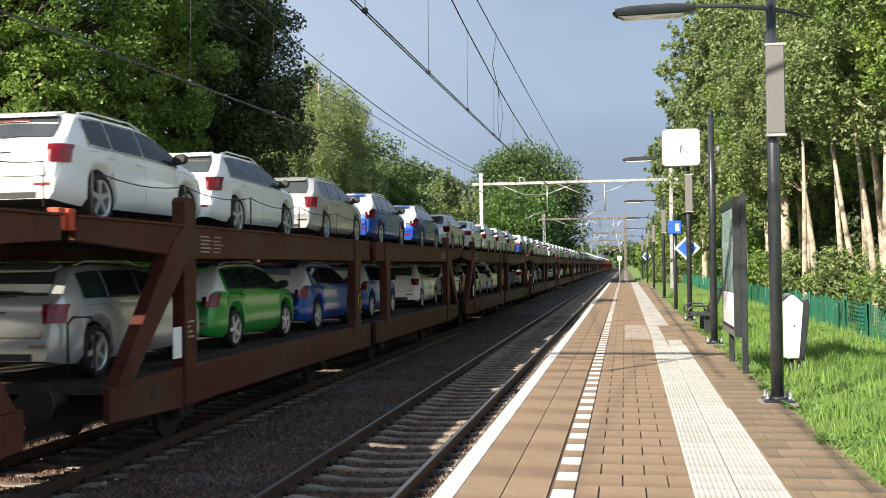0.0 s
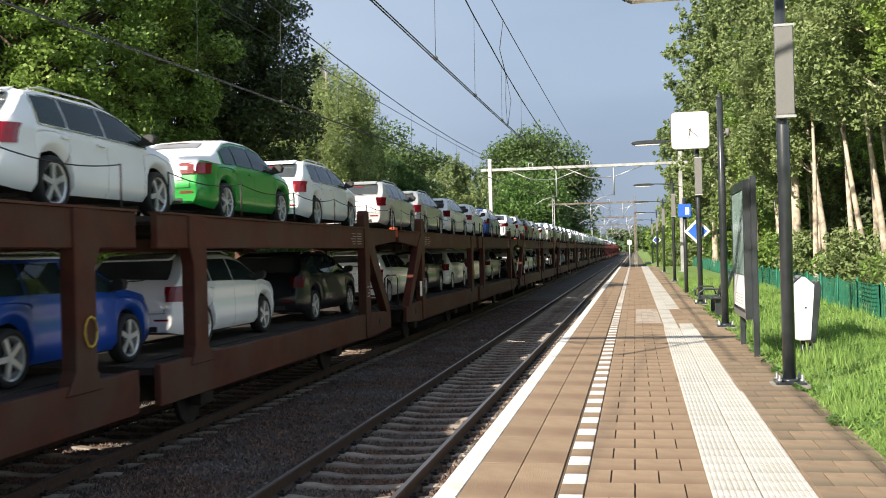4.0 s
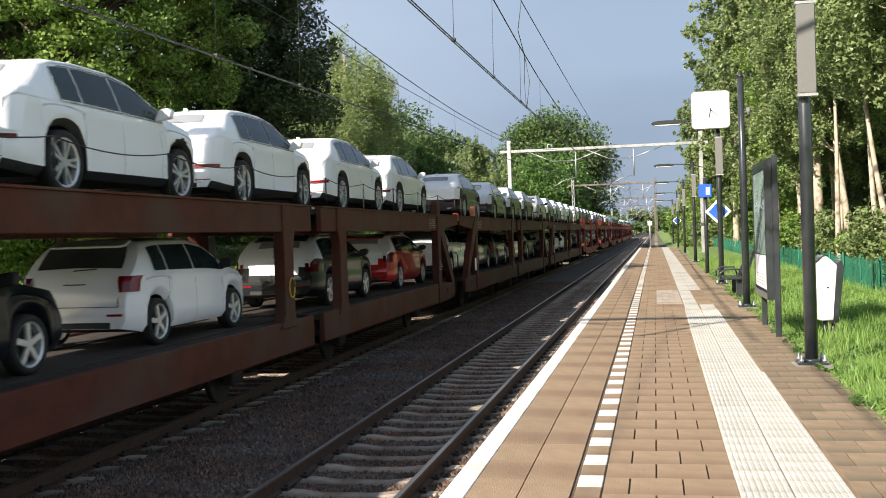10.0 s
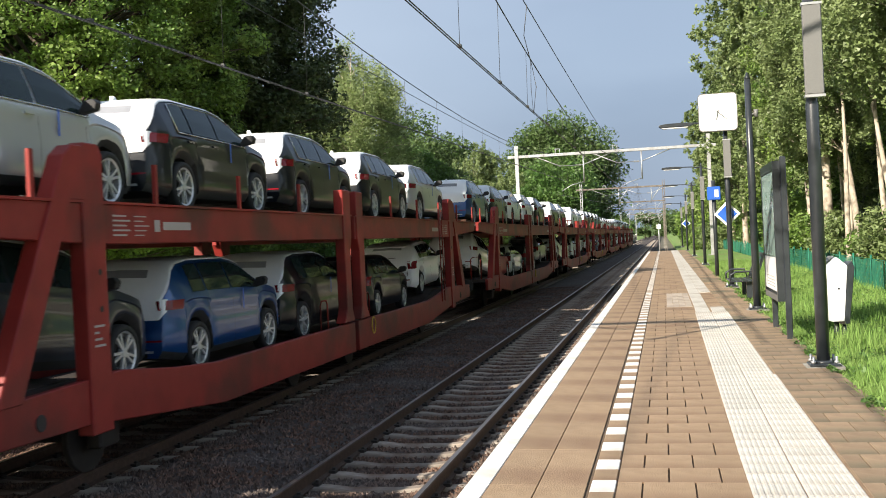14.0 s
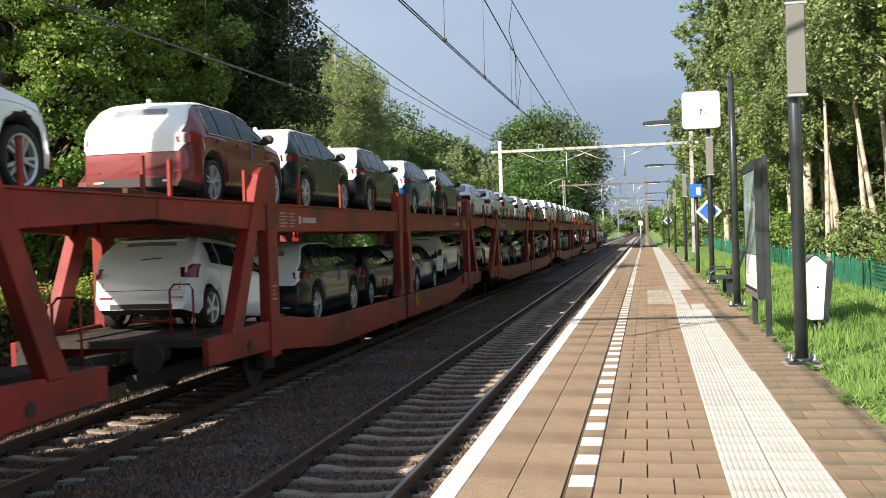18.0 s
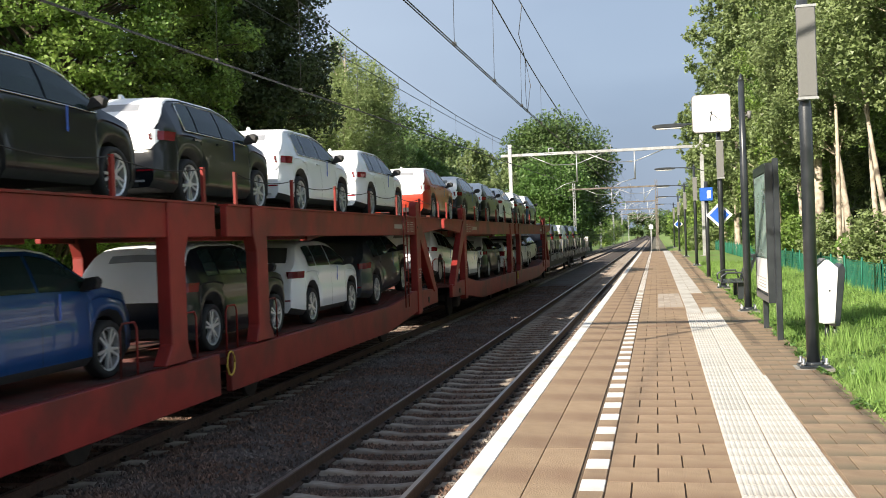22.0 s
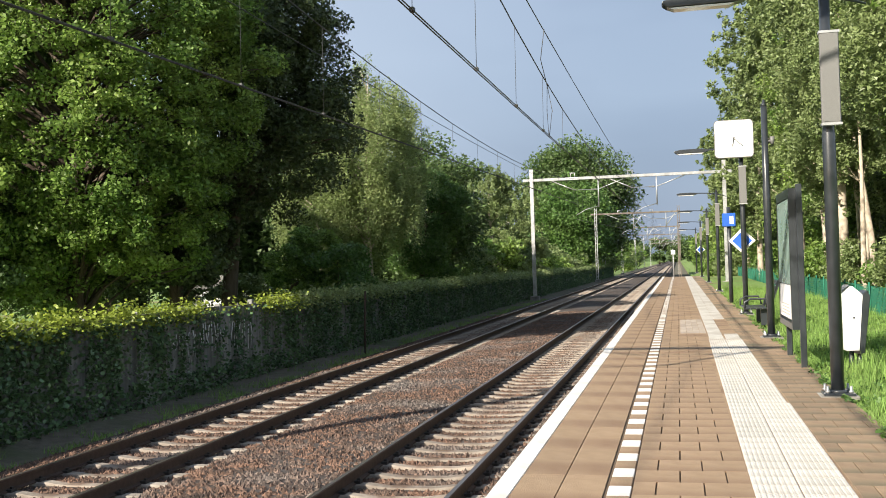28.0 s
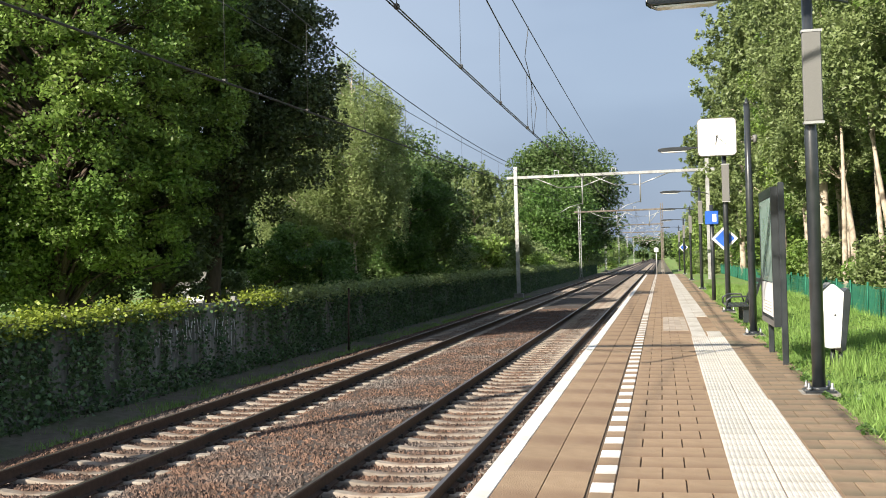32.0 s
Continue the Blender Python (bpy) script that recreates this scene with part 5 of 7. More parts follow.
SHAPES = {  # length, half width, top line (from the tail forward), shoulder line, wheel places, wheel radius, rear glass span, windscreen span, side glass (from, pillar, pillar, to)
    "E": dict(L=4.60, w=0.90, top=[(0, 0.62), (0.05, 0.92), (0.16, 1.03), (0.50, 1.36), (0.62, 1.42), (1.0, 1.455), (2.2, 1.46), (2.6, 1.42), (2.85, 1.36), (3.45, 1.02), (4.1, 0.90), (4.48, 0.74), (4.60, 0.50)], belt=[(0, 0.60), (0.2, 0.98), (3.4, 0.93), (4.1, 0.82), (4.6, 0.48)], wh=(0.93, 3.60), r=0.33, rg=(0.18, 0.49), ws=(2.90, 3.42), sg=(0.60, 1.25, 2.15, 3.25)),
    "L": dict(L=4.66, w=0.90, top=[(0, 0.62), (0.04, 0.90), (0.10, 1.00), (0.42, 1.07), (1.20, 1.38), (1.6, 1.44), (2.3, 1.45), (2.7, 1.40), (2.9, 1.34), (3.5, 1.01), (4.15, 0.89), (4.54, 0.73), (4.66, 0.50)], belt=[(0, 0.60), (0.2, 0.95), (3.4, 0.92), (4.1, 0.82), (4.66, 0.48)], wh=(0.97, 3.66), r=0.33, rg=(0.50, 1.14), ws=(2.95, 3.46), sg=(0.85, 1.42, 2.2, 3.3)),
    "H": dict(L=4.12, w=0.88, top=[(0, 0.62), (0.05, 0.92), (0.16, 1.04), (0.44, 1.36), (0.6, 1.43), (1.0, 1.465), (2.0, 1.465), (2.3, 1.42), (2.5, 1.36), (3.05, 1.02), (3.65, 0.90), (4.0, 0.74), (4.12, 0.50)], belt=[(0, 0.60), (0.2, 0.99), (3.0, 0.93), (3.6, 0.83), (4.12, 0.48)], wh=(0.72, 3.26), r=0.32, rg=(0.18, 0.43), ws=(2.55, 3.02), sg=(0.62, 1.02, 1.85, 2.9)),
    "S": dict(L=4.49, w=0.93, top=[(0, 0.70), (0.04, 1.05), (0.14, 1.18), (0.42, 1.52), (0.6, 1.60), (1.0, 1.65), (2.2, 1.65), (2.55, 1.60), (2.75, 1.53), (3.35, 1.17), (3.95, 1.06), (4.36, 0.90), (4.49, 0.60)], belt=[(0, 0.68), (0.2, 1.10), (3.3, 1.07), (4.0, 0.97), (4.49, 0.58)], wh=(0.88, 3.54), r=0.36, rg=(0.17, 0.41), ws=(2.80, 3.31), sg=(0.74, 1.22, 2.10, 3.15)),
    "Q": dict(L=4.85, w=0.97, top=[(0, 0.70), (0.04, 1.02), (0.16, 1.12), (0.75, 1.52), (1.1, 1.61), (1.6, 1.65), (2.4, 1.65), (2.8, 1.59), (3.0, 1.52), (3.62, 1.16), (4.3, 1.04), (4.7, 0.88), (4.85, 0.60)], belt=[(0, 0.68), (0.2, 1.07), (3.5, 1.05), (4.3, 0.96), (4.85, 0.58)], wh=(0.98, 3.92), r=0.38, rg=(0.24, 0.72), ws=(3.05, 3.58), sg=(0.92, 1.42, 2.3, 3.42)),
    "V": dict(L=5.05, w=0.95, top=[(0, 0.62), (0.04, 1.0), (0.10, 1.18), (0.17, 1.75), (0.30, 1.90), (0.6, 1.955), (3.2, 1.955), (3.5, 1.90), (3.65, 1.80), (4.25, 1.22), (4.65, 1.06), (4.95, 0.85), (5.05, 0.55)], belt=[(0, 0.60), (0.15, 1.12), (4.0, 1.10), (4.6, 0.98), (5.05, 0.53)], wh=(0.98, 3.98), r=0.35, rg=(0.12, 0.165), ws=(3.70, 4.20), sg=(0.42, 1.75, 2.9, 4.0)),
}


class Shape:
    """The lofted skin of one kind of vehicle; rear at y = 0, wheels on z = 0."""

    def __init__(self, d):
        self.d = d

    def section(self, y):
        d = self.d
        L, w0 = d["L"], d["w"]
        top, bel = lerp_pts(d["top"], y), lerp_pts(d["belt"], y)
        if y < 0.2:
            bel = lerp_pts(d["belt"], 0.2)
        bel = min(bel, top - 0.02)
        e = min(y, L - y)
        w = w0 * (1 - 0.16 * max(0.0, 1 - min(y, 9) / 0.45) ** 2 - 0.30 * max(0.0, 1 - (L - y) / 0.75) ** 2)
        zb = 0.21 + (0.07 if y < L / 2 else 0.04) * max(0.0, 1 - e / 0.35)
        R = d["r"] + 0.055
        for c in d["wh"]:
            if abs(y - c) < R:
                zb = max(zb, d["r"] + math.sqrt(R * R - (y - c) ** 2))
        zb = min(zb, bel - 0.12)
        up = top - bel
        wg = w - 0.035 - (0.42 if self.d["L"] < 5 else 0.20) * min(up, 0.62) ** 1.15
        zm = zb + (bel - zb) * 0.55
        return [(0, zb), (w * 0.90, zb), (w * 0.985, zb + min(0.1, (bel - zb) * 0.3)), (w, zm), (w * 0.965, bel), (wg, top - 0.05 * min(1, up / 0.3) - 0.004), (wg * 0.80, top - 0.008), (0, top + 0.012)]

    def seams(self):
        _, p1, p2, b = self.d["sg"]
        return [p1 - 0.02, p2, b - 0.10]

    def stations(self):
        d = self.d
        ys = {0.0, d["L"]} | {y for y, _ in d["top"]}
        ys |= {0.02, d["L"] - 0.03}
        for c in d["wh"]:
            R = d["r"] + 0.055
            ys |= {c + R * math.sin(radians(a)) for a in (-89.9, -70, -48, -24, 0, 24, 48, 70, 89.9)}
            ys |= {c - R - 0.004, c + R + 0.004}
        y = 0.25
        while y < d["L"]:
            if all(abs(y - q) > 0.03 for q in self.seams()):
                ys.add(y)
            y += 0.25
        ys = {y for y in ys if all(not -0.004 < y - q < 0.012 for q in self.seams())}
        for q in self.seams():
            ys |= {q, q + 0.007}
        out = []
        for v in sorted(ys):
            if not out or v - out[-1] > 0.0035:
                out.append(v)
        return out

    def ring(self, y):
        """The section with rounder flanks, glass and roof edges."""
        s = self.section(y)

        def mid(a, b, dx, dz=0.0, k=0.5):
            return (a[0] + (b[0] - a[0]) * k + dx, a[1] + (b[1] - a[1]) * k + dz)

        up = min(1.0, max(0.0, (s[5][1] - s[4][1]) / 0.3))
        return [s[0], s[1], s[2], mid(s[2], s[3], 0.003), s[3], mid(s[3], s[4], -0.006, 0, 0.60), mid(s[3], s[4], 0.013, 0, 0.74), s[4], mid(s[4], s[5], 0.012 * up), s[5], mid(s[5], s[6], 0.012 * up, 0.008 * up, 0.4), s[6], s[7]]

    def skin(self):
        bm = bmesh.new()
        rows = []
        ys = self.stations()
        for y in ys:
            right = self.ring(y)
            loop = [(-x, z) for x, z in right if x > 0] + [p for p in right[::-1]]
            rows.append([bm.verts.new((x, y, z)) for x, z in loop])
        n = len(rows[0])
        for q, (a, b) in enumerate(zip(rows, rows[1:])):
            thin = any(abs(ys[q] - v) < 1e-6 for v in self.seams())
            for i in range(n - 1):
                f = bm.faces.new((a[i], a[i + 1], b[i + 1], b[i]))
                if thin and (1 <= i <= 5 or n - 7 <= i <= n - 3):
                    f.material_index = 1
            bm.faces.new((a[n - 1], a[0], b[0], b[n - 1])).material_index = 1
        bm.faces.new(rows[0])
        bm.faces.new(rows[-1][::-1])
        low = {}
        for f in bm.faces:
            for v in f.verts:
                if v not in low:
                    low[v] = v.co.z - self.section(v.co.y)[0][1]
            c = f.calc_center_median()
            if abs(c.x) < self.d["w"] * 0.9 and c.z < 0.8 and all(abs(low[v]) < 0.002 for v in f.verts):
                f.material_index = 1
            elif self.d["r"] >= 0.36 and all(low[v] < 0.105 for v in f.verts):   # dark cladding round arches and sills
                f.material_index = 1
        bmesh.ops.remove_doubles(bm, verts=list(bm.verts), dist=0.0008)
        bmesh.ops.recalc_face_normals(bm, faces=list(bm.faces))
        self.rear_lines(bm)
        for e in bm.edges:
            if len(e.link_faces) == 2 and e.calc_face_angle() > 0.62:
                e.smooth = False
        return bm

    def rear_lines(self, bm):
        """Shut lines of the tailgate, the recess above the bumper and the wiper."""
        if self.d in (SHAPES["S"], SHAPES["Q"]):             # smooth under their film
            return
        w, zt = self.d["w"], lerp_pts(self.d["belt"], 0.2)
        zl = zt - 0.42 if self.d["L"] < 5 else 0.52
        xs = [w * 0.72 * q / 4 for q in range(-4, 5)]

        def at(x, z, off=0.004):
            return (x, self.rear_y(x, z) - off, z)

        if self.d["rg"][0] < 0.4 and self.d["L"] < 5:        # lip over the rear window
            r1 = self.d["rg"][1]
            z0, z1 = lerp_pts(self.d["top"], r1), lerp_pts(self.d["top"], r1 + 0.16)
            prism(bm, [(r1 - 0.10, z0 - 0.004), (r1 - 0.11, z0 + 0.022), (r1 + 0.02, z0 + 0.040), (r1 + 0.16, z1 + 0.020), (r1 + 0.16, z1 - 0.01), (r1 + 0.02, z0 + 0.005)], "x", -w * 0.60, w * 0.60)
        tube(bm, [at(x, zl) for x in xs], 0.006, 4, 1)
        for q in (-1, 1):
            tube(bm, [at(q * w * 0.72, zl + (zt - 0.30 - zl) * i / 3) for i in range(4)], 0.006, 4, 1)
        tube(bm, [at(x, zl + 0.30, 0.008) for x in xs[3:6]], 0.010, 4, 1)
        if self.d["L"] > 5:                                  # door rail and shoulder groove of the van
            for zz, ya, yb in ((0.99, 0.25, 2.95), (0.78, 0.30, 4.0)):
                for q in (-1, 1):
                    ys = [ya + (yb - ya) * i / 8 for i in range(9)]
                    tube(bm, [(q * (self.half(y, max(zz, self.section(y)[0][1] + 0.05)) + 0.003), y, max(zz, self.section(y)[0][1] + 0.05)) for y in ys], 0.009, 4, 1)
        za = zt + 0.05
        if self.d["rg"][0] < 0.4:
            tube(bm, [(-0.05, self.rear_y(0, za) - 0.05, za + 0.01), (0.28, self.rear_y(0.2, za) - 0.045, za + 0.03)], 0.010, 4, 1)

    def rear_y(self, x, z):
        """Where the skin stands at a height, across the rear and round its corners."""
        y = self.tail(z)
        while y < 0.5 and self.half(y, z) < abs(x):
            y += 0.01
        return y

    def film(self, t):
        """White film: over the roof, and for the wrapped ones down the tailgate."""
        d = self.d
        bm = bmesh.new()
        zt = lerp_pts(d["belt"], 0.2)
        y0 = self.tail(zt - 0.16)
        rows = []
        for y in [y0] + [v for v in self.stations() if y0 + 0.01 < v < d["ws"][0] - 0.06] + [d["ws"][0] - 0.05]:
            g = self.ring(y)[7:]
            if t == "S" or y > d["sg"][0] - 0.06:
                g = [g[2]] * 2 + g[2:]
            g = [(x + 0.007, z + (0.007 if i > 1 else 0)) for i, (x, z) in enumerate(g)]
            g[-1] = (0.0, g[-1][1])
            rows.append([bm.verts.new((x, y - (0.022 if y < 0.35 else 0.008 if y < 0.7 else 0), z + (0.012 if y < 0.35 else 0))) for x, z in [(-x, z) for x, z in g[:-1]] + g[::-1]])
        for a, b in zip(rows, rows[1:]):
            for i in range(len(a) - 1):
                bm.faces.new((a[i], a[i + 1], b[i + 1], b[i]))
        if t != "V":
            k = d["w"] * (0.955 if t == "Q" else 0.885 if t == "S" else 0.57)
            z0 = 0.80 if t == "S" else 0.67 if t == "Q" else zt - 0.30
            grid = []
            for i in range(6):
                z = z0 + (zt - 0.02 - z0) * i / 5
                kk = k * (0.90 + 0.10 * min(1, i / 2)) if t == "S" else k
                row = []
                for j in range(21):
                    x = math.copysign(kk * (0.0, 0.3, 0.6, 0.78, 0.86, 0.90, 0.93, 0.95, 0.97, 0.985, 1.0)[abs(j - 10)], j - 10)
                    row.append(bm.verts.new((x * 1.008, self.rear_y(x * 0.995, z) - 0.020, z)))
                grid.append(row)
            for a, b in zip(grid, grid[1:]):
                for j in range(20):
                    bm.faces.new((a[j], a[j + 1], b[j + 1], b[j]))
        bmesh.ops.remove_doubles(bm, verts=list(bm.verts), dist=0.0008)
        bmesh.ops.recalc_face_normals(bm, faces=list(bm.faces))
        return bm

    def window_trim(self):
        a, _, _, b = self.d["sg"]
        bm = bmesh.new()
        low, high = [], []
        for i in range(11):
            y = a + 0.02 + (b - a - 0.05) * i / 10
            s = self.section(y)
            if s[5][1] - s[4][1] < 0.04:
                break
            for out, v in ((low, 0.05), (high, 0.93)):
                out.append((s[4][0] + (s[5][0] - s[4][0]) * v + 0.016, y, s[4][1] + (s[5][1] - s[4][1]) * v))
        tube(bm, low + high[::-1] + low[:1], 0.011, 5)
        return bm

    def half(self, y, z):
        """Half width of the skin at a height below the shoulder."""
        s = self.section(y)
        for (xa, za), (xb, zb) in zip(s[1:5], s[2:6]):
            if z <= zb:
                return xa + (xb - xa) * max(0.0, (z - za) / max(zb - za, 1e-6))
        return s[5][0]

    def tail(self, z):
        """Where the rear face stands at a height."""
        t = self.d["top"]
        for (ya, za), (yb, zb) in zip(t, t[1:]):
            if z <= zb:
                return ya + (yb - ya) * max(0.0, (z - za) / max(zb - za, 1e-6))
        return 0.2

    def light_patch(self, z0, z1, inner, reach, sg, off=0.016, pale=False):
        """A lamp glass wrapped round the rear corner."""
        bm = bmesh.new()
        rows = []
        for i in range(4):
            z = z0 + (z1 - z0) * i / 3
            yr = self.tail(z)
            w = self.half(yr + 0.03, z)
            r = reach * (0.90 + 0.10 * i / 3)
            pts = [(inner + 0.012 * (3 - i), yr - off), ((inner + w) / 2, yr - off), (w - 0.05, yr - off + 0.004), (w + off * 0.6, yr + 0.03)]
            pts += [(self.half(y, z) + off, y) for y in (yr + 0.12, yr + r)]
            rows.append([bm.verts.new((sg * x, y, z)) for x, y in pts])
        for a, b in zip(rows, rows[1:]):
            for j in range(5):
                f = bm.faces.new((a[j], a[j + 1], b[j + 1], b[j]) if sg > 0 else (a[j], b[j], b[j + 1], a[j + 1]))
                if pale and a is rows[1] and j == 0:
                    f.material_index = 1
        bmesh.ops.solidify(bm, geom=list(bm.faces), thickness=0.02)
        return bm

    def side_pane(self, ya, yb, sgn, off=0.014, v0=0.10, v1=0.90):
        bm = bmesh.new()
        rows, n = [], 9
        for i in range(n + 1):
            y = ya + (yb - ya) * i / n
            s = self.section(y)
            (x4, z4), (x5, z5) = s[4], s[5]
            if z5 - z4 < 0.03:
                break
            rows.append([bm.verts.new((sgn * (x4 + (x5 - x4) * v + off + (0.012 if v == 0.5 else 0)), y, z4 + (z5 - z4) * v)) for v in (v0, 0.5, v1)])
        for a, b in zip(rows, rows[1:]):
            for j in range(2):
                bm.faces.new((a[j], b[j], b[j + 1], a[j + 1]) if sgn > 0 else (a[j], a[j + 1], b[j + 1], b[j]))
        return bm

    def top_pane(self, ya, yb, off=0.018, wide=0.80, n=6):
        bm = bmesh.new()
        rows = []
        for i in range(n + 1):
            y = ya + (yb - ya) * i / n
            s = self.section(y)
            (x6, z6), z7 = s[6], s[7][1]
            hw = s[5][0] * wide
            row = []
            for q in (-1, -0.5, 0, 0.5, 1):
                x = q * hw
                row.append(bm.verts.new((x, y + (-off if ya < 2 else off) * 0.8, z6 + (z7 - z6) * (1 - min(1, abs(x) / x6)) + off * 0.8)))
            rows.append(row)
        for a, b in zip(rows, rows[1:]):
            for j in range(4):
                bm.faces.new((a[j], a[j + 1], b[j + 1], b[j]))
        return bm


def wheel_meshes(r):
    bm = bmesh.new()
    prof = [(-0.09, r * 0.76), (-0.105, r * 0.83), (-0.095, r * 0.96), (-0.05, r), (0.05, r), (0.095, r * 0.96), (0.105, r * 0.83), (0.09, r * 0.76)]
    seg = 22
    rings = [[bm.verts.new((x, q * math.cos(2 * math.pi * k / seg), q * math.sin(2 * math.pi * k / seg))) for x, q in prof] for k in range(seg)]
    for k in range(seg):
        a, b = rings[k], rings[(k + 1) % seg]
        for j in range(len(prof) - 1):
            bm.faces.new((a[j], a[j + 1], b[j + 1], b[j]))
    bmesh.ops.recalc_face_normals(bm, faces=list(bm.faces))
    ty = mesh_of("tyre", bm, M_TYRE, smooth=True)
    out = []
    for ns in (5, 10):
        bm = bmesh.new()
        ri = r * 0.77
        for x0, x1, ra, rb in ((0.09, 0.075, ri, ri * 0.90), (0.075, -0.07, ri * 0.90, ri * 0.86)):
            a = [bm.verts.new((x0, ra * math.cos(2 * math.pi * k / seg), ra * math.sin(2 * math.pi * k / seg))) for k in range(seg)]
            b = [bm.verts.new((x1, rb * math.cos(2 * math.pi * k / seg), rb * math.sin(2 * math.pi * k / seg))) for k in range(seg)]
            for k in range(seg):
                bm.faces.new((a[k], a[(k + 1) % seg], b[(k + 1) % seg], b[k]))
        d = [bm.verts.new((0.0, ri * 0.9 * math.cos(2 * math.pi * k / seg), ri * 0.9 * math.sin(2 * math.pi * k / seg))) for k in range(seg)]
        bm.faces.new(d).material_index = 1
        tube(bm, [(0.02, 0, 0), (0.085, 0, 0)], [ri * 0.26, ri * 0.2], 10)
        sw = ri * (0.13 if ns == 5 else 0.062)
        for k in range(ns):
            turn = 2 * math.pi * k / ns if ns == 5 else 2 * math.pi * (k // 2) / 5 + (0.19 if k % 2 else -0.19)   # ten run in pairs
            box(bm, 0.045, 0.078, -sw, sw, ri * 0.12, ri * 0.95, tilt=Matrix.Rotation(turn, 4, "X"))
        out.append(mesh_of("rim", bm, M_RIM, M_TRIM))
    return ty, out


KIT = {}


def kit(t):
    """The shared meshes of one kind of vehicle."""
    if t in KIT:
        return KIT[t]
    d = SHAPES[t]
    s = Shape(d)
    k = dict(shape=s)
    k["body"] = mesh_of("body", s.skin(), M_CLOCK, M_TRIM, smooth=True)
    k["film"] = mesh_of("film", s.film(t), M_FILM, smooth=True)
    k["trim"] = mesh_of("window_trim", s.window_trim(), M_CHROME)
    k["brake"] = mesh_of("brake_light", s.top_pane(d["rg"][1] - 0.10, d["rg"][1] - 0.075, 0.026, 0.26, 2), M_LAMP)
    a, p1, p2, b = d["sg"]
    k["panes"] = [mesh_of("side_window", s.side_pane(u + 0.025, v - 0.025, 1), M_GLASS) for u, v in ((a, p1), (p1, p2), (p2, b))]
    k["panes"].append(mesh_of("side_glazing", s.side_pane(a + 0.03, b - 0.03, -1), M_GLASS))
    k["rear"] = mesh_of("rear_window", s.top_pane(*d["rg"]), M_GLASSR)
    k["wind"] = mesh_of("windscreen", s.top_pane(*d["ws"], wide=0.9), M_GLASS)
    k["rearf"] = mesh_of("film_window", s.top_pane(d["rg"][0] * 0.5 + d["rg"][1] * 0.5, d["rg"][1] - 0.03, 0.022, 0.56), M_FILMD)
    k["wheel"] = wheel_meshes(d["r"])
    w, zt = d["w"], d["belt"][1][1]
    for q, nm in ((1, "lampR"), (-1, "lampL")):
        if t == "V":
            bm = bmesh.new()
            prism(bm, [(q * w * 0.72, 0.035), (q * w * 0.855, 0.03), (q * w * 0.945, 0.20), (q * w * 0.80, 0.20)], "z", 0.93, 1.30)
            bevel(bm, 0.012)
        else:
            z0, z1, inn, rc = dict(E=(zt - 0.25, zt - 0.02, 0.71, 0.19), L=(zt - 0.20, zt - 0.02, 0.52, 0.28), H=(zt - 0.23, zt - 0.02, 0.71, 0.18), S=(zt - 0.17, zt - 0.04, 0.75, 0.36), Q=(0.585, 0.635, 0.42, 0.12))[t]
            bm = s.light_patch(z0, z1, w * inn, rc, q, 0.034, t == "L")
        k[nm] = mesh_of("tail_light", bm, M_LAMP, M_LENS)
        bm = bmesh.new()
        ym = d["sg"][3] - 0.16
        zm = s.section(ym)[4][1]
        prism(bm, [(w * 0.93, zm + 0.02), (w + 0.17, zm + 0.06), (w + 0.20, zm + 0.15), (w + 0.15, zm + 0.20), (w + 0.02, zm + 0.18)], "y", ym - 0.05, ym + 0.07)
        bevel(bm, 0.012)
        if q < 0:
            bmesh.ops.scale(bm, vec=(-1, 1, 1), verts=list(bm.verts))
            bmesh.ops.reverse_faces(bm, faces=list(bm.faces))
        k["mirR" if q > 0 else "mirL"] = mesh_of("door_mirror", bm, M_TRIM)
    bm = bmesh.new()
    ya = d["rg"][1] + 0.16
    za = s.section(ya)[7][1]
    prism(bm, [(ya - 0.02, za - 0.01), (ya + 0.16, za - 0.01), (ya + 0.04, za + 0.075), (ya, za + 0.08)], "x", -0.03, 0.03)
    bevel(bm, 0.008)
    k["fin"] = mesh_of("roof_antenna", bm, M_CLOCK)
    bm = bmesh.new()
    zz = 0.33
    box(bm, -w * 0.60, w * 0.60, -0.006, 0.12, zz - 0.06, zz + (0.10 if t in "SQ" else 0.05))
    bevel(bm, 0.02)
    for q in (-1, 1):
        if t in "SQ":
            box(bm, q * w * 0.60 - 0.08, q * w * 0.60 + 0.08, -0.018, 0.05, zz + 0.02, zz + 0.05, 1)
        if t in "EHL":
            yb = s.rear_y(w * 0.66, 0.46)
            box(bm, q * w * 0.66 - 0.11, q * w * 0.66 + 0.11, yb - 0.012, yb + 0.05, 0.445, 0.475, 2)
        if t in "SQV":
            box(bm, q * w * 0.70 - 0.12, q * w * 0.70 + 0.12, -0.010, 0.06, zz + (0.06 if t == "Q" else 0.17), zz + (0.075 if t == "Q" else 0.195), 2)
    k["bumper"] = mesh_of("rear_diffuser", bm, M_TRIM, M_RIM, M_LAMP)
    k["handle"] = []
    for y in (p1 - 0.22, p2 + 0.02 if t == "V" else p2 - 0.28):
        sx = s.section(y)
        xx = sx[4][0] * 0.55 + sx[3][0] * 0.45
        zh = sx[4][1] - 0.10
        bm = bmesh.new()
        box(bm, xx - 0.01, xx + 0.035, y, y + 0.19, zh, zh + 0.028)
        k["handle"].append(mesh_of("door_handle", bm, M_CLOCK))
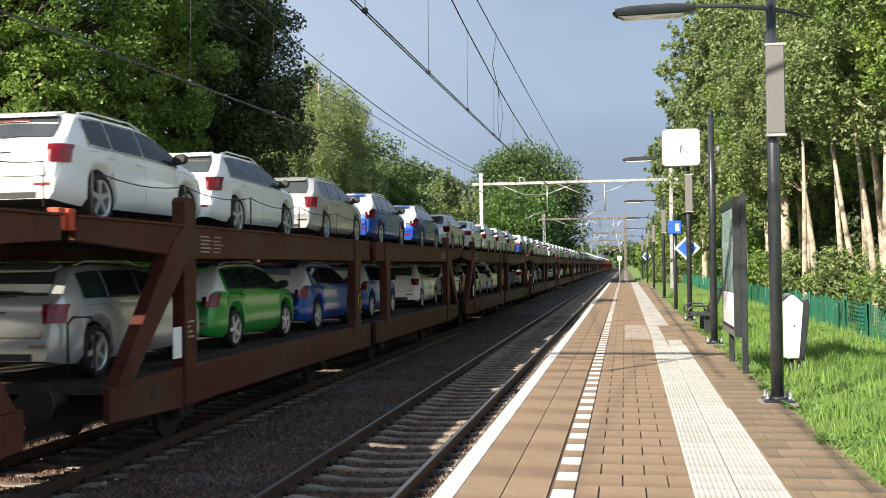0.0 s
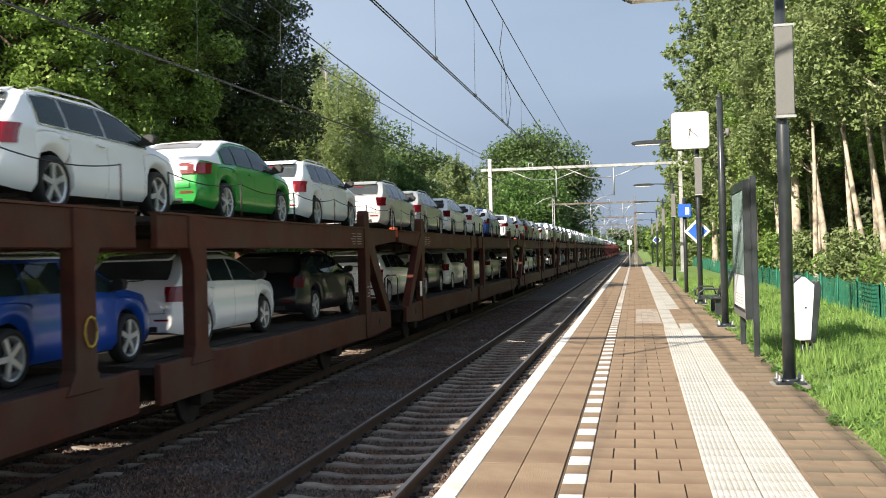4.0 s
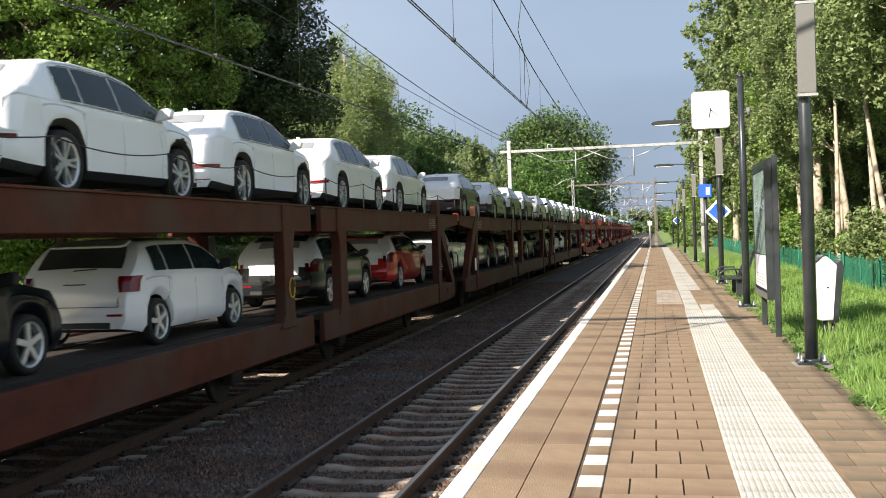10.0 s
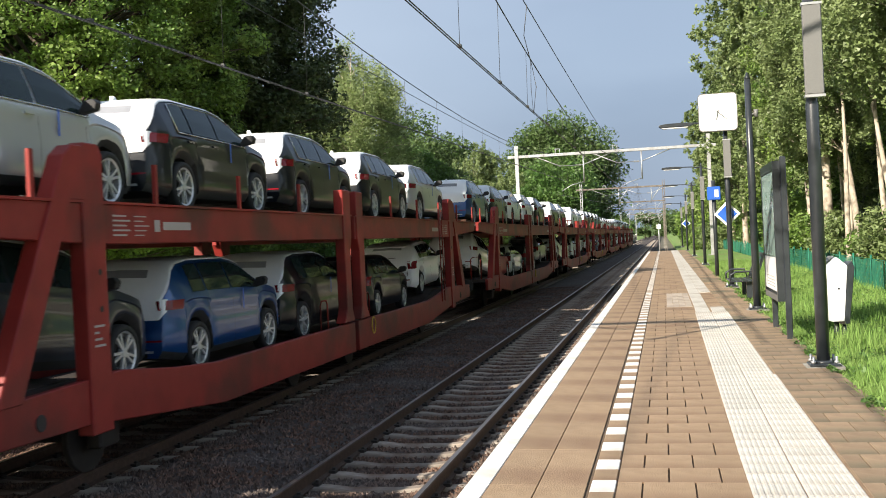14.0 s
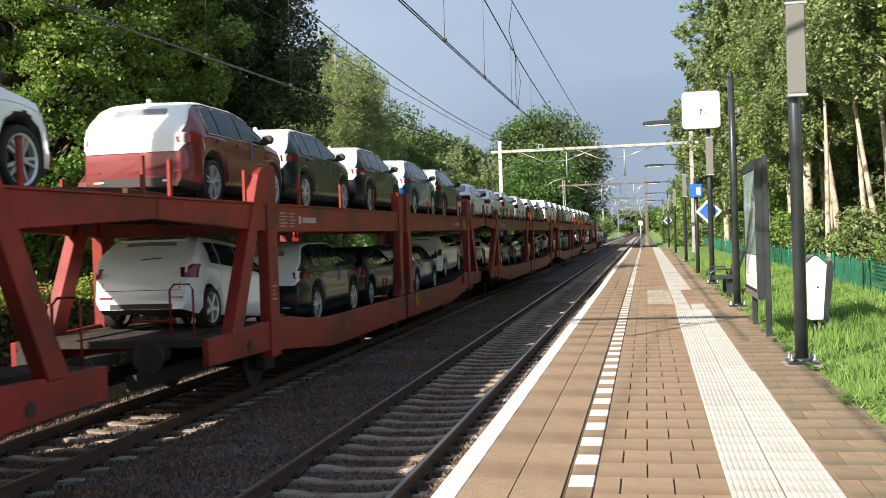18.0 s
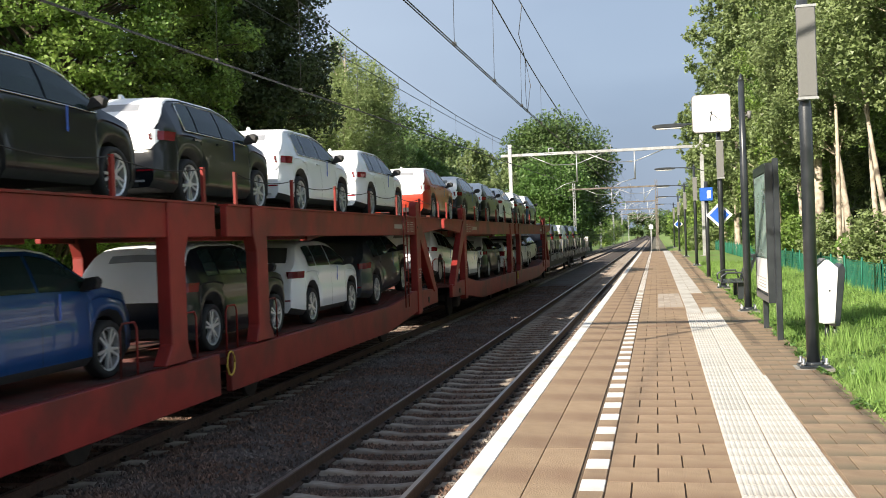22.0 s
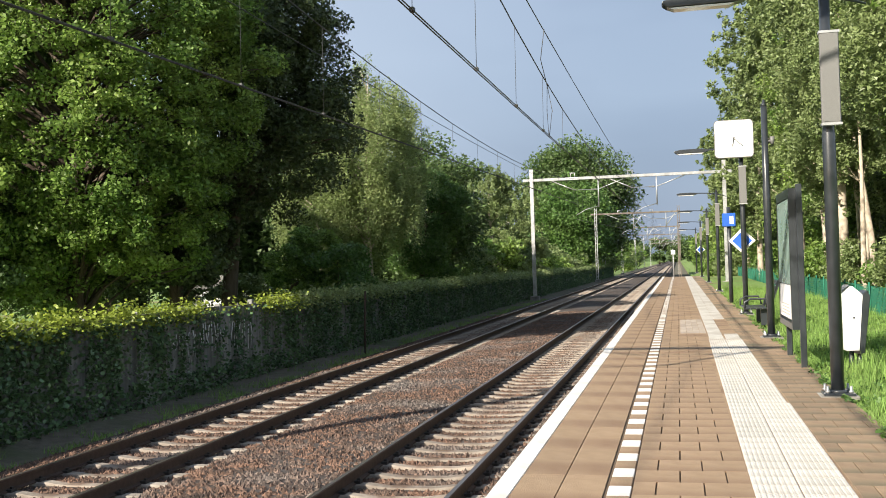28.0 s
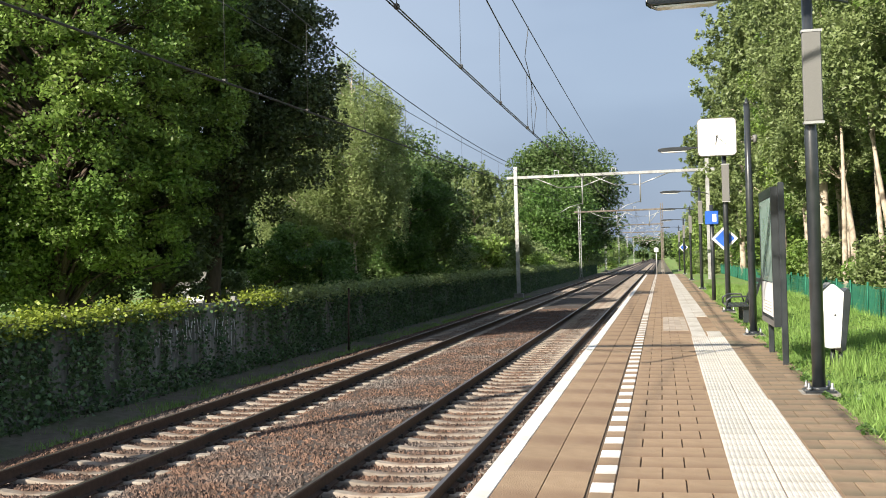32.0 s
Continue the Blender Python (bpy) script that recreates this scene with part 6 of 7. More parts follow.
    if t in "EQ":
        k["rails"] = []
        for q in (-1, 1):
            bm = bmesh.new()
            pts = []
            for i in range(7):
                y = 0.75 + (2.5 - 0.75) * i / 6
                sx = s.section(y)
                pts.append((q * sx[5][0] * 0.93, y, sx[6][1] + (0.035 if 0 < i < 6 else 0.0)))
            tube(bm, pts, 0.014, 5)
            k["rails"].append(mesh_of("roof_rail", bm, M_RIM))
    bm = bmesh.new()
    sx = s.section(p2 + 0.35)
    box(bm, sx[3][0] + 0.004, sx[3][0] + 0.012, p2 + 0.33, p2 + 0.36, sx[4][1] - 0.28, sx[4][1] + 0.02)
    k["tag"] = mesh_of("door_tag", bm, M_TAG)
    KIT[t] = k
    return k


KINDS = dict(E=("estate_car", "estate car"), L=("liftback_car", "liftback car"), H=("hatchback_car", "hatchback car"), S=("suv", "SUV"), Q=("large_suv", "large SUV"), V=("van", "van"))
PROTO = {}


def vehicle(code, deck):
    """A parked new car: paint letter, + for white film, kind letter."""
    key = code + deck
    if key in PROTO:
        return copy_thing(PROTO[key], Matrix())
    col, film, t = code[0], "+" in code, code[-1]
    k = kit(t)
    nm, pm = paint(col)
    kn, cat = KINDS[t]
    c = empty(kn)
    tagged(c, f"{nm} {cat}" + (" wrapped in white film" if film and t in "SQ" else " with white roof film" if film else "") + f" on {deck}", "van" if t == "V" else "car", "new cars on the train")
    b = put("body", k["body"], c)
    b.material_slots[0].link = "OBJECT"
    b.material_slots[0].material = pm
    full = film and t in "SQ"
    if film:
        put("protective_film", k["film"], c, label="white protective film")
    for i, me in enumerate(k["panes"]):
        if not (t == "V" and col == "w" and i in (0, 1, 3)) and (i < 3 or deck != "the lower deck"):
            put("side_window" if i < 3 else "side_glazing", me, c)
    put("rear_window", k["rearf" if film else "rear"], c, label="film-covered rear window" if film else "")
    put("windscreen", k["wind"], c)
    if t in "SQ" and deck == "the upper deck":
        fin = put("roof_antenna", k["fin"], c)
        fin.material_slots[0].link = "OBJECT"
        fin.material_slots[0].material = M_FILM if film else pm
    if not full and t in "EHL" and deck == "the upper deck":
        put("brake_light", k["brake"], c, label="red high brake light")
    if t in "ESQ" and deck == "the upper deck":
        put("window_trim", k["trim"], c, label="bright window trim")
    put("tail_light", k["lampR"], c, label="red tail light")
    put("tail_light", k["lampL"], c, label="red tail light")
    for q in ("mirR", "mirL"):
        m = put("door_mirror", k[q], c, label="film-wrapped door mirror" if full and t == "Q" else "")
        if full and t == "Q":
            m.material_slots[0].link = "OBJECT"
            m.material_slots[0].material = M_FILM
    put("rear_diffuser", k["bumper"], c, label="black plastic bumper insert")
    for hm in k["handle"] if deck == "the upper deck" and t in "ELS" else ():
        h = put("door_handle", hm, c)
        h.material_slots[0].link = "OBJECT"
        h.material_slots[0].material = pm
    for me in k["rails"] if t in "EQ" and not (full and t == "Q") else ():
        put("roof_rail", me, c)
    if t == "S":
        put("door_tag", k["tag"], c, label="blue paper tag")
    ty, rims = k["wheel"]
    d = SHAPES[t]
    rim = rims[1 if t in "LQS" else 0]
    for y in d["wh"]:
        for q in (1, -1):
            wv = put("wheel", ty, c, pose(q * (d["w"] - 0.115), y, d["r"], 0, 0, 0 if q > 0 else 180) @ Matrix.Rotation(random.uniform(0, 6), 4, "X"))
            if q > 0:
                put("rim", rim, wv, label="alloy rim")
    PROTO[key] = c
    return c


# ---- wagons ----
ZU, ZL = 3.10, 1.14              # upper and lower deck
SX = 1.53                        # side plane, from the track's centre


WELL = dict(B=[(-2.3, ZL), (30, ZL)], R=[(-2.6, 1.18), (0.3, 1.18), (2.4, 0.82), (30, 0.82)], S=[(-2.3, 1.20), (0.3, 1.20), (2.6, 0.94), (30, 0.94)])


def deck_height(kind, length, y):
    """Height of the lower deck: level on the brown wagons, sunk between the outer axles of the red ones."""
    return lerp_pts(WELL[kind], min(y, length - y))


def half_unit(w, kind, end, mid, over, flip, length):
    """One half of a double-deck wagon: outer post at 0, inner post at mid, deck out to -over; flip turns it end for end."""
    steel = M_BROWN if kind == "B" else M_RED
    place = Matrix.Translation((0, length, 0)) @ Matrix.Diagonal((1, -1, 1, 1)) if flip else Matrix()

    def add(name, bm, m, label="", smooth=False):
        bmesh.ops.transform(bm, matrix=place, verts=list(bm.verts))
        if flip:
            bmesh.ops.reverse_faces(bm, faces=list(bm.faces))
        return part(name, bm, m, w, label, smooth=smooth)

    inner = mid + (1.25 if kind != "R" else 0.36)
    lo_out = -2.25 if kind != "R" else -2.6
    for s in (1, -1):
        x0, x1 = (SX - 0.10, SX) if s > 0 else (-SX, -SX + 0.10)
        # upper girder, tapering over the outer end
        bm = bmesh.new()
        prism(bm, [(-over, ZU - 0.27), (-over, ZU), (inner, ZU), (inner, ZU - 0.45), (0.1, ZU - 0.45)], "x", x0, x1)
        bevel(bm, 0.012)
        add("upper_girder", bm, steel)
        bm = bmesh.new()
        box(bm, x0 - 0.03, x1 + 0.03, -over, inner, ZU - 0.004, ZU + 0.025)
        add("deck_edge", bm, steel)
        # lower girder, deeper in the middle
        bm = bmesh.new()
        if kind == "B":
            prism(bm, [(lo_out, 0.68), (lo_out, 1.10), (-0.3, 1.16), (inner, 1.16), (inner, 0.62), (1.2, 0.62), (-0.3, 0.60)], "x", x0, x1)
        else:
            prism(bm, [(lo_out, 0.78), (lo_out, 1.16), (0.5, 1.24), (1.8, 1.10), (3.0, 1.02), (inner, 1.02), (inner, 0.44), (3.2, 0.44), (1.6, 0.58), (-0.2, 0.74)], "x", x0, x1)
        bevel(bm, 0.012)
        add("lower_girder", bm, steel)
        pw = 0.40 if kind == "B" else 0.42
        xo = (SX - 0.16, SX + 0.03) if s > 0 else (-SX - 0.03, -SX + 0.16)
        # outer post with its outward brace
        pt = 3.74 if kind == "R" else 3.50
        bm = bmesh.new()
        prism(bm, [(-pw / 2, 0.62), (pw / 2, 0.62), (pw / 2, pt - 0.10), (pw / 2 - 0.08, pt), (-pw / 2 + 0.06, pt), (-pw / 2, pt - 0.06)], "x", *xo)
        bevel(bm, 0.014)
        add("end_post", bm, steel)
        bm = bmesh.new()
        if kind == "R":
            prism(bm, [(-0.15, 3.70), (-0.36, 3.70), (-0.54, 3.58), (-1.80, 1.15), (-1.40, 1.15), (-0.42, 3.12), (-0.15, 3.12)], "x", *xo)
        else:
            prism(bm, [(-pw / 2 + 0.04, 3.12), (-pw / 2 + 0.04, 2.55), (-1.75, 1.10), (-2.12, 1.10), (-0.55, 2.85)], "x", *xo)
        bevel(bm, 0.012)
        add("brace", bm, steel)
        # inner post, flared where it meets the girders
        bm = bmesh.new()
        g = 0.17 if kind == "R" else 0.22
        prism(bm, [(mid - g, 1.3), (mid - g - 0.2, 1.05), (mid + g + 0.12, 1.05), (mid + g, 1.3), (mid + g, 2.42), (mid + g + 0.12, 2.68), (mid + g + 0.12, ZU + (0.5 if kind == "R" else 0.0)), (mid - g, ZU + (0.5 if kind == "R" else 0.0)), (mid - g, 2.68), (mid - g, 2.42)], "x", *xo)
        bevel(bm, 0.014)
        add("inner_post", bm, steel)
        if s > 0:                                     # lifting hole with its rim, near the brace's foot
            bm = bmesh.new()
            tube(bm, [(SX - 0.01, -1.1, 0.92), (SX + 0.012, -1.1, 0.92)], 0.085, 14)
            add("lifting_hole", bm, M_BLACKST, "dark round lifting hole")
        # guard posts and rope along the upper deck
        n = int((inner + over) / 2.45)
        tops = []
        allb = bmesh.new()
        for i in range(n + 1):
            y = -over + 0.35 + (inner + over - 0.7) * i / n
            bm = bmesh.new() if s > 0 else allb
            if kind == "B":
                tube(bm, [(s * SX, y, ZU), (s * SX, y, ZU + 0.56)], 0.014, 6)
            else:
                box(bm, s * SX - 0.02, s * SX + 0.02, y - 0.035, y + 0.035, ZU, ZU + 0.5)
            if s > 0:
                add("guard_post", bm, M_BLACKST if kind == "B" else M_RED)
            tops.append((s * SX, y, ZU + (0.55 if kind == "B" else 0.48)))
        if s < 0:
            add("far_guard_rail", allb, M_BLACKST if kind == "B" else M_RED)
        else:
            allb.free()
        for a, b in zip(tops, tops[1:]):
            if kind != "R" and s > 0:
                bm = bmesh.new()
                tube(bm, [(a[0], a[1] + (b[1] - a[1]) * i / 8, a[2] - 0.09 * (1 - (i / 4 - 1) ** 2)) for i in range(9)], 0.008, 5)
                add("guard_rope", bm, M_ROPE, "dark slack guard rope")
        # stencilled lines on post and girder: plain bars
        if s > 0:
            bm = bmesh.new()
            for j in range(4):
                box(bm, SX + 0.031, SX + 0.034, -0.11, 0.10 - 0.06 * (j % 3), 1.55 + 0.07 * j, 1.575 + 0.07 * j)
            add("post_stencil", bm, M_PRINT, "rows of worn pale stencil bars")
            bm = bmesh.new()
            for j in range(5):
                box(bm, SX + 0.001, SX + 0.004, 0.42, 0.72 + 0.08 * (j % 2), ZU - 0.36 + 0.055 * j, ZU - 0.34 + 0.055 * j)
                box(bm, SX + 0.001, SX + 0.004, 0.90, 1.12 + 0.06 * (j % 3), ZU - 0.36 + 0.055 * j, ZU - 0.345 + 0.055 * j)
            add("girder_stencil", bm, M_PRINT, "rows of worn pale stencil bars")
            if kind != "B":
                bm = bmesh.new()
                box(bm, SX + 0.001, SX + 0.004, 1.6, 2.35, ZU - 0.29, ZU - 0.19)
                box(bm, SX + 0.001, SX + 0.004, 1.38, 1.52, ZU - 0.31, ZU - 0.17)
                add("owner_mark", bm, M_PRINT, "worn pale painted block and bar")
            if not flip:
                yr, zr = (mid + 0.05, 1.72) if kind == "B" else (mid + 1.5, 0.86)
                bm = bmesh.new()
                tube(bm, [(SX + 0.05, yr + 0.13 * math.cos(radians(30 * i)), zr + 0.17 * math.sin(radians(30 * i))) for i in range(13)], 0.014, 5)
                add("pull_ring", bm, M_YEL, "yellow painted pull ring")
            for zz in (1.95, 2.35) if kind == "R" else (2.85,):
                bm = bmesh.new()
                tube(bm, [(SX + 0.02, 0.06, zz), (SX + 0.033, 0.06, zz)], 0.035, 10)
                add("bolt_hole", bm, M_BLACKST)
            if kind == "B":
                bm = bmesh.new()
                box(bm, SX - 0.16, SX - 0.02, -over - 0.13, -over + 0.02, ZU - 0.16, ZU + 0.09)
                bevel(bm, 0.012)
                add("deck_stop", bm, M_BLOCK, "orange painted deck coupling block")
            else:
                bm = bmesh.new()
                prism(bm, [(-over + 0.05, ZU + 0.02), (-over + 0.05, ZU + 0.14), (-over + 1.25, ZU + 0.10), (-over + 1.3, ZU + 0.02)], "x", 0.35, 1.1)
                bevel(bm, 0.01)
                add("ramp_flap", bm, M_BROWN, "folded dark red ramp flap")
            if kind == "B" and not flip:
                bm = bmesh.new()
                box(bm, SX + 0.035, SX + 0.05, -0.62, -0.36, 1.30, 1.72)
                add("label_holder", bm, M_CLOCK, "white waybill in a holder")
    bm = bmesh.new()
    ribs = []                                         # one plate with cross ribs under it
    for i in range(int((inner + over) / 0.9)):
        y = -over + 0.4 + 0.9 * i
        ribs += [(y, ZU - 0.10), (y, ZU - 0.22), (y + 0.08, ZU - 0.22), (y + 0.08, ZU - 0.10)]
    prism(bm, [(inner - 0.02, ZU - 0.03), (-over + 0.02, ZU - 0.03), (-over + 0.02, ZU - 0.10)] + ribs + [(inner - 0.02, ZU - 0.10)], "x", -SX + 0.1, SX - 0.1)
    add("upper_deck", bm, M_DECK)
    for s in (-1, 1):
        bm = bmesh.new()
        box(bm, s * 0.75 - 0.28, s * 0.75 + 0.28, -over + 0.02, inner - 0.02, ZU - 0.028, ZU)
        add("wheel_track", bm, M_DECK)
    line = [(lo_out, WELL[kind][0][1])] + WELL[kind][1:-1] + [(inner - 0.02, WELL[kind][-1][1])]
    for nm, x0, x1, up, dn in (("lower_deck", -SX + 0.1, SX - 0.1, -0.02, -0.12), ("wheel_track", -1.03, -0.47, 0.0, -0.018), ("wheel_track", 0.47, 1.03, 0.0, -0.018)):
        bm = bmesh.new()
        prism(bm, [(y, z + up) for y, z in line] + [(y, z + dn) for y, z in line[::-1]], "x", x0, x1)
        add(nm, bm, M_DECKR if kind == "S" else M_DECK)
    # running gear and buffers
    for y in (0.9, mid - 1.2):
        ws = bmesh.new()
        rw = 0.42 if kind == "B" or y < 1 else 0.33
        tube(ws, [(-0.75, y, rw), (0.75, y, rw)], 0.08, 8)
        for s in (-1, 1):
            tube(ws, [(s * 0.72, y, rw), (s * 0.80, y, rw)], rw, 20)
        add("wheelset", ws, M_BLACKST)
        bm = bmesh.new()
        box(bm, 0.9, 1.1, y - 0.22, y + 0.22, 0.30, 0.62)
        bevel(bm, 0.03)
        add("axle_box", bm, M_BLACKST)
    bm = bmesh.new()
    for s in (-0.35, 0.35):
        box(bm, s - 0.08, s + 0.08, lo_out, inner, 0.45, 0.95 if kind == "B" else 0.68)
    add("underframe", bm, M_BLACKST)
    for s in (-1, 1):
        bm = bmesh.new()
        tube(bm, [(s * 0.875, lo_out + 0.02, 0.98), (s * 0.875, lo_out - 0.45, 0.98), (s * 0.875, lo_out - 0.47, 0.98), (s * 0.875, lo_out - 0.52, 0.98)], [0.10, 0.09, 0.23, 0.23], 12)
        add("buffer", bm, M_BLACKST)
        bm = bmesh.new()                              # end hand frame
        x = s * (SX - 0.35)
        tube(bm, [(x - 0.25 * s, lo_out + 0.1, ZL), (x - 0.25 * s, lo_out + 0.1, ZL + 0.72), (x - 0.18 * s, lo_out + 0.1, ZL + 0.80), (x + 0.05 * s, lo_out + 0.1, ZL + 0.80), (x + 0.1 * s, lo_out + 0.1, ZL + 0.72), (x + 0.1 * s, lo_out + 0.1, ZL)], 0.018, 6)
        add("hand_frame", bm, M_BLACKST if kind == "B" else M_RED)
    for y in (mid - 1.1, mid + 0.55) if kind != "B" else ():
        zd = deck_height(kind, length, y)
        bm = bmesh.new()                              # side hand loop
        tube(bm, [(SX - 0.2, y, zd), (SX - 0.2, y, zd + 0.62), (SX - 0.2, y + 0.06, zd + 0.70), (SX - 0.2, y + 0.34, zd + 0.70), (SX - 0.2, y + 0.40, zd + 0.62), (SX - 0.2, y + 0.40, zd)], 0.016, 6)
        add("hand_loop", bm, M_RED)
    bm = bmesh.new()
    prism(bm, [(-0.18, lo_out), (0.18, lo_out), (0.1, lo_out - 0.3), (0.05, lo_out - 0.62), (-0.05, lo_out - 0.62), (-0.1, lo_out - 0.3)], "z", 0.85, 1.0)
    add("coupling", bm, M_BLACKST)
    if kind != "B":
        bm = bmesh.new()
        for q in (0, 0.34):
            tube(bm, [(SX + 0.04, 1.0 + q + 0.3, 0.9), (SX + 0.04, 1.0 + q + 0.3, ZU + 0.3)], 0.016, 6)
        for i in range(7):
            tube(bm, [(SX + 0.04, 1.3, 1.2 + 0.3 * i), (SX + 0.04, 1.64, 1.2 + 0.3 * i)], 0.013, 6)
        if flip:
            add("ladder", bm, M_RED, "red steel access ladder")
        else:
            bm.free()


def transporter(kind, mid, length, over):
    w = empty("car_transporter_wagon")
    tagged(w, ("rust-brown" if kind == "B" else "bright red") + " double-deck car transporter wagon loaded with new cars", "wagon", "car transporter wagons")
    half_unit(w, kind, 0, mid, over, False, length)
    half_unit(w, kind, 0, mid, over, True, length)
    bm = bmesh.new()
    box(bm, -0.3, 0.3, mid + 0.9, length - mid - 0.9, 0.6, 0.85)
    part("drawbar", bm, M_BLACKST, w)
    return w


def flat_wagon(length):
    w = tagged(empty("flat_wagon"), "grey low-sided flat wagon carrying vans", "wagon", "flat wagons")
    bm = bmesh.new()
    box(bm, -1.36, 1.36, 0, length, 1.19, 1.33)
    part("deck", bm, M_DECK, w)
    bm = bmesh.new()
    box(bm, -1.3, 1.3, 0, 0.04, 1.33, 1.34)
    batten = mesh_of("deck_batten", bm, M_DECK)
    for i in range(int(length / 0.6)):
        put("deck_batten", batten, w, pose(0, 0.1 + 0.6 * i, 0))
    for s in (-1, 1):
        bm = bmesh.new()
        prism(bm, [(0, 0.90), (0, 1.19), (length, 1.19), (length, 0.90), (length - 2, 0.62), (2, 0.62)], "x", s * 1.0 - 0.06, s * 1.0 + 0.06)
        part("sole_bar", bm, M_BLACKST, w)
        n = int(length / 1.55)
        for i in range(n):
            y = 0.1 + (length - 0.2) * i / n
            bm = bmesh.new()
            box(bm, s * 1.38 - 0.03, s * 1.38 + 0.03, y, y + (length - 0.2) / n - 0.12, 1.10 if i % 2 else 1.02, 1.43 if i % 2 else 1.36)
            bevel(bm, 0.01)
            part("side_flap", bm, M_GREYW, w)
            bm = bmesh.new()
            tube(bm, [(s * 1.40, y - 0.05, 1.05), (s * 1.40, y - 0.05, 2.17), (s * 1.38, y - 0.02, 2.26)], 0.032, 8)
            part("stake", bm, M_GREYW, w, "grey side stake")
        for y in (1.6, length - 1.6):
            bm = bmesh.new()
            tube(bm, [(s * 0.72, y, 0.45), (s * 0.82, y, 0.45)], 0.45, 20)
            part("rail_wheel", bm, M_BLACKST, w)
            bm = bmesh.new()
            box(bm, s * 1.0 - 0.1, s * 1.0 + 0.1, y - 0.45, y + 0.45, 0.36, 0.86)
            part("axle_guard", bm, M_BLACKST, w)
        for y, q in ((0, -1), (length, 1)):
            bm = bmesh.new()
            tube(bm, [(s * 0.875, y, 1.0), (s * 0.875, y + q * 0.5, 1.0), (s * 0.875, y + q * 0.51, 1.0), (s * 0.875, y + q * 0.56, 1.0)], [0.1, 0.09, 0.23, 0.23], 12)
            part("buffer", bm, M_BLACKST, w)
    bm = bmesh.new()
    box(bm, -0.3, 0.3, 0.1, length - 0.1, 0.6, 1.19)
    part("underframe", bm, M_BLACKST, w)
    for s in (-0.72, 0.72):
        bm = bmesh.new()
        box(bm, s - 0.25, s + 0.25, 0.05, length - 0.05, 1.34, 1.355)
        part("wheel_track", bm, M_GREYW, w)
    return w


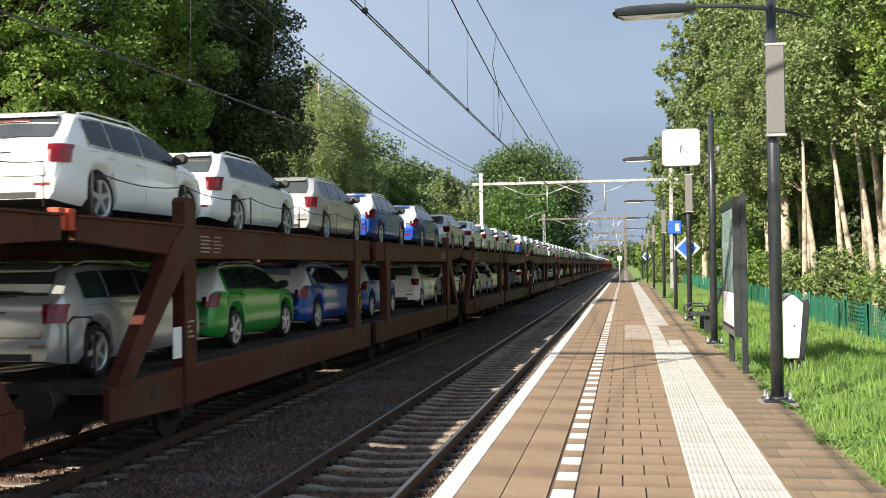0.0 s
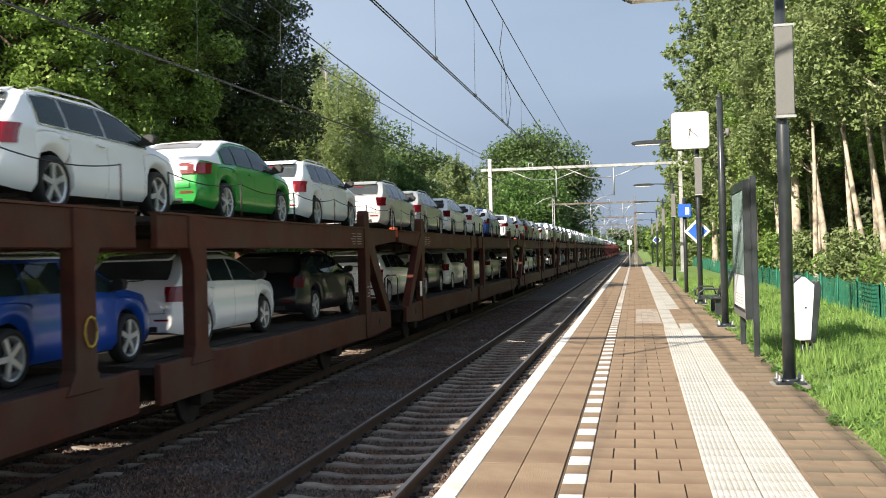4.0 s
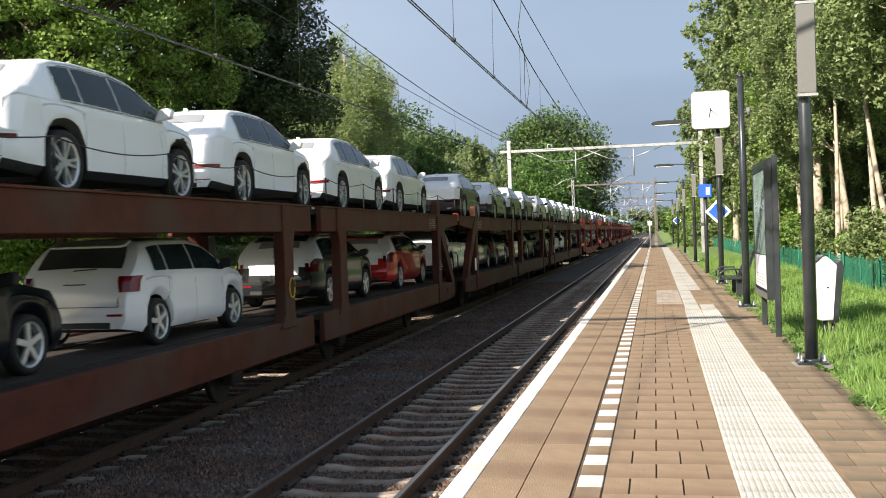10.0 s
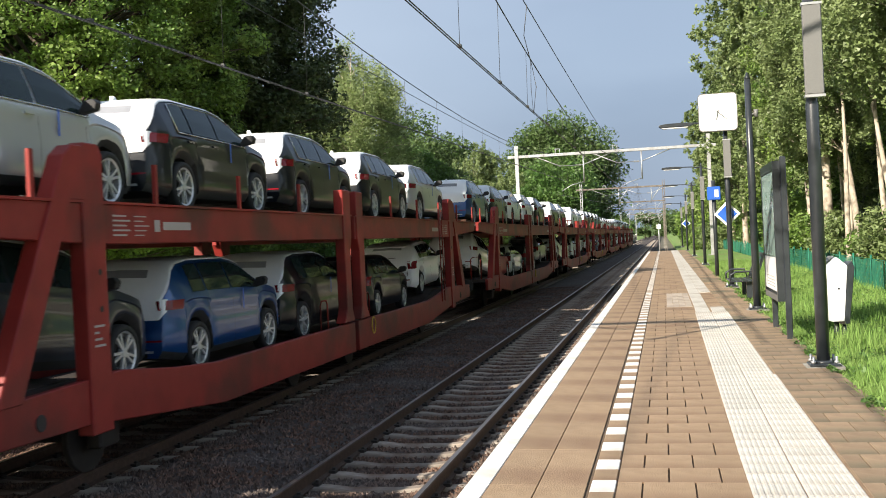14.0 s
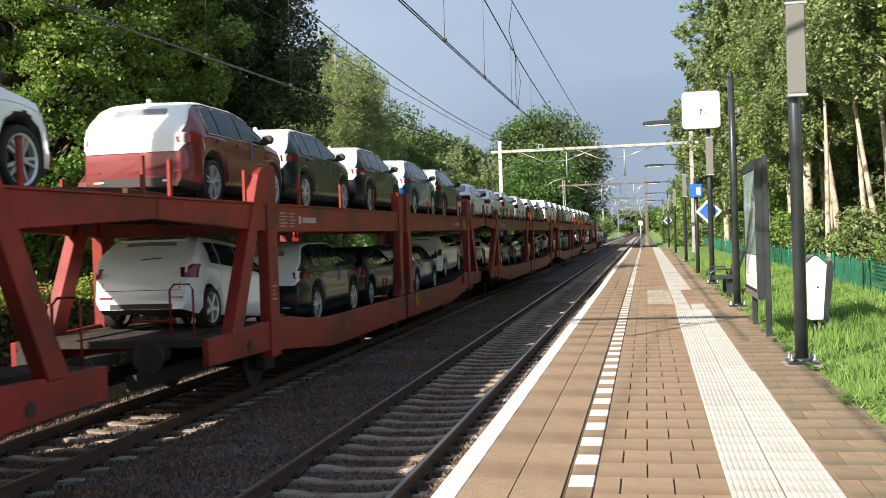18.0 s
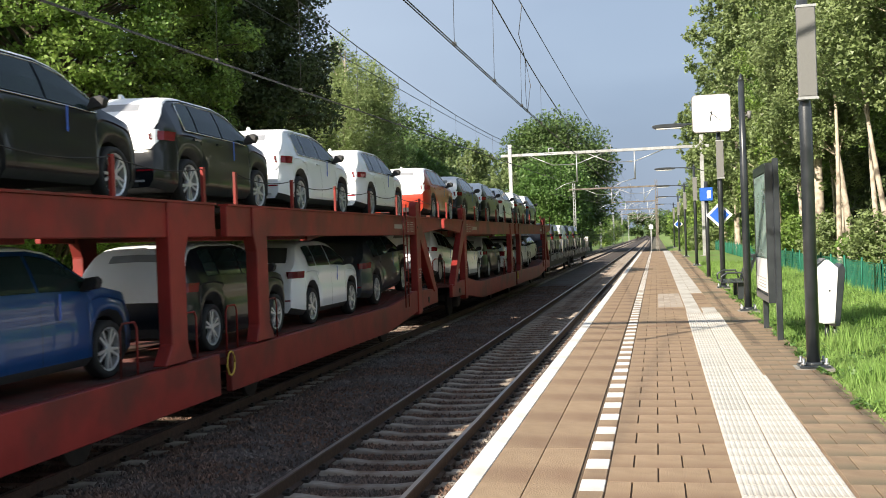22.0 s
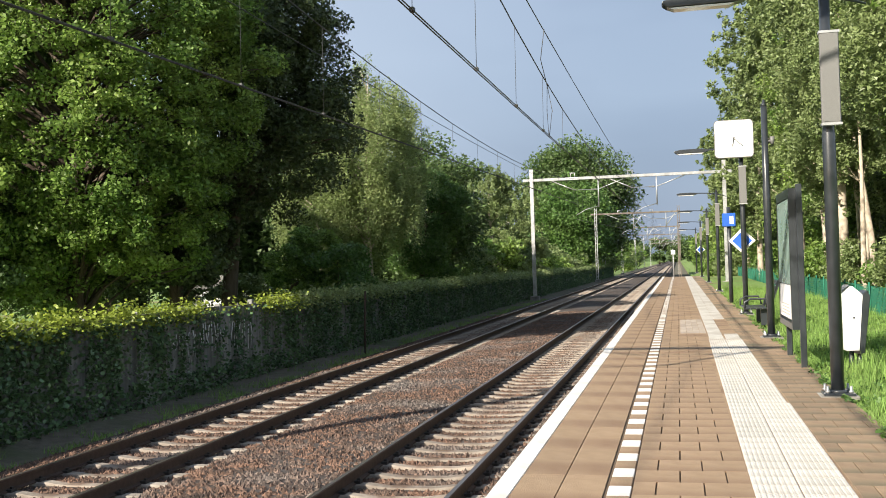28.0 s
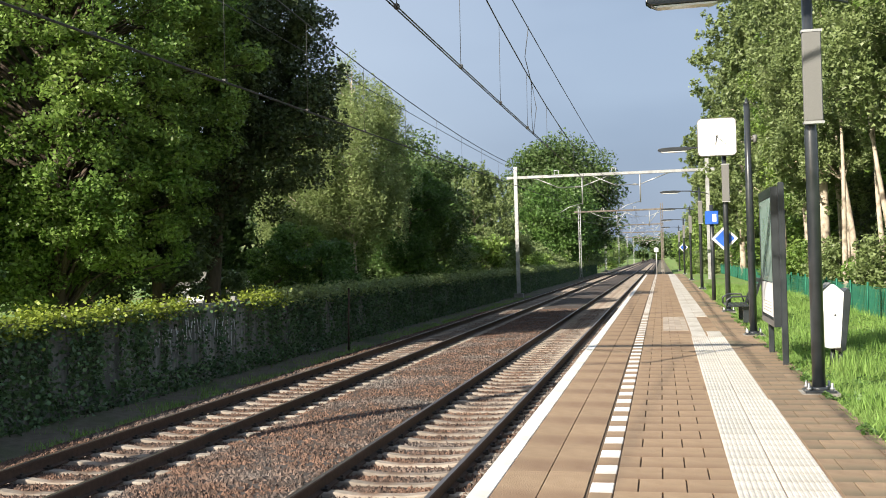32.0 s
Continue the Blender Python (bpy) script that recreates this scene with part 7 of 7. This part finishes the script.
# ---- the train: wagons, and what stands on their decks, from the front ----
PB = 27.72                       # from one brown wagon to the next
GEO = dict(B=(9.18, 21.44, 2.98, [-1.9, 2.95, 8.0, 13.4, 18.75], [-2.2, 2.7, 7.6, 13.0, 18.6]),
           R=(9.0, 18.97, 3.95, [-2.05, 2.65, 7.6, 12.5, 17.2], [-1.6, 3.0, 7.4, 12.8, 17.4]),
           S=(10.74, 24.37, 3.1, [-2.6, 2.35, 7.1, 12.1, 17.2, 22.2], [-1.8, 2.75, 7.4, 13.1, 17.7, 22.0]))
TRAIN = [  # kind, place of the first end post, upper deck, lower deck; @ gives a place of its own along the wagon
    ("B", 13.57 - PB, "wE sE wE cE wE", "wE bE wH sE wE"),
    ("B", 13.57, "wE@-2.1 wE@2.75 sE b+E b+E@19.3", "sE@-2.3 G+E@2.4 b+E@7.3 b+H@12.6 wH@19.4"),
    ("B", 13.57 + PB, "cE@-2.05 wL@3.25 wE@8.4 wE sE", "wH@-2.75 r+E@1.3 wH@5.9 wH@10.0 r+H@14.4 b+H@18.6"),
    ("B", 13.57 + 2 * PB, "b+L d+E wE wE wL", "wL wE b+H d+E wE"),
    ("B", 13.57 + 3 * PB, "wE@-1.45 wE@3.7 wE@8.8 G+L@13.9 wE@18.9", "wL@-2.15 wE@3.05 b+E@7.9 wE kE"),
    ("B", 13.57 + 4 * PB, "cE sE wE wH b+E", "wE k+E wE wH sL"),
    ("B", 13.57 + 5 * PB, "wL@-1.77 wE@2.9 kE@7.95 sE wE@19.0", "k+L wE@2.65 wE@7.4 d+L@12.3 k+L@17.2"),
    ("B", 13.57 + 6 * PB, "s+S@-1.85 k+S@2.9 sS@8.0 k+S g+S", "w+H@-1.3 kH@2.95 nH t+H wH"),
    ("B", 13.57 + 7 * PB, "k+Q k+Q wQ@8.25 w+Q@13.45 w+Q@18.8", "s+S@-1.2 d+E@5.85 sS@11.6 g+E@18.35"),
    ("B", 13.57 + 8 * PB, "w+Q@-2.3 w+Q@2.62 w+Q@7.85 w+Q@13.3 w+Q@18.6", "k+E@-0.7 wH@5.2 k+E@12.45 r+E@18.5"),
    ("B", 13.57 + 9 * PB, "k+Q@0.4 g+Q@7.5 k+Q@13.2 k+Q@18.3", "wS@-2.3 gL@2.65 kE@7.9 wE@13.5 k+E@18.6"),
    ("B", 13.57 + 10 * PB, "sQ@-2.4 d+Q@2.9 n+Q@8.05 w+Q@13.4 k+Q@18.6", "g+E@-1.0 wE@5.85 wE@12.95 wE@18.1"),
    ("R", 319.55, "s+S@-2.05 k+S@2.6 k+S@7.6 k+S s+S", "g+S@-1.88 t+S@2.83 k+S@7.2 kH w+H"),
    ("R", 347.2, "t+S d+S w+S w+S k+S", "w+S rE wE kH sE"),
    ("R", 374.5, "k+Q@-2.4 g+Q@2.6 w+Q@11.5 wQ@17.1", "wQ@-1.27 wQ@4.04 wQ@10.7 wQ@16.05"),
    ("R", 401.4, "m+S@-1.66 k+S@2.83 k+S t+S@12.5 k+S@17.1", "w+H@-1.54 k+S@3.26 kH@8.0 n+H@13.0 w+H@17.5"),
    ("S", 427.7, "wL@-3.1 wL@2.3 sE@7.1 wL@12.3 k+L@17.3 k+L@22.4", "w+L@-1.08 d+L@4.6 k+L@9.75 k+E@15.4 n+E@21.2"),
    ("S", 458.5, "w+S@-2.7 w+S@2.05 k+S@6.86 k+S@11.75 w+S@16.5 w+S@21.6", "w+H@-2.65 wH@2.1 t+S@6.65 k+S@12.25 wS@17.0 gS@21.6"),
    ("S", 489.5, "o+S@-2.4 d+S@2.65 k+S@7.7 wS@12.3 g+S@17.5 t+S@22.1", "w+S@-1.83 w+S@2.78 k+S@7.58 wH@13.18 wS@17.75 wE@22.1"),
]
VANS = "gV gV wV kV gV"
MOVING = []                      # thing, side place, place along the train, height, tilt


def train():
    proto = {}
    for kind, u, up, low in TRAIN:
        mid, ln, over, su, sl = GEO[kind]
        if kind not in proto:
            proto[kind] = w = transporter(kind, mid, ln, over)
        else:
            w = copy_thing(proto[kind], Matrix())
        MOVING.append((w, CB, u, 0.0, 0.0))
        for codes, slots, z, deck in ((up, su, ZU, "the upper deck"), (low, sl, ZL, "the lower deck")):
            for code, o in zip(codes.split(), slots + slots[-1:]):
                code, _, own = code.partition("@")
                o = float(own) if own else o
                v = vehicle(code, deck)
                za, zb = (z, z) if z == ZU else (deck_height(kind, ln, o + y) for y in SHAPES[code[-1]]["wh"])
                ya, yb = SHAPES[code[-1]]["wh"]
                slope = (zb - za) / (yb - ya)
                MOVING.append((v, CB + random.uniform(-0.04, 0.04), u + o, za - ya * slope, math.degrees(math.atan(slope))))
    a = flat_wagon(17.6)
    b = copy_thing(a, Matrix())
    MOVING.append((a, CB, 518.1, 0, 0))
    MOVING.append((b, CB, 537.0, 0, 0))
    for i, code in enumerate(VANS.split()):
        v = vehicle(code, "a flat wagon")
        MOVING.append((v, CB, 519.2 + 5.93 * i, 1.355, 0))
    plate = tagged(empty("tail_marker"), "white and red tail marker plate on the last wagon", "marker")
    for s in (-1, 1):
        bm = bmesh.new()
        box(bm, s * 1.15 - 0.16, s * 1.15 + 0.16, -0.01, 0.01, 1.95, 2.35)
        part("plate", bm, M_CLOCK, plate)
        bm = bmesh.new()
        tube(bm, [(s * 1.15, 0.03, 1.0), (s * 1.15, 0.03, 2.1)], 0.02, 6)
        part("rod", bm, M_GREYW, plate)
    MOVING.append((plate, CB, 537.0 + 17.6, 0, 0))


train()


def run(t):
    """How far the train has come: it slows down as it passes."""
    q = t / 10
    return 244.69 * q - 14.06 * q ** 2 - 3.35 * q ** 3 + 0.96 * q ** 4


def motions():
    times = [0, 1.5, 3, 4.5, 6, 8, 10, 12, 14, 16, 18, 20, 22, 24, 26, 29, 32]
    for ob, x, u, z, rx in MOVING:
        walk(ob, [(t, pose(x, u - run(t), z, rx)) for t in times])


motions()
